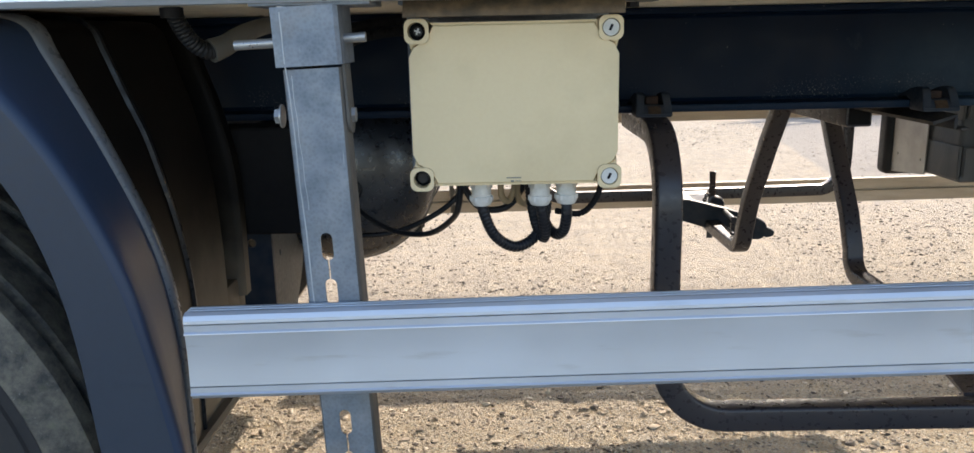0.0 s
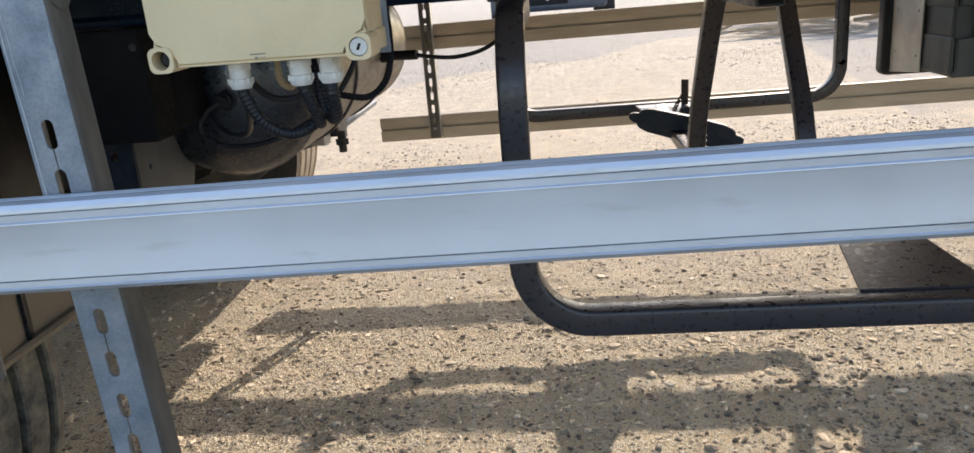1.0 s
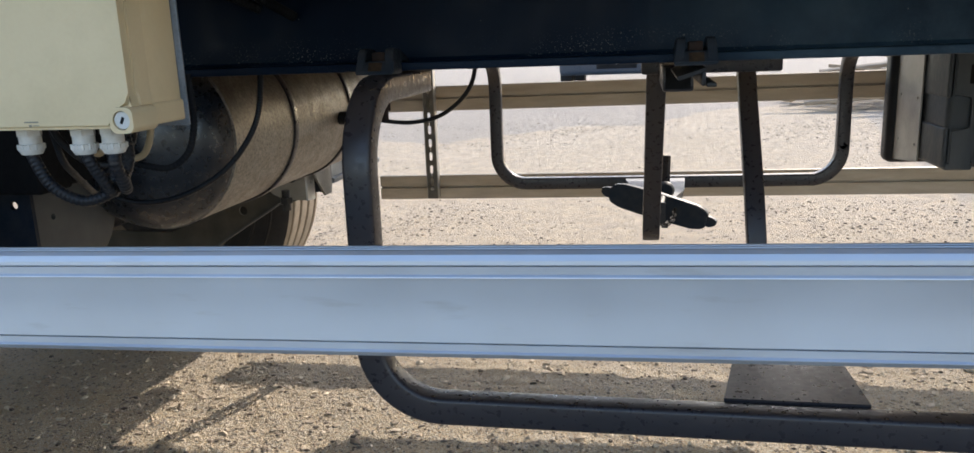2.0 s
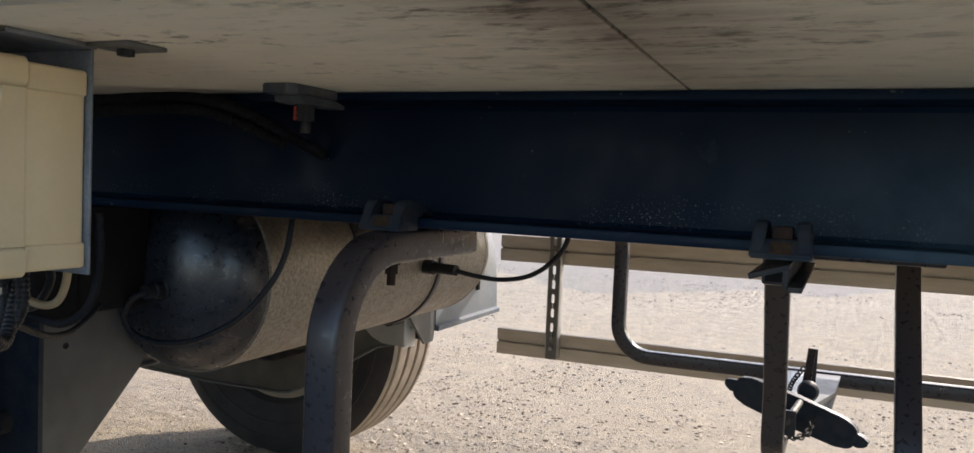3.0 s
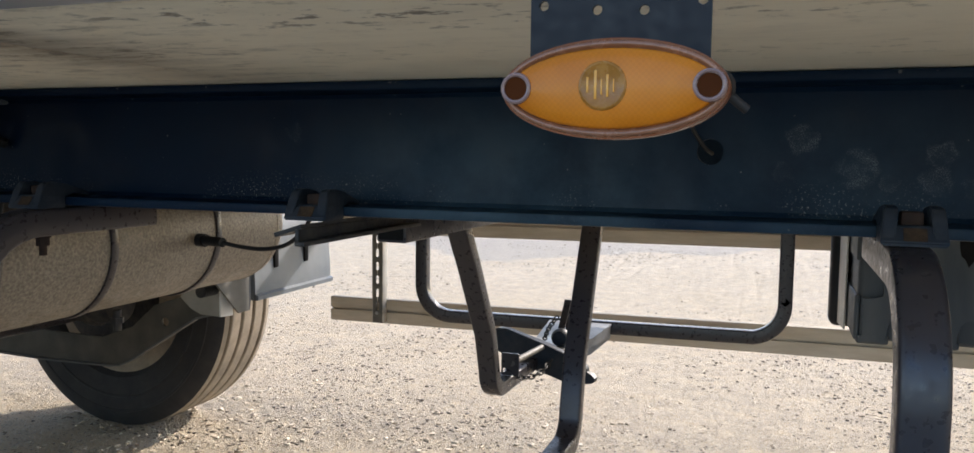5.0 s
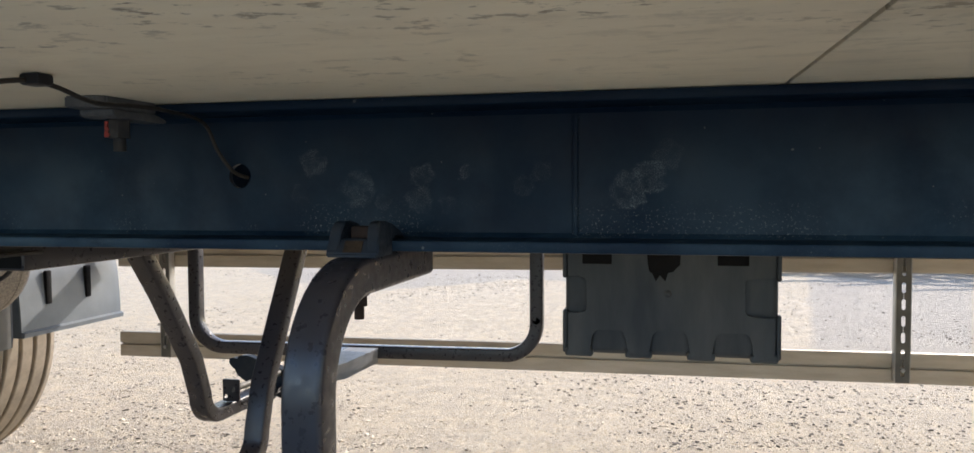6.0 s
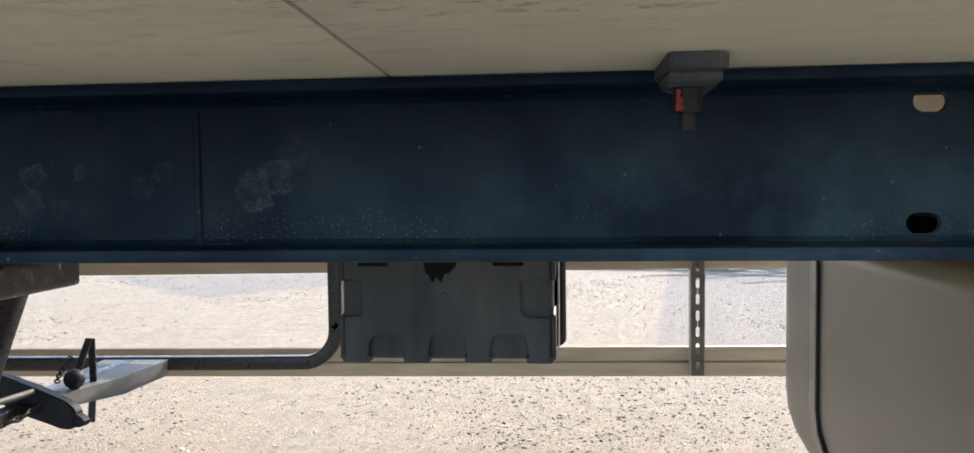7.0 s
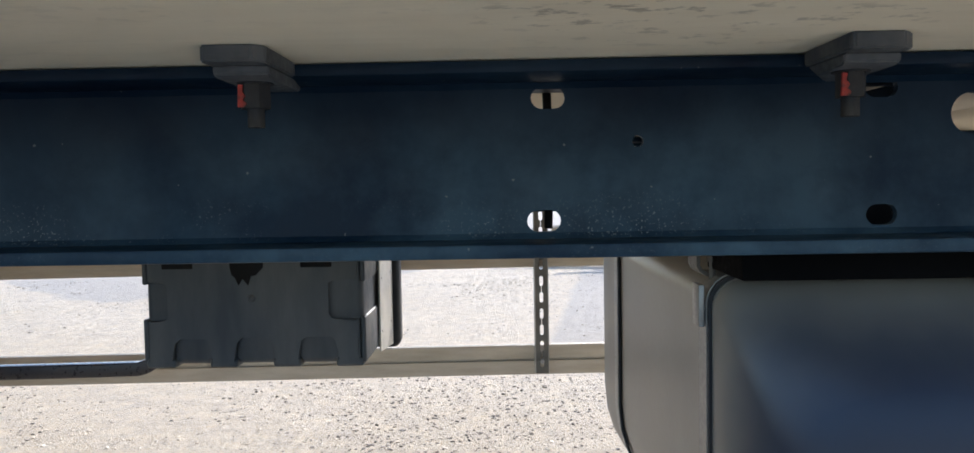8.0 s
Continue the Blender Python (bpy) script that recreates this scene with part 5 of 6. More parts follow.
# hanger brackets below the beams
for hy, sg in ((1.52, 1), (2.92, -1)):
    hb = thing("suspension_hanger", (0.15, hy, 1.0), "dark steel suspension hanger bracket below the beam", "hanger bracket", "suspension hangers")
    # front darker than the side: bounce on the side put into its colour
    part("front_plate", holed(bmesh.new(), [(0.08, 0.56), (0.196, 0.56), (0.200, 0.60), (0.200, 1.012), (0.02, 1.012), (0.02, 0.75)], [arc(0.165, 0.80, 0.008, 0, 330, 11)], "y", hy, hy + sg * 0.008), CLAMP, hb)
    side = [(hy + sg * 0.0085, 0.56), (hy + sg * 0.065, 0.56), (hy + sg * 0.205, 0.700), (hy + sg * 0.225, 0.735), (hy + sg * 0.20, 0.79), (hy + sg * 0.13, 0.835), (hy + sg * 0.13, 1.012), (hy + sg * 0.0085, 1.012)]
    part("side_plate", holed(bmesh.new(), side, [arc(hy + sg * 0.05, 0.77, 0.006, 0, 330, 11)], "x", 0.192, 0.200), HANGER, hb)
    part("pivot_bolt", rod(bmesh.new(), (0.12, hy - sg * 0.02, 0.64), (0.12, hy + sg * 0.16, 0.64), 0.020, 16), CAST, hb)
blk = thing("valve_box", (0.24, 1.50, 1.0), "black valve block under the chassis beam", "valve block")
part("block", boxed((0.085, 1.435, 0.835), (0.296, 1.515, 1.0125), 0.006, 3), DARK, blk)
part("block", boxed((0.205, 1.516, 0.838), (0.290, 1.66, 1.0125), 0.006, 3), DARK, blk)
part("block_screw", rod(bmesh.new(), (0.285, 1.43, 0.985), (0.285, 1.436, 0.985), 0.006), CAST, blk)


def guard_profile():
    """A mudguard's outline over the wheel, from the front foot backwards."""
    return [(0.226, 0.640), (0.222, 0.702), (0.217, 0.760), (0.211, 0.799), (0.199, 0.849), (0.184, 0.896), (0.167, 0.937), (0.150, 0.977), (0.130, 1.026), (0.105, 1.063), (0.080, 1.098), (0.054, 1.138), (0.026, 1.172), (0.0, 1.182), (-0.13, 1.1835), (-0.42, 1.1835), (-0.70, 1.168), (-0.95, 1.13), (-1.12, 1.06)]


def inset(pts, d):
    out = []
    for i, p in enumerate(pts):
        t = (Vector(pts[min(i + 1, len(pts) - 1)]) - Vector(pts[max(i - 1, 0)])).normalized()
        out.append((p[0] - abs(t.y) * d, p[1] - abs(t.x) * d))
    return out


def fine_line(pts, per=5):
    return [(v.x, v.z) for v in smooth_path([(a, 0, c) for a, c in pts], per)]


def far_mudguard(y0, y1, material, shift, label, foot_z):
    """Outer side at y0; skin, side flanges, strap slots and a lip at the front foot."""
    s = 1 if y1 > y0 else -1
    g = thing("mudguard", (shift - 0.1, (y0 + y1) / 2, 1.15), label, "mudguard", "mudguards")
    line = fine_line([(guard_profile()[0][0] + shift, foot_z)] + [(a + shift, c) for a, c in guard_profile()])
    part("skin", prism(bmesh.new(), line + inset(line, 0.005)[::-1], "y", min(y0, y1), max(y0, y1)), material, g)
    edge = inset(line, 0.004)
    part("side_flange", prism(bmesh.new(), edge + inset(line, 0.098)[::-1], "y", y0 - s * 0.002, y0 + s * 0.004), material, g, "smooth side flange")
    part("side_flange", prism(bmesh.new(), edge + inset(line, 0.06)[::-1], "y", y1 - s * 0.004, y1 + s * 0.002), material, g)
    fx = line[0][0]
    foot = [(fx + 0.012, foot_z), (fx + 0.014, foot_z + 0.015), (fx - 0.002, foot_z + 0.022), (fx - 0.06, foot_z + 0.015), (fx - 0.06, foot_z)]
    part("foot_lip", prism(bmesh.new(), foot, "y", min(y0, y1), max(y0, y1)), material, g)
    for q in (0.18, 0.38):
        yy = y0 + s * q
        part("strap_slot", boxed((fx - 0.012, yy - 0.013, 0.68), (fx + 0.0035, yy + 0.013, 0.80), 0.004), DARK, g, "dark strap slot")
    return g


far_mudguard(3.50, 2.99, GUARD_GREY, -0.059, "light grey plastic mudguard with strap slots, far side", 0.578)

# the near guards flare from a narrow inner edge to a wide outer skirt: x of the front at heights, for stations across
GUARD_Z = [0.600, 0.690, 0.770, 0.830, 0.880, 0.930, 0.980, 1.030, 1.070, 1.100, 1.140, 1.170]
GUARD_X = {1.00: [0.240, 0.2265, 0.2130, 0.2010, 0.1885, 0.1715, 0.1500, 0.1245, 0.0990, 0.0765, 0.0430, 0.0120],
           1.10: [0.194, 0.196, 0.197, 0.193, 0.185, 0.171, 0.152, 0.131, 0.113, 0.099, 0.081, 0.066],
           1.20: [0.176, 0.178, 0.181, 0.180, 0.175, 0.167, 0.156, 0.144, 0.129, 0.118, 0.104, 0.090],
           1.34: [0.178, 0.180, 0.181, 0.181, 0.180, 0.178, 0.172, 0.163, 0.154, 0.145, 0.133, 0.120],
           1.42: [0.178, 0.180, 0.181, 0.182, 0.183, 0.182, 0.177, 0.166, 0.155, 0.145, 0.133, 0.120]}


def guard_line(y, drop=0.0, foot=0.60):
    """The guard's outline at a station across, from the front foot over the wheel to its rear end, set in by drop."""
    ys = sorted(GUARD_X)
    xs = [float(np.interp(y, ys, [GUARD_X[k][i] for k in ys])) for i in range(len(GUARD_Z))]
    top = [(xs[-1] - 0.045, 1.1815), (-0.13, 1.1835), (-0.42, 1.1835), (-0.70, 1.168), (-0.95, 1.13), (-1.12, 1.06)]
    pts = [(x, z) for x, z in zip(xs, GUARD_Z) if z > foot - 0.001] + top
    if foot > 0.60:
        pts = [(float(np.interp(foot, GUARD_Z, xs)), foot)] + pts
    return inset(fine_line(pts, 4), drop)


def guard_sheet(section, shift, foot=0.60):
    """A strip of the guard: section is a closed outline of (station across, set-in), run along the outline."""
    bm = bmesh.new()
    cols = [guard_line(y, d, foot) for y, d in section]
    rings = [[bm.verts.new((c[k][0] + shift, y, c[k][1])) for c, (y, d) in zip(cols, section)] for k in range(len(cols[0]))]
    n = len(section)
    for r0, r1 in zip(rings, rings[1:]):
        for i in range(n):
            bm.faces.new((r0[i], r0[(i + 1) % n], r1[(i + 1) % n], r1[i]))
    bm.faces.new(rings[0])
    bm.faces.new(rings[-1])
    return bm


def near_mudguard(shift, label):
    g = thing("mudguard", (shift - 0.1, 1.2, 1.15), label, "mudguard", "mudguards")
    part("skin", guard_sheet([(0.9995, 0.012), (1.0005, 0.006), (1.004, 0.002), (1.010, 0.0), (1.03, 0.0), (1.06, 0.0), (1.089, 0.0), (1.089, 0.006), (1.05, 0.006), (1.012, 0.006), (1.0045, 0.012)], shift), GUARD, g, "smooth outer skin", 0.9)
    # side flange, broad at the foot and narrower over the wheel
    bm = bmesh.new()
    outer = guard_line(1.0, 0.012)
    rings = []
    for x, z in outer:
        depth = 0.085 - 0.030 * min(max((z - 0.70) / 0.30, 0.0), 1.0)
        k = inset(outer, depth)[len(rings)]
        rings.append([bm.verts.new((p[0] + shift, y, p[1])) for p, y in (((x, z), 0.9995), (k, 0.9995), (k, 1.0035), ((x, z), 1.0045))])
    for r0, r1 in zip(rings, rings[1:]):
        for i in range(4):
            bm.faces.new((r0[i], r0[(i + 1) % 4], r1[(i + 1) % 4], r1[i]))
    bm.faces.new(rings[0])
    bm.faces.new(rings[-1])
    # lighter copy of the skin's navy: skylight on the flange put into colour
    part("side_flange", bm, GUARD_FLANGE, g, "smooth side flange", 0.9)
    # raised rib in a paler grey: its highlight is put into the colour
    part("band", guard_sheet([(1.0895, 0.004), (1.0895, -0.003), (1.093, -0.006), (1.106, -0.006), (1.1095, -0.003), (1.1095, 0.004)], shift), GUARD_BAND, g, "dull grey band", 0.9)
    part("inner_skin", guard_sheet([(1.110, 0.002), (1.15, 0.002), (1.196, 0.002), (1.198, 0.012), (1.206, 0.012), (1.208, 0.002), (1.27, 0.002), (1.335, 0.002), (1.335, 0.008), (1.27, 0.008), (1.21, 0.018), (1.194, 0.018), (1.11, 0.008)], shift), GUARD_INNER, g, "dusty inner skin, sunlit foot painted in", 0.9)
    part("bead", guard_sheet([(1.186, 0.001), (1.188, -0.004), (1.193, -0.004), (1.195, 0.001)], shift), GUARD_SEAM, g)
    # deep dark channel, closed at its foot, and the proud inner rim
    part("channel", guard_sheet([(1.3355, 0.002), (1.3375, 0.028), (1.3865, 0.028), (1.3885, 0.002), (1.3885, 0.034), (1.3355, 0.034)], shift, 0.775), GUARD_INNER, g, "", 0.3)
    part("channel_foot", boxed((shift + 0.148, 1.3355, 0.600), (shift + 0.1785, 1.3885, 0.7745), 0.002), GUARD_INNER, g)
    part("inner_rim", guard_sheet([(1.389, 0.002), (1.391, -0.006), (1.394, -0.009), (1.416, -0.009), (1.42, -0.005), (1.42, 0.016), (1.389, 0.016)], shift, 0.745), GUARD_INNER, g, "proud dusty inner rim", 0.6)
    part("inner_foot", boxed((shift + 0.150, 1.389, 0.600), (shift + 0.178, 1.42, 0.7445), 0.003), GUARD_INNER, g)
    # turned-out lip along the foot
    loop = [(0.178, 0.600), (0.192, 0.604), (0.196, 0.612), (0.190, 0.616), (0.180, 0.612), (0.120, 0.606), (0.120, 0.600)]
    part("foot_lip", prism(bmesh.new(), [(a + shift, c) for a, c in loop], "y", 1.095, 1.42), GUARD_INNER, g)
    return g


near_mudguard(0.0, "dusty dark grey plastic mudguard curved over the wheel")
near_mudguard(-1.46, "dark grey plastic mudguard over the rear wheel")

# ---- spare wheel carrier ----
carrier = thing("spare_wheel_carrier", (1.43, 2.3, 0.5), "empty black tubular spare wheel carrier hung under the chassis", "wheel carrier")


def hoop_mesh(ya, yb, x0, x1, zb, ztop, w, d, back):
    """The hoop as three swept bars that meet: two legs, at ya and yb, and the bottom bar."""
    s = 1 if back > ya else -1
    R, rb = 0.115, 0.105
    out = []
    for x, y in ((x0, ya), (x1, yb)):
        leg = [(back, ztop), (y + s * (R + 0.02), ztop)] + [(y + s * R - s * R * math.sin(radians(a)), ztop - R + R * math.cos(radians(a))) for a in range(0, 91, 9)] + [(y, ztop - R - 0.03), (y, zb + rb + 0.012)]
        out.append(sweep(bmesh.new(), [Vector((x, a, c)) for a, c in leg], flat_bar(w, d, 0.006), (1, 0, 0)))
    low = [Vector((x0, ya, zb + rb + 0.012))] + [Vector((x0 + rb - rb * math.cos(radians(a)), ya, zb + rb - rb * math.sin(radians(a)))) for a in range(0, 91, 9)]
    low += [Vector((x0 + rb + (x1 - x0 - 2 * rb) * k / 4, ya, zb)) for k in range(1, 4)]
    low += [Vector((x0 + x1 - p.x, p.y, p.z)) for p in low[10::-1]] + [Vector((x1, ya, zb + rb + 0.012))]
    for p in low:
        p.y += (yb - ya) * (p.x - x0) / (x1 - x0)
    out.append(sweep(bmesh.new(), low, flat_bar(d, w, 0.006), (0, 1, 0)))
    return out


for y, yb, x0, x1, zb, back, w, d in ((1.378, 1.378, 0.866, 2.012, 0.525, 1.72, 0.042, 0.041), (3.140, 3.206, 0.747, 1.925, 0.547, 2.76, 0.042, 0.038)):
    legs = hoop_mesh(y, yb, x0, x1, zb, 0.990, w, d, back)
    part("hoop_leg", legs[0], BLACK_STEEL, carrier)
    part("hoop_leg", legs[1], BLACK_STEEL, carrier)
    part("hoop_bar", legs[2], BLACK_STEEL, carrier)
    if y < 2:
        for x in (x0, x1):
            bm = bmesh.new()
            rod(bm, (x, 1.508, 0.940), (x, 1.508, 0.97), 0.0056)
            hexnut(bm, (x, 1.508, 0.9605), 0.0095, 0.012)
            rod(bm, (x, 1.508, 0.9665), (x, 1.508, 0.9692), 0.0115, 16)
            part("hoop_bolt", bm, RUST, carrier, "rusty bolt and nut")
# two bent arms that hang from the middle tube and run out to the hoops
arm_a = [Vector((1.288, 2.085, 0.99)), Vector((1.286, 2.180, 0.865)), Vector((1.284, 2.290, 0.70))] + [Vector((1.282, 2.325 + 0.06 * (1 - math.cos(radians(a))), 0.610 - 0.06 * math.sin(radians(a)))) for a in range(0, 91, 15)] + [Vector((1.283, 2.62, 0.546)), Vector((1.285, 3.15, 0.547))]
part("cradle_arm", sweep(bmesh.new(), arm_a, flat_bar(0.043, 0.034, 0.005), (1, 0, 0)), BLACK_STEEL, carrier)
arm_b = [Vector((1.505, 2.40, 0.99)), Vector((1.507, 2.33, 0.88)), Vector((1.512, 2.20, 0.68))] + [Vector((1.515, 2.165 - 0.06 * (1 - math.cos(radians(a))), 0.590 - 0.06 * math.sin(radians(a)))) for a in range(0, 91, 15)] + [Vector((1.512, 1.90, 0.528)), Vector((1.508, 1.399, 0.524))]
part("cradle_arm", sweep(bmesh.new(), arm_b, flat_bar(0.043, 0.034, 0.005), (1, 0, 0)), BLACK_STEEL, carrier)
# middle tube and its foot under the second clamp
part("middle_tube", boxed((1.292, 1.75, 0.956), (1.345, 2.46, 1.003), 0.005), BLACK_STEEL, carrier)
# flat black cap paints the dark inside of the open tube
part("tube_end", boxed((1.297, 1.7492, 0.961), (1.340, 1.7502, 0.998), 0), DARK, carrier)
part("middle_tube", boxed((1.255, 2.06, 0.972), (1.54, 2.12, 1.010), 0.005), BLACK_STEEL, carrier)
part("middle_tube", boxed((1.30, 2.37, 0.972), (1.54, 2.43, 1.010), 0.005), BLACK_STEEL, carrier)
bm = prism(bmesh.new(), [(1.307, 0.9915), (1.344, 1.0035), (1.344, 1.0085), (1.305, 0.9965)], "y", 1.454, 1.78)
part("foot_plate", bm, CAST, carrier, "bent steel foot plate")
part("foot_plate", boxed((1.338, 1.450, 0.984), (1.3435, 1.78, 1.0028), 0.001), CAST, carrier)
part("foot_plate", boxed((1.344, 1.440, 0.983), (1.357, 1.78, 0.9885), 0.001), CAST, carrier)
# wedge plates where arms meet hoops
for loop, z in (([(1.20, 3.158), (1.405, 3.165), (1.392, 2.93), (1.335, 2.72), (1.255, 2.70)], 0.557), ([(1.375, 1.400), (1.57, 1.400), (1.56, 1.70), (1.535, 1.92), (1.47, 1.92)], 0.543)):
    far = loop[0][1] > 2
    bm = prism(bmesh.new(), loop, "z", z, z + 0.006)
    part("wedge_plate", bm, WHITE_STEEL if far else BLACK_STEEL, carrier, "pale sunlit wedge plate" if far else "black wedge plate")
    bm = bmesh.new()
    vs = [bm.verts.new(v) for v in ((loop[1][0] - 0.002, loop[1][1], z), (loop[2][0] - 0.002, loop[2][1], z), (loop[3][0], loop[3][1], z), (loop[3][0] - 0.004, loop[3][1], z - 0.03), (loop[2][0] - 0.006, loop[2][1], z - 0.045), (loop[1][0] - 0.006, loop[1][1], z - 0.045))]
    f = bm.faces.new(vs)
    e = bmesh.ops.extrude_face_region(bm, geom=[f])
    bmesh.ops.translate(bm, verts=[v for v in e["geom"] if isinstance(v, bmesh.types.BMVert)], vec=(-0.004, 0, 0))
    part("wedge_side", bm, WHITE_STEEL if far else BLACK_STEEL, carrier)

# ---- wheel clamp bar with its screw, arm and chain on the carrier ----
wc = thing("wheel_clamp", (1.31, 2.64, 0.55), "black steel spare wheel clamp bar with screw rod and chain", "wheel clamp")
C0, C1 = Vector((1.142, 2.700, 0.606)), Vector((1.467, 2.620, 0.524))
ang = math.degrees(math.atan2(C1.z - C0.z, C1.x - C0.x))
cm = pose(*((C0 + C1) / 2), 0, -ang, -13)
L = (C1 - C0).length / 2
# folded sheet bar: broad in the middle, stepped down to two notched tips
half = [(0.0, 0.040), (L - 0.064, 0.037), (L - 0.036, 0.029), (L - 0.026, 0.018)]
bm = prism(bmesh.new(), half + [(a, -c * 0.95) for a, c in half[::-1]] + [(-a, -c * 0.95) for a, c in half[1:]] + [(-a, c) for a, c in half[:0:-1]], "y", -0.013, 0.013)
bmesh.ops.bevel(bm, geom=list(bm.edges), offset=0.003, segments=2, affect="EDGES")
part("clamp_bar", turned(bm, cm), CLAMP, wc)
for sx in (-1, 1):
    bm = prism(bmesh.new(), [(sx * (L - 0.027), -0.015), (sx * (L - 0.018), -0.016), (sx * (L - 0.006), -0.010), (sx * L, -0.004), (sx * L, 0.007), (sx * (L - 0.012), 0.013), (sx * (L - 0.027), 0.015)], "y", -0.009, 0.009)
    part("bar_tip", turned(bm, cm), CLAMP, wc)
part("screw_rod", rod(bmesh.new(), (1.302, 2.43, 0.598), (1.318, 2.645, 0.592), 0.0080, 14), SHEET_DARK, wc, "grimy screw rod")
part("rod_plate", holed(bmesh.new(), rounded(1.276, 0.568, 1.320, 0.622, 0.003), [arc(1.284, 0.580, 0.005, 0, 330, 11)], "y", 2.430, 2.436), BLACK_STEEL, wc)
# locking arm: a flat bar bent to a narrow triangle over the screw
for a, c in (((1.332, 2.862, 0.683), (1.322, 2.800, 0.575)), ((1.336, 2.866, 0.683), (1.334, 2.872, 0.560)), ((1.334, 2.872, 0.560), (1.330, 2.862, 0.452))):
    p0, p1 = Vector(a), Vector(c)
    part("locking_arm", sweep(bmesh.new(), [p0, (p0 + p1) / 2, p1], flat_bar(0.020, 0.006, 0.002), (1, 0, 0)), BLACK_STEEL, wc)
part("hub_nut", lathe(bmesh.new(), [(0.0, 2.775), (0.020, 2.775), (0.026, 2.785), (0.026, 2.80), (0.0, 2.80)], (1.330, 0, 0.588), "y", 20), CLAMP, wc)


def chain(bm, pts):
    path = smooth_path(pts, 3)
    for i, (a, c) in enumerate(zip(path, path[1:])):
        d = (c - a).normalized()
        s = d.orthogonal().normalized()
        if i % 2:
            s = d.cross(s)
        mid, hl = (a + c) / 2, (c - a).length * 0.68
        loop = [mid + d * (hl * math.cos(q)) + s * (0.0065 * math.sin(q)) for q in [2 * math.pi * k / 10 for k in range(11)]]
        sweep(bm, loop, arc(0, 0, 0.0022, 0, 288, 4))
    return bm


part("chain", chain(bmesh.new(), [(1.318, 2.80, 0.645), (1.300, 2.795, 0.62), (1.290, 2.79, 0.60), (1.285, 2.785, 0.58)]), CAST, wc)
part("chain", chain(bmesh.new(), [(1.300, 2.45, 0.560), (1.325, 2.50, 0.548), (1.345, 2.56, 0.552), (1.35, 2.62, 0.565)]), CAST, wc)

# ---- beam clamps that hold the carrier to the lower flange ----
BCX = 0.862
bc = thing("beam_clamp", (BCX, 1.52, 1.0265), "dark cast beam clamp bolted over the lower flange", "beam clamp", "beam clamps")
bm = prism(bmesh.new(), [(1.4795, 1.0108), (1.4795, 1.0150), (1.4900, 1.0300), (1.4950, 1.0310), (1.5270, 1.0290), (1.5285, 1.0262), (1.5285, 1.0108)], "x", BCX - 0.0295, BCX + 0.0295)
bmesh.ops.bevel(bm, geom=list(bm.edges), offset=0.0014, segments=2, affect="EDGES")
part("jaw", bm, CLAMP, bc)
for sx in (-1, 1):
    # horns that lean together, arch over the flange and end in a toe
    loop = [(1.4797, 1.0125), (1.4890, 1.0360), (1.4930, 1.0450), (1.4990, 1.0490), (1.5160, 1.0495), (1.5330, 1.0460), (1.5720, 1.0330), (1.5740, 1.0275), (1.5680, 1.0272), (1.5560, 1.0325), (1.5420, 1.0335), (1.5295, 1.0280), (1.5240, 1.0250), (1.5000, 1.0125)]
    bm = prism(bmesh.new(), loop, "x", BCX + sx * 0.0175, BCX + sx * 0.0305)
    for v in bm.verts:
        v.co.x -= sx * 0.10 * (v.co.z - 1.0125)
    bmesh.ops.bevel(bm, geom=list(bm.edges), offset=0.0014, segments=2, affect="EDGES")
    part("cheek", bm, CLAMP, bc)
part("jaw_tongue", boxed((BCX - 0.018, 1.5285, 1.0268), (BCX + 0.018, 1.562, 1.0305), 0.0015), CLAMP, bc)
bm = boxed((BCX - 0.0105, 1.5030, 1.0294), (BCX + 0.0105, 1.5230, 1.0435), 0.0025)
part("clamp_nut", bm, RUST, bc, "rusty square bolt head")
part("rust_stain", prism(bmesh.new(), [(1.4800, 1.0160), (1.4884, 1.0280), (1.4879, 1.0284), (1.4794, 1.0163)], "x", BCX - 0.010, BCX + 0.011), RUST_PALE, bc, "flaking rust stain")
for cx in (1.332, 2.015):
    copy_thing(bc, Matrix.Translation((cx, 1.52, 1.0265)))

# ---- tool box on the far side ----
tb = thing("tool_box", (2.34, 2.93, 0.663), "black moulded plastic tool box with recessed panels", "tool box")
BX0, BX1, BY0, BY1, BZ0, BZ1 = 2.074, 2.606, 2.712, 3.12, 0.656, 1.02
part("shell", boxed((BX0 + 0.006, BY0 + 0.012, BZ0 + 0.006), (BX1 - 0.006, BY1, BZ1), 0.016, 4), TOOLBOX, tb)
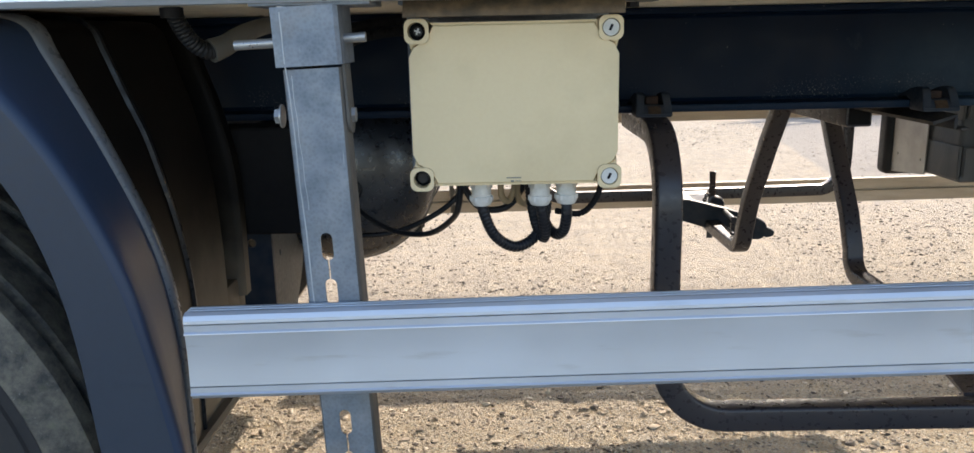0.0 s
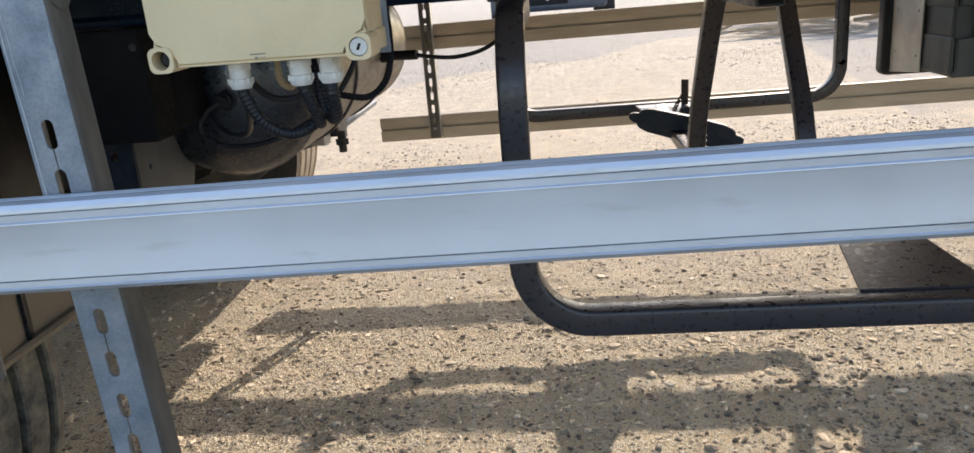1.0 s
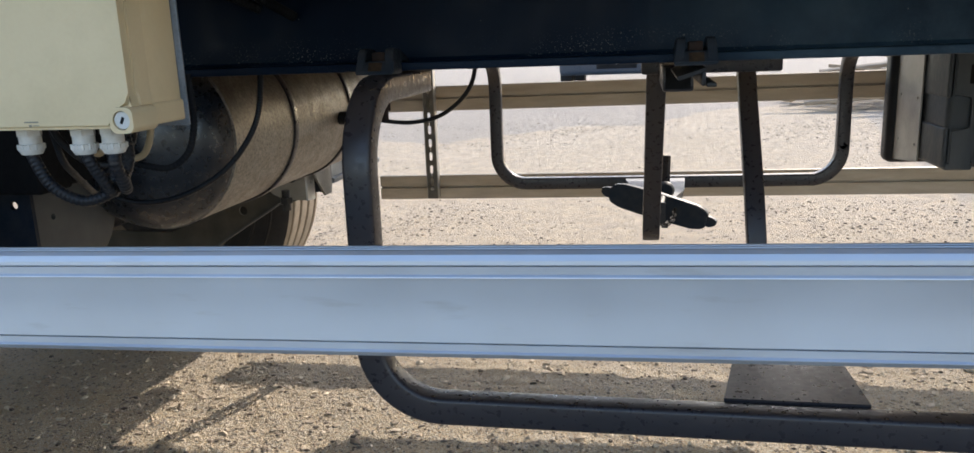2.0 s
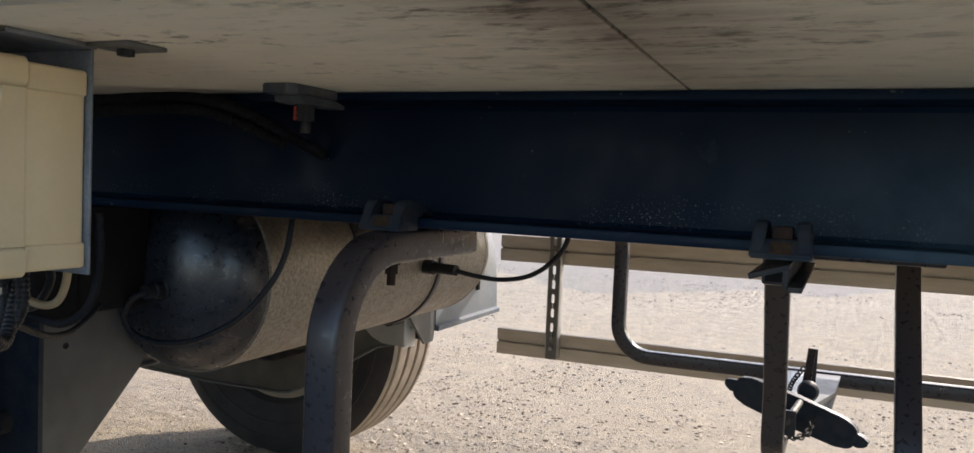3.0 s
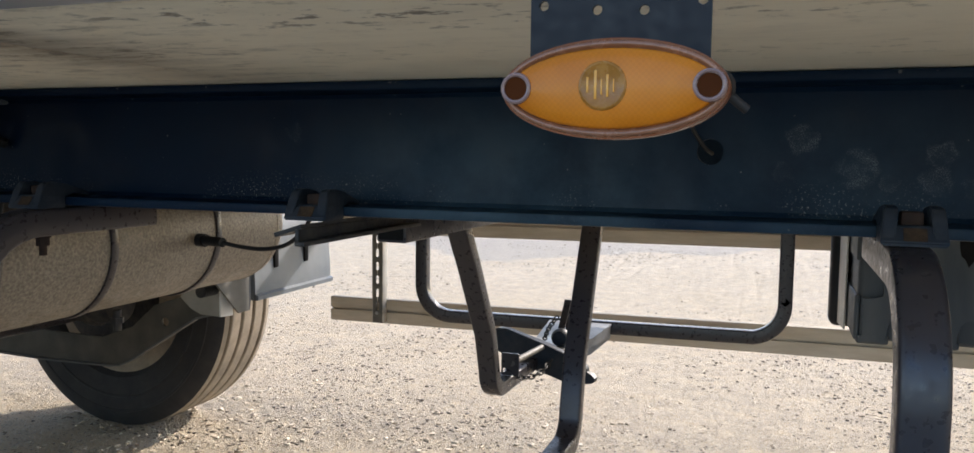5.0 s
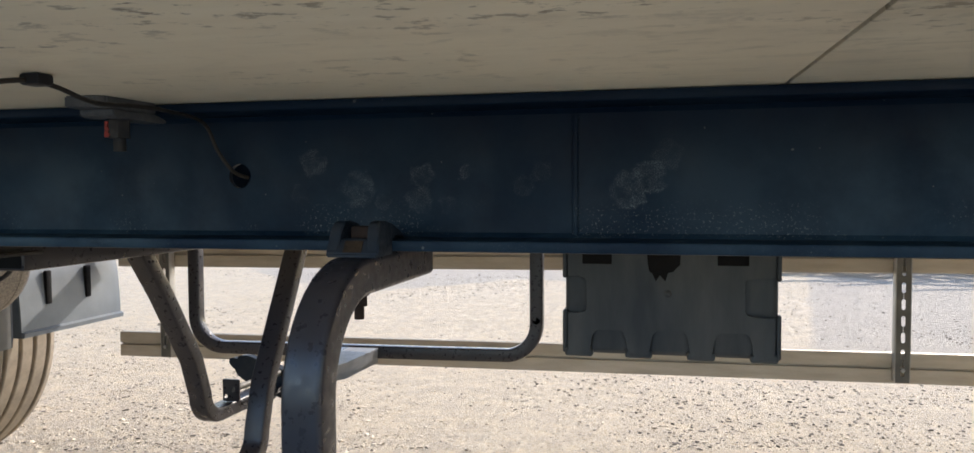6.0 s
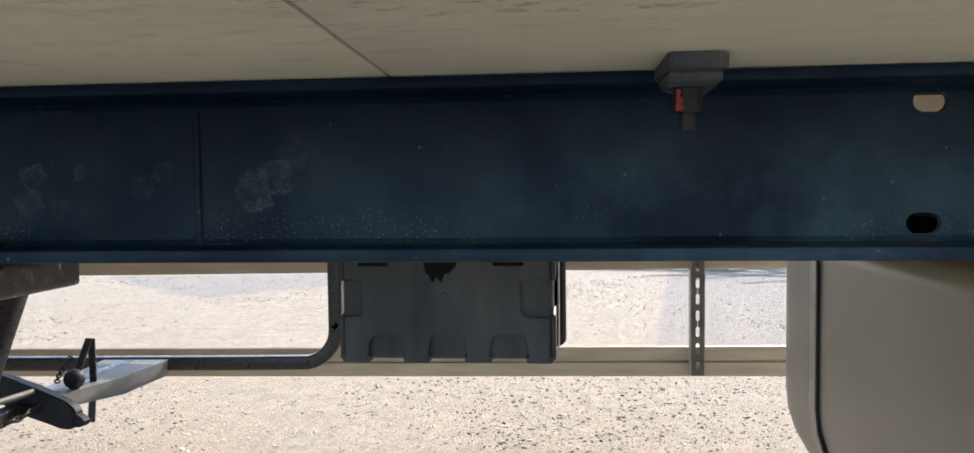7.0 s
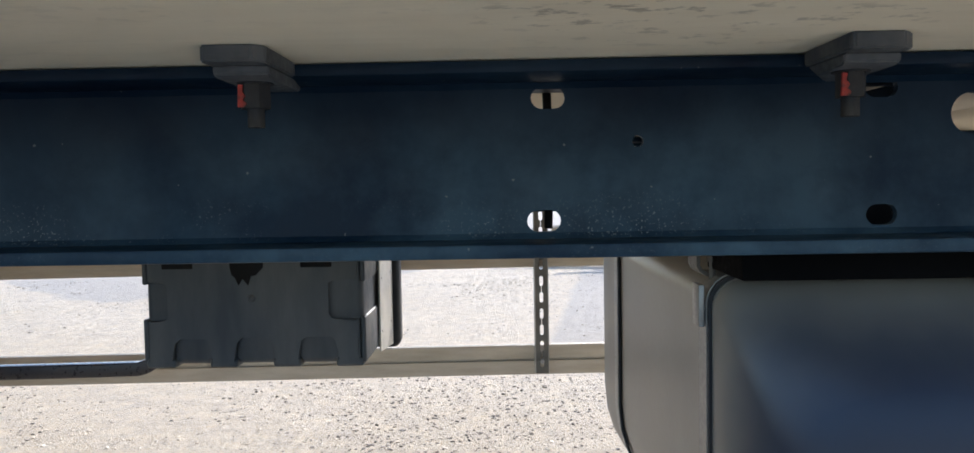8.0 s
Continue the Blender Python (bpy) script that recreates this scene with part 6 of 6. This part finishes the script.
# raised field with three foot pockets and side pockets
loop = [(BX0 + 0.014, BZ0 + 0.010), (BX0 + 0.072, BZ0 + 0.010), (BX0 + 0.074, BZ0 + 0.062), (BX0 + 0.088, BZ0 + 0.074), (BX0 + 0.150, BZ0 + 0.074), (BX0 + 0.162, BZ0 + 0.064), (BX0 + 0.164, BZ0 + 0.010),
        (BX0 + 0.220, BZ0 + 0.010), (BX0 + 0.222, BZ0 + 0.062), (BX0 + 0.236, BZ0 + 0.076), (BX0 + 0.300, BZ0 + 0.076), (BX0 + 0.314, BZ0 + 0.064), (BX0 + 0.316, BZ0 + 0.010),
        (BX0 + 0.372, BZ0 + 0.010), (BX0 + 0.374, BZ0 + 0.064), (BX0 + 0.388, BZ0 + 0.076), (BX0 + 0.452, BZ0 + 0.076), (BX0 + 0.464, BZ0 + 0.064), (BX0 + 0.466, BZ0 + 0.010),
        (BX1 - 0.014, BZ0 + 0.010), (BX1 - 0.014, BZ0 + 0.112), (BX1 - 0.080, BZ0 + 0.112), (BX1 - 0.090, BZ0 + 0.124), (BX1 - 0.090, BZ0 + 0.200), (BX1 - 0.080, BZ0 + 0.208), (BX1 - 0.014, BZ0 + 0.208), (BX1 - 0.014, BZ1 - 0.01),
        (BX0 + 0.014, BZ1 - 0.01), (BX0 + 0.014, BZ0 + 0.206), (BX0 + 0.058, BZ0 + 0.206), (BX0 + 0.066, BZ0 + 0.196), (BX0 + 0.066, BZ0 + 0.120), (BX0 + 0.058, BZ0 + 0.112), (BX0 + 0.014, BZ0 + 0.112)]
bm = prism(bmesh.new(), loop, "y", BY0 - 0.002, BY0 + 0.013)
bmesh.ops.bevel(bm, geom=[e for e in bm.edges if all(v.co.y < BY0 for v in e.verts)], offset=0.004, segments=2, affect="EDGES")
part("raised_field", bm, TOOLBOX, tb)
for x0, x1 in ((0.006, 0.078), (0.158, 0.226), (0.310, 0.378), (0.460, 0.526)):
    part("foot_rib", boxed((BX0 + x0, BY0 - 0.001, BZ0), (BX0 + x1, BY0 + 0.35, BZ0 + 0.022), 0.007, 3), TOOLBOX, tb)
for z0, z1 in ((0.008, 0.118), (0.200, 0.34)):
    for x0 in (BX0, BX1 - 0.012):
        part("side_rib", boxed((x0, BY0 + 0.004, BZ0 + z0), (x0 + 0.012, BY1 - 0.02, BZ0 + z1), 0.005, 3), TOOLBOX, tb)
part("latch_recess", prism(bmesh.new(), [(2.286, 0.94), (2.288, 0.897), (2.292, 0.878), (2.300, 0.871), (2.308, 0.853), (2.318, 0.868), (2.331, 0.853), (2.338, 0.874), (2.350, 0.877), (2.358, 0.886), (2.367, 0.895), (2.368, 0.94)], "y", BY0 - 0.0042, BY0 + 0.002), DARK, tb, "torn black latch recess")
# raised black patches paint the shade of the upper pockets
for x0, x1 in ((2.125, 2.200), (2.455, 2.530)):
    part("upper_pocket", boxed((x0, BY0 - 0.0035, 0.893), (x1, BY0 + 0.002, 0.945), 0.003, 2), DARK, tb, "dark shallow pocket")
part("rivet", lathe(bmesh.new(), [(0.0, BY0 - 0.008), (0.006, BY0 - 0.006), (0.009, BY0 - 0.002), (0.009, BY0 + 0.004)], (2.338, 0, 0.822), "y", 16), TOOLBOX, tb)
part("lid", boxed((BX0 - 0.030, 3.135, 0.612), (BX1 + 0.026, 3.215, 1.02), 0.024, 5), BLACK_PLASTIC, tb, "rounded black lid")
for x0 in (BX0 - 0.008, BX1 + 0.003):
    holes = [arc(2.93, 0.70, 0.005, 0, 330, 11), arc(3.09, 0.70, 0.005, 0, 330, 11), arc(2.93, 0.84, 0.005, 0, 330, 11), arc(3.09, 0.84, 0.005, 0, 330, 11)]
    part("mount_plate", holed(bmesh.new(), [(2.90, 0.652), (3.13, 0.628), (3.13, 1.02), (2.90, 1.02)], holes, "x", x0, x0 + 0.004), SHEET, tb, "zinc mounting plate")

# ---- cross-lying tank ----
ft = thing("water_tank", (3.5, 2.33, 0.38), "grey moulded plastic tank held by two steel straps", "tank")
TX0, TX1, TZ0, TZ1 = 3.202, 3.81, 0.30, 0.955


def tank_loop(d, grow=0.0):
    """The tank's section, tighter rounded above than below, set in by d."""
    x0, x1, z0, z1 = TX0 + d, TX1 - d, TZ0 + d, TZ1 - d
    rt, rb = min(0.040 + max(d, 0) * 1.2, 0.10) + grow, max(0.27 - d * 0.5, 0.05) + grow
    return arc(x1 - rt, z1 - rt, rt, 0, 90, 8) + arc(x0 + rt, z1 - rt, rt, 90, 180, 8) + arc(x0 + rb, z0 + rb, rb, 180, 270, 8) + arc(x1 - rb, z0 + rb, rb, 270, 360, 8)


END_RINGS = ((1.722, 0.30), (1.7222, 0.24), (1.723, 0.19), (1.726, 0.150), (1.732, 0.118), (1.741, 0.092), (1.754, 0.069), (1.771, 0.048), (1.792, 0.029), (1.817, 0.013), (1.842, 0.003), (1.858, 0.0005))
bm = bmesh.new()
rings = []
for y, d in ((1.859, 0.0), (1.88, 0.0), (2.20, 0.001), (2.60, 0.001), (2.68, 0.0), (2.74, -0.003), (2.80, -0.010), (2.86, -0.014), (2.90, -0.010), (2.93, 0.004), (2.95, 0.05), (2.96, 0.14), (2.961, 0.26)):
    rings.append([bm.verts.new((a, y, c)) for a, c in tank_loop(d)])
for r0, r1 in zip(rings, rings[1:]):
    n = len(r0)
    for i in range(n):
        bm.faces.new((r0[i], r0[(i + 1) % n], r1[(i + 1) % n], r1[i]))
bm.faces.new(rings[0])
bm.faces.new(rings[-1])
part("shell", bm, FUEL, ft, angle=1.0)
def end_piece(rings_at):
    bm = bmesh.new()
    # the top slopes back further than the sides
    caps = [[bm.verts.new((a, y, c - 0.9 * d * min(max((c - 0.62) / 0.25, 0.0), 1.0))) for a, c in tank_loop(d)] for y, d in rings_at]
    for r0, r1 in zip(caps, caps[1:]):
        n = len(r0)
        for i in range(n):
            bm.faces.new((r0[i], r0[(i + 1) % n], r1[(i + 1) % n], r1[i]))
    bm.faces.new(caps[0])
    bm.faces.new(caps[-1])
    return bm


part("end_panel", end_piece(END_RINGS), END_SHADE, ft, "moulded end, shade painted navy, lit rim painted grey", 1.2)
for y0, y1, g in ((1.868, 1.908, 0.0), (2.665, 2.712, 0.003)):
    bm = bmesh.new()
    inn = tank_loop(-0.0005 - g)
    holed(bm, tank_loop(-0.006 - g), [inn], "y", y0, y1)
    part("strap", bm, STRAP, ft, "flat steel strap")
    for q in (y0 - 0.007, y1 + 0.0005):
        bm = bmesh.new()
        holed(bm, tank_loop(-0.0045 - g), [inn], "y", q, q + 0.0065)
        part("strap_rubber", bm, BLACK_PLASTIC, ft, "black rubber strip")
part("strap_tab", boxed((3.187, 1.870, 0.890), (3.1945, 1.906, 0.945), 0.001), STRAP, ft)
tc = thing("tank_cradle", (3.5, 1.88, 0.98), "black folded steel cradle bracket beside the tank", "bracket")
# black bars added to fill the gap above the tank with its shade
part("gap_bar", boxed((3.17, 2.63, 0.9665), (3.86, 2.75, 1.0125), 0.003), GAP_SHADE, tc, "added black bar for the shade above the tank")
part("gap_bar", boxed((3.2105, 1.760, 0.9625), (3.86, 1.92, 1.0125), 0.003), GAP_SHADE, tc, "added black bar for the shade above the tank")
bm = prism(bmesh.new(), [(3.193, 1.0165), (3.193, 0.966), (3.197, 0.958), (3.206, 0.952), (3.226, 0.9515), (3.226, 0.9555), (3.208, 0.9565), (3.201, 0.961), (3.1975, 0.968), (3.1975, 1.0165)], "y", 1.905, 1.955)
part("cradle_bracket", bm, HANGER, tc, "bent steel lip of the cradle")
bm = bmesh.new()
rod(bm, (3.212, 1.898, 0.935), (3.212, 1.898, 1.005), 0.0045)
hexnut(bm, (3.212, 1.898, 0.989), 0.008, 0.008)
hexnut(bm, (3.212, 1.898, 0.976), 0.008, 0.007)
part("cradle_bolt", bm, HANGER, tc)

# ---- amber side marker lamp ----
mk = thing("marker_lamp", (1.82, 0.985, 1.127), "oval amber side marker lamp on a dark perforated bracket", "marker lamp")
MX, MZ, RX, RZ = 1.8142, 1.1246, 0.0522, 0.0228


def ellipse(d, n=47):
    return arc(MX, MZ, RX - d, 0, 360 * n / (n + 1), n, RZ - d)


part("base", holed(bmesh.new(), ellipse(-0.0002), [ellipse(0.004)], "y", 0.9795, 0.9905), worn("brown_lamp_rim", (0.13, 0.035, 0.006), (0.22, 0.06, 0.010), 0.4, spec=0.3), mk, "orange-brown lamp rim")
def lamp_rings(steps, close):
    bm = bmesh.new()
    rings = [[bm.verts.new((a, y, c)) for a, c in ellipse(d)] for d, y in steps]
    for r0, r1 in zip(rings, rings[1:]):
        for i in range(48):
            bm.faces.new((r0[i], r0[(i + 1) % 48], r1[(i + 1) % 48], r1[i]))
    if close:
        bm.faces.new(rings[-1])
    return bm


part("bezel", lamp_rings(((0.0010, 0.985), (0.0006, 0.9800), (0.0014, 0.9772), (0.0026, 0.9766), (0.0034, 0.9772), (0.0040, 0.9785), (0.0048, 0.9788)), False), worn("smoky_amber_bezel", (0.20, 0.085, 0.045), (0.30, 0.135, 0.070), 0.22, 0, 40, 150, bumpy=0.02, spec=0.6), mk, "smoky brown translucent bezel", 1.2)
lens = part("lens", lamp_rings(((0.0044, 0.9795), (0.0047, 0.9768), (0.0056, 0.9757), (0.010, 0.9748), (0.017, 0.9742)), True), LENS, mk, "amber ribbed lens", 1.2)
for sx in (-1, 1):
    at_x = MX + sx * 0.0440
    bm = bmesh.new()
    lathe(bm, [(0.0055, 0.9775), (0.0053, 0.9740), (0.0, 0.9742)], (at_x, 0, MZ + 0.0005), "y", 20)
    part("screw_hole", bm, worn("brown_screw_hole", (0.045, 0.013, 0.004), (0.085, 0.026, 0.008), 0.9, spec=0.05), lens, "dark screw hole")
    bm = bmesh.new()
    lathe(bm, [(0.0054, 0.9745), (0.0056, 0.9733), (0.0064, 0.9729), (0.0072, 0.9735), (0.0075, 0.9765)], (at_x, 0, MZ + 0.0005), "y", 24)
    part("screw_boss", bm, worn("lilac_boss", (0.20, 0.12, 0.10), (0.26, 0.17, 0.15), 0.25, spec=0.6), lens, "smoky ring round the screw hole")
bm = bmesh.new()
lathe(bm, [(0.0112, 0.9745), (0.0108, 0.9737), (0.0100, 0.9733), (0.0092, 0.9738), (0.0, 0.9738)], (MX - 0.003, 0, MZ + 0.001), "y", 28)
part("bulb_eye", bm, worn("amber_eye", (0.26, 0.105, 0.012), (0.38, 0.17, 0.03), 0.25, 0, 90, 300, spec=0.4), lens, "round bulb eye")
# glints of the bulb laid on as bright amber bars
for dx, z0, z1, w in ((-0.0088, -0.003, 0.004, 0.0011), (-0.0052, -0.006, 0.007, 0.0013), (-0.0022, -0.004, 0.003, 0.0008), (0.0004, -0.005, 0.005, 0.0011), (0.0034, -0.003, 0.003, 0.0007)):
    part("bulb", boxed((MX - 0.0015 + dx, 0.9732, MZ + 0.001 + z0), (MX - 0.0015 + dx + w, 0.9737, MZ + 0.001 + z1), 0.0002), worn("bright_amber", (0.62, 0.27, 0.03), (0.72, 0.34, 0.05), 0.2), lens, "glinting stripe of the bulb")
bh = [arc(1.7785, 1.1655, 0.0024, 0, 330, 11), arc(1.8045, 1.1625, 0.0024, 0, 330, 11), arc(1.8265, 1.1615, 0.0024, 0, 330, 11), arc(1.8528, 1.1650, 0.0024, 0, 330, 11), rounded(1.805, 1.1715, 1.8275, 1.1757, 0.001, 3)]
part("bracket_plate", holed(bmesh.new(), [(1.772, 1.118), (1.8568, 1.118), (1.8568, 1.1855), (1.772, 1.1855)], bh, "y", 0.991, 0.9935), BLACK_PLASTIC, mk, "dark perforated bracket")
for x0, x1 in ((1.764, 1.803), (1.831, 1.860)):
    part("bracket_foot", boxed((x0, 0.980, 1.1830), (x1, 1.006, 1.1880), 0.0012), BLACK_PLASTIC, mk)
hose_thing("lamp_cable", "thin grey cable from marker lamp to beam hole", [
    [(1.852, 0.997, 1.132), (1.8625, 1.005, 1.1318), (1.8645, 1.020, 1.1270), (1.8600, 1.040, 1.1245), (1.8500, 1.068, 1.1290), (1.8360, 1.105, 1.1370), (1.8195, 1.160, 1.1525), (1.8045, 1.220, 1.1710), (1.7975, 1.262, 1.1800), (1.8000, 1.283, 1.1815), (1.8040, 1.305, 1.1785), (1.7985, 1.36, 1.1705), (1.7960, 1.42, 1.1735), (1.7930, 1.48, 1.1740), (1.7830, 1.57, 1.1680), (1.7890, 1.592, 1.1340), (1.8040, 1.603, 1.1080), (1.812, 1.625, 1.1000)],
    [(1.862, 1.026, 1.1262), (1.867, 1.028, 1.1215), (1.872, 1.030, 1.1175)],
], 0.0024, CABLE, False)
hose_thing("air_cable", "black cable upright behind the beam slots", [[(2.985, 1.72, 1.18), (2.987, 1.72, 1.10), (2.985, 1.72, 1.03)]], 0.005, BLACK_PLASTIC, False)
cc = thing("cable_clip", (1.801, 1.282, 1.186), "black cable clip screwed under the deck", "cable clip")
part("clip", boxed((1.791, 1.272, 1.1775), (1.812, 1.292, 1.1882), 0.003), BLACK_PLASTIC, cc)

# ---- far yard: parked van and a heap of timber ----
van = thing("van", (0.8, 16.5, 0.0), "dark blue van parked in the yard, front towards the trailer", "van")
VX0, VX1, VY = -0.25, 1.85, 15.4
bm = prism(bmesh.new(), [(VY + 0.02, 0.75), (VY + 0.10, 1.05), (VY + 0.9, 1.22), (VY + 1.6, 2.0), (VY + 1.9, 2.2), (VY + 5.2, 2.25), (VY + 5.3, 0.45), (VY + 0.25, 0.45)], "x", VX0 + 0.02, VX1 - 0.02)
bmesh.ops.bevel(bm, geom=list(bm.edges), offset=0.08, segments=3, affect="EDGES")
part("body", bm, BLUE_PAINT, van)
part("bumper", boxed((VX0, VY - 0.10, 0.36), (VX1, VY + 0.35, 0.78), 0.08, 4), BLUE_PAINT, van, "deep blue bumper")
gr = part("grille", boxed((0.42, VY - 0.105, 0.46), (1.16, VY - 0.06, 0.66), 0.02, 3), BLACK_PLASTIC, van, "black mesh grille")
for k in range(6):
    part("grille_bar", boxed((0.45, VY - 0.112, 0.48 + k * 0.03), (1.13, VY - 0.104, 0.488 + k * 0.03), 0.001), DARK, gr)
part("badge", turned(lathe(bmesh.new(), [(0.0, -0.01), (0.06, -0.008), (0.06, 0.0)], (0, 0, 0), "y", 20), pose(0.79, VY - 0.112, 0.60)), ZINC, van)
pt = part("number_plate", boxed((0.50, VY - 0.118, 0.69), (1.02, VY - 0.106, 0.80), 0.004), PLATE_WHITE, van, "white number plate")
part("plate_band", boxed((0.50, VY - 0.1195, 0.692), (0.54, VY - 0.1182, 0.798), 0), PLATE_BLUE, pt)
part("plate_band", boxed((0.98, VY - 0.1195, 0.692), (1.02, VY - 0.1182, 0.798), 0), PLATE_BLUE, pt)
for k in range(3):
    part("plate_bar", boxed((0.57 + 0.135 * k, VY - 0.1195, 0.715), (0.67 + 0.135 * k, VY - 0.1182, 0.775), 0), DARK, pt)
for x0 in (VX0 + 0.03, VX1 - 0.43):
    part("headlight", boxed((x0, VY - 0.08, 0.66), (x0 + 0.40, VY + 0.20, 0.98), 0.06, 4), LAMP_CLEAR, van, "clear headlight")
part("windscreen", turned(boxed((VX0 + 0.18, -0.01, -0.45), (VX1 - 0.18, 0.01, 0.45), 0.01), pose(0, VY + 1.20, 1.62, -42, 0, 0)), GLASS_DARK, van)
for wx in (VX0 + 0.08, VX1 + 0.06):
    for wy in (VY + 0.85, VY + 4.1):
        w = part("wheel", lathe(bmesh.new(), [(0.2, wx - 0.11), (0.30, wx - 0.12), (0.345, wx - 0.10), (0.355, wx - 0.06), (0.355, wx + 0.06), (0.345, wx + 0.10), (0.30, wx + 0.12), (0.2, wx + 0.11)], (0, wy, 0.355), "x", 36), RUBBER, van, "van tyre")
        part("rim", lathe(bmesh.new(), [(0.0, wx - 0.10), (0.19, wx - 0.09), (0.205, wx - 0.11), (0.205, wx + 0.11), (0.19, wx + 0.09), (0.0, wx + 0.10)], (0, wy, 0.355), "x", 24), SHEET, w)
rr = random.Random(5)
for k in range(64):
    t = rr.random()
    cx, cy = 3.7 + 3.2 * rr.random() ** 0.8, rr.uniform(11.2, 14.0)
    ln, wd, th = rr.uniform(0.7, 2.2), rr.uniform(0.05, 0.14), rr.uniform(0.02, 0.05)
    rise = max(0.0, 1 - abs(cx - 5.6) / 2.2)
    z = 0.04 + 0.75 * rise * rr.random()
    tilt = rr.uniform(-12, 12) if rr.random() < 0.6 else rr.uniform(-60, 60) * rise
    pl = thing("plank", (cx, cy, z), "weathered loose timber plank in a heap", "plank", "timber heap")
    bm = turned(boxed((-ln / 2, -wd / 2, -th / 2), (ln / 2, wd / 2, th / 2), 0.004), pose(cx, cy, z + 0.05 + abs(math.sin(radians(tilt))) * ln * 0.4, rr.uniform(-20, 20), tilt, rr.uniform(-60, 60)))
    part("board", bm, TIMBER, pl)
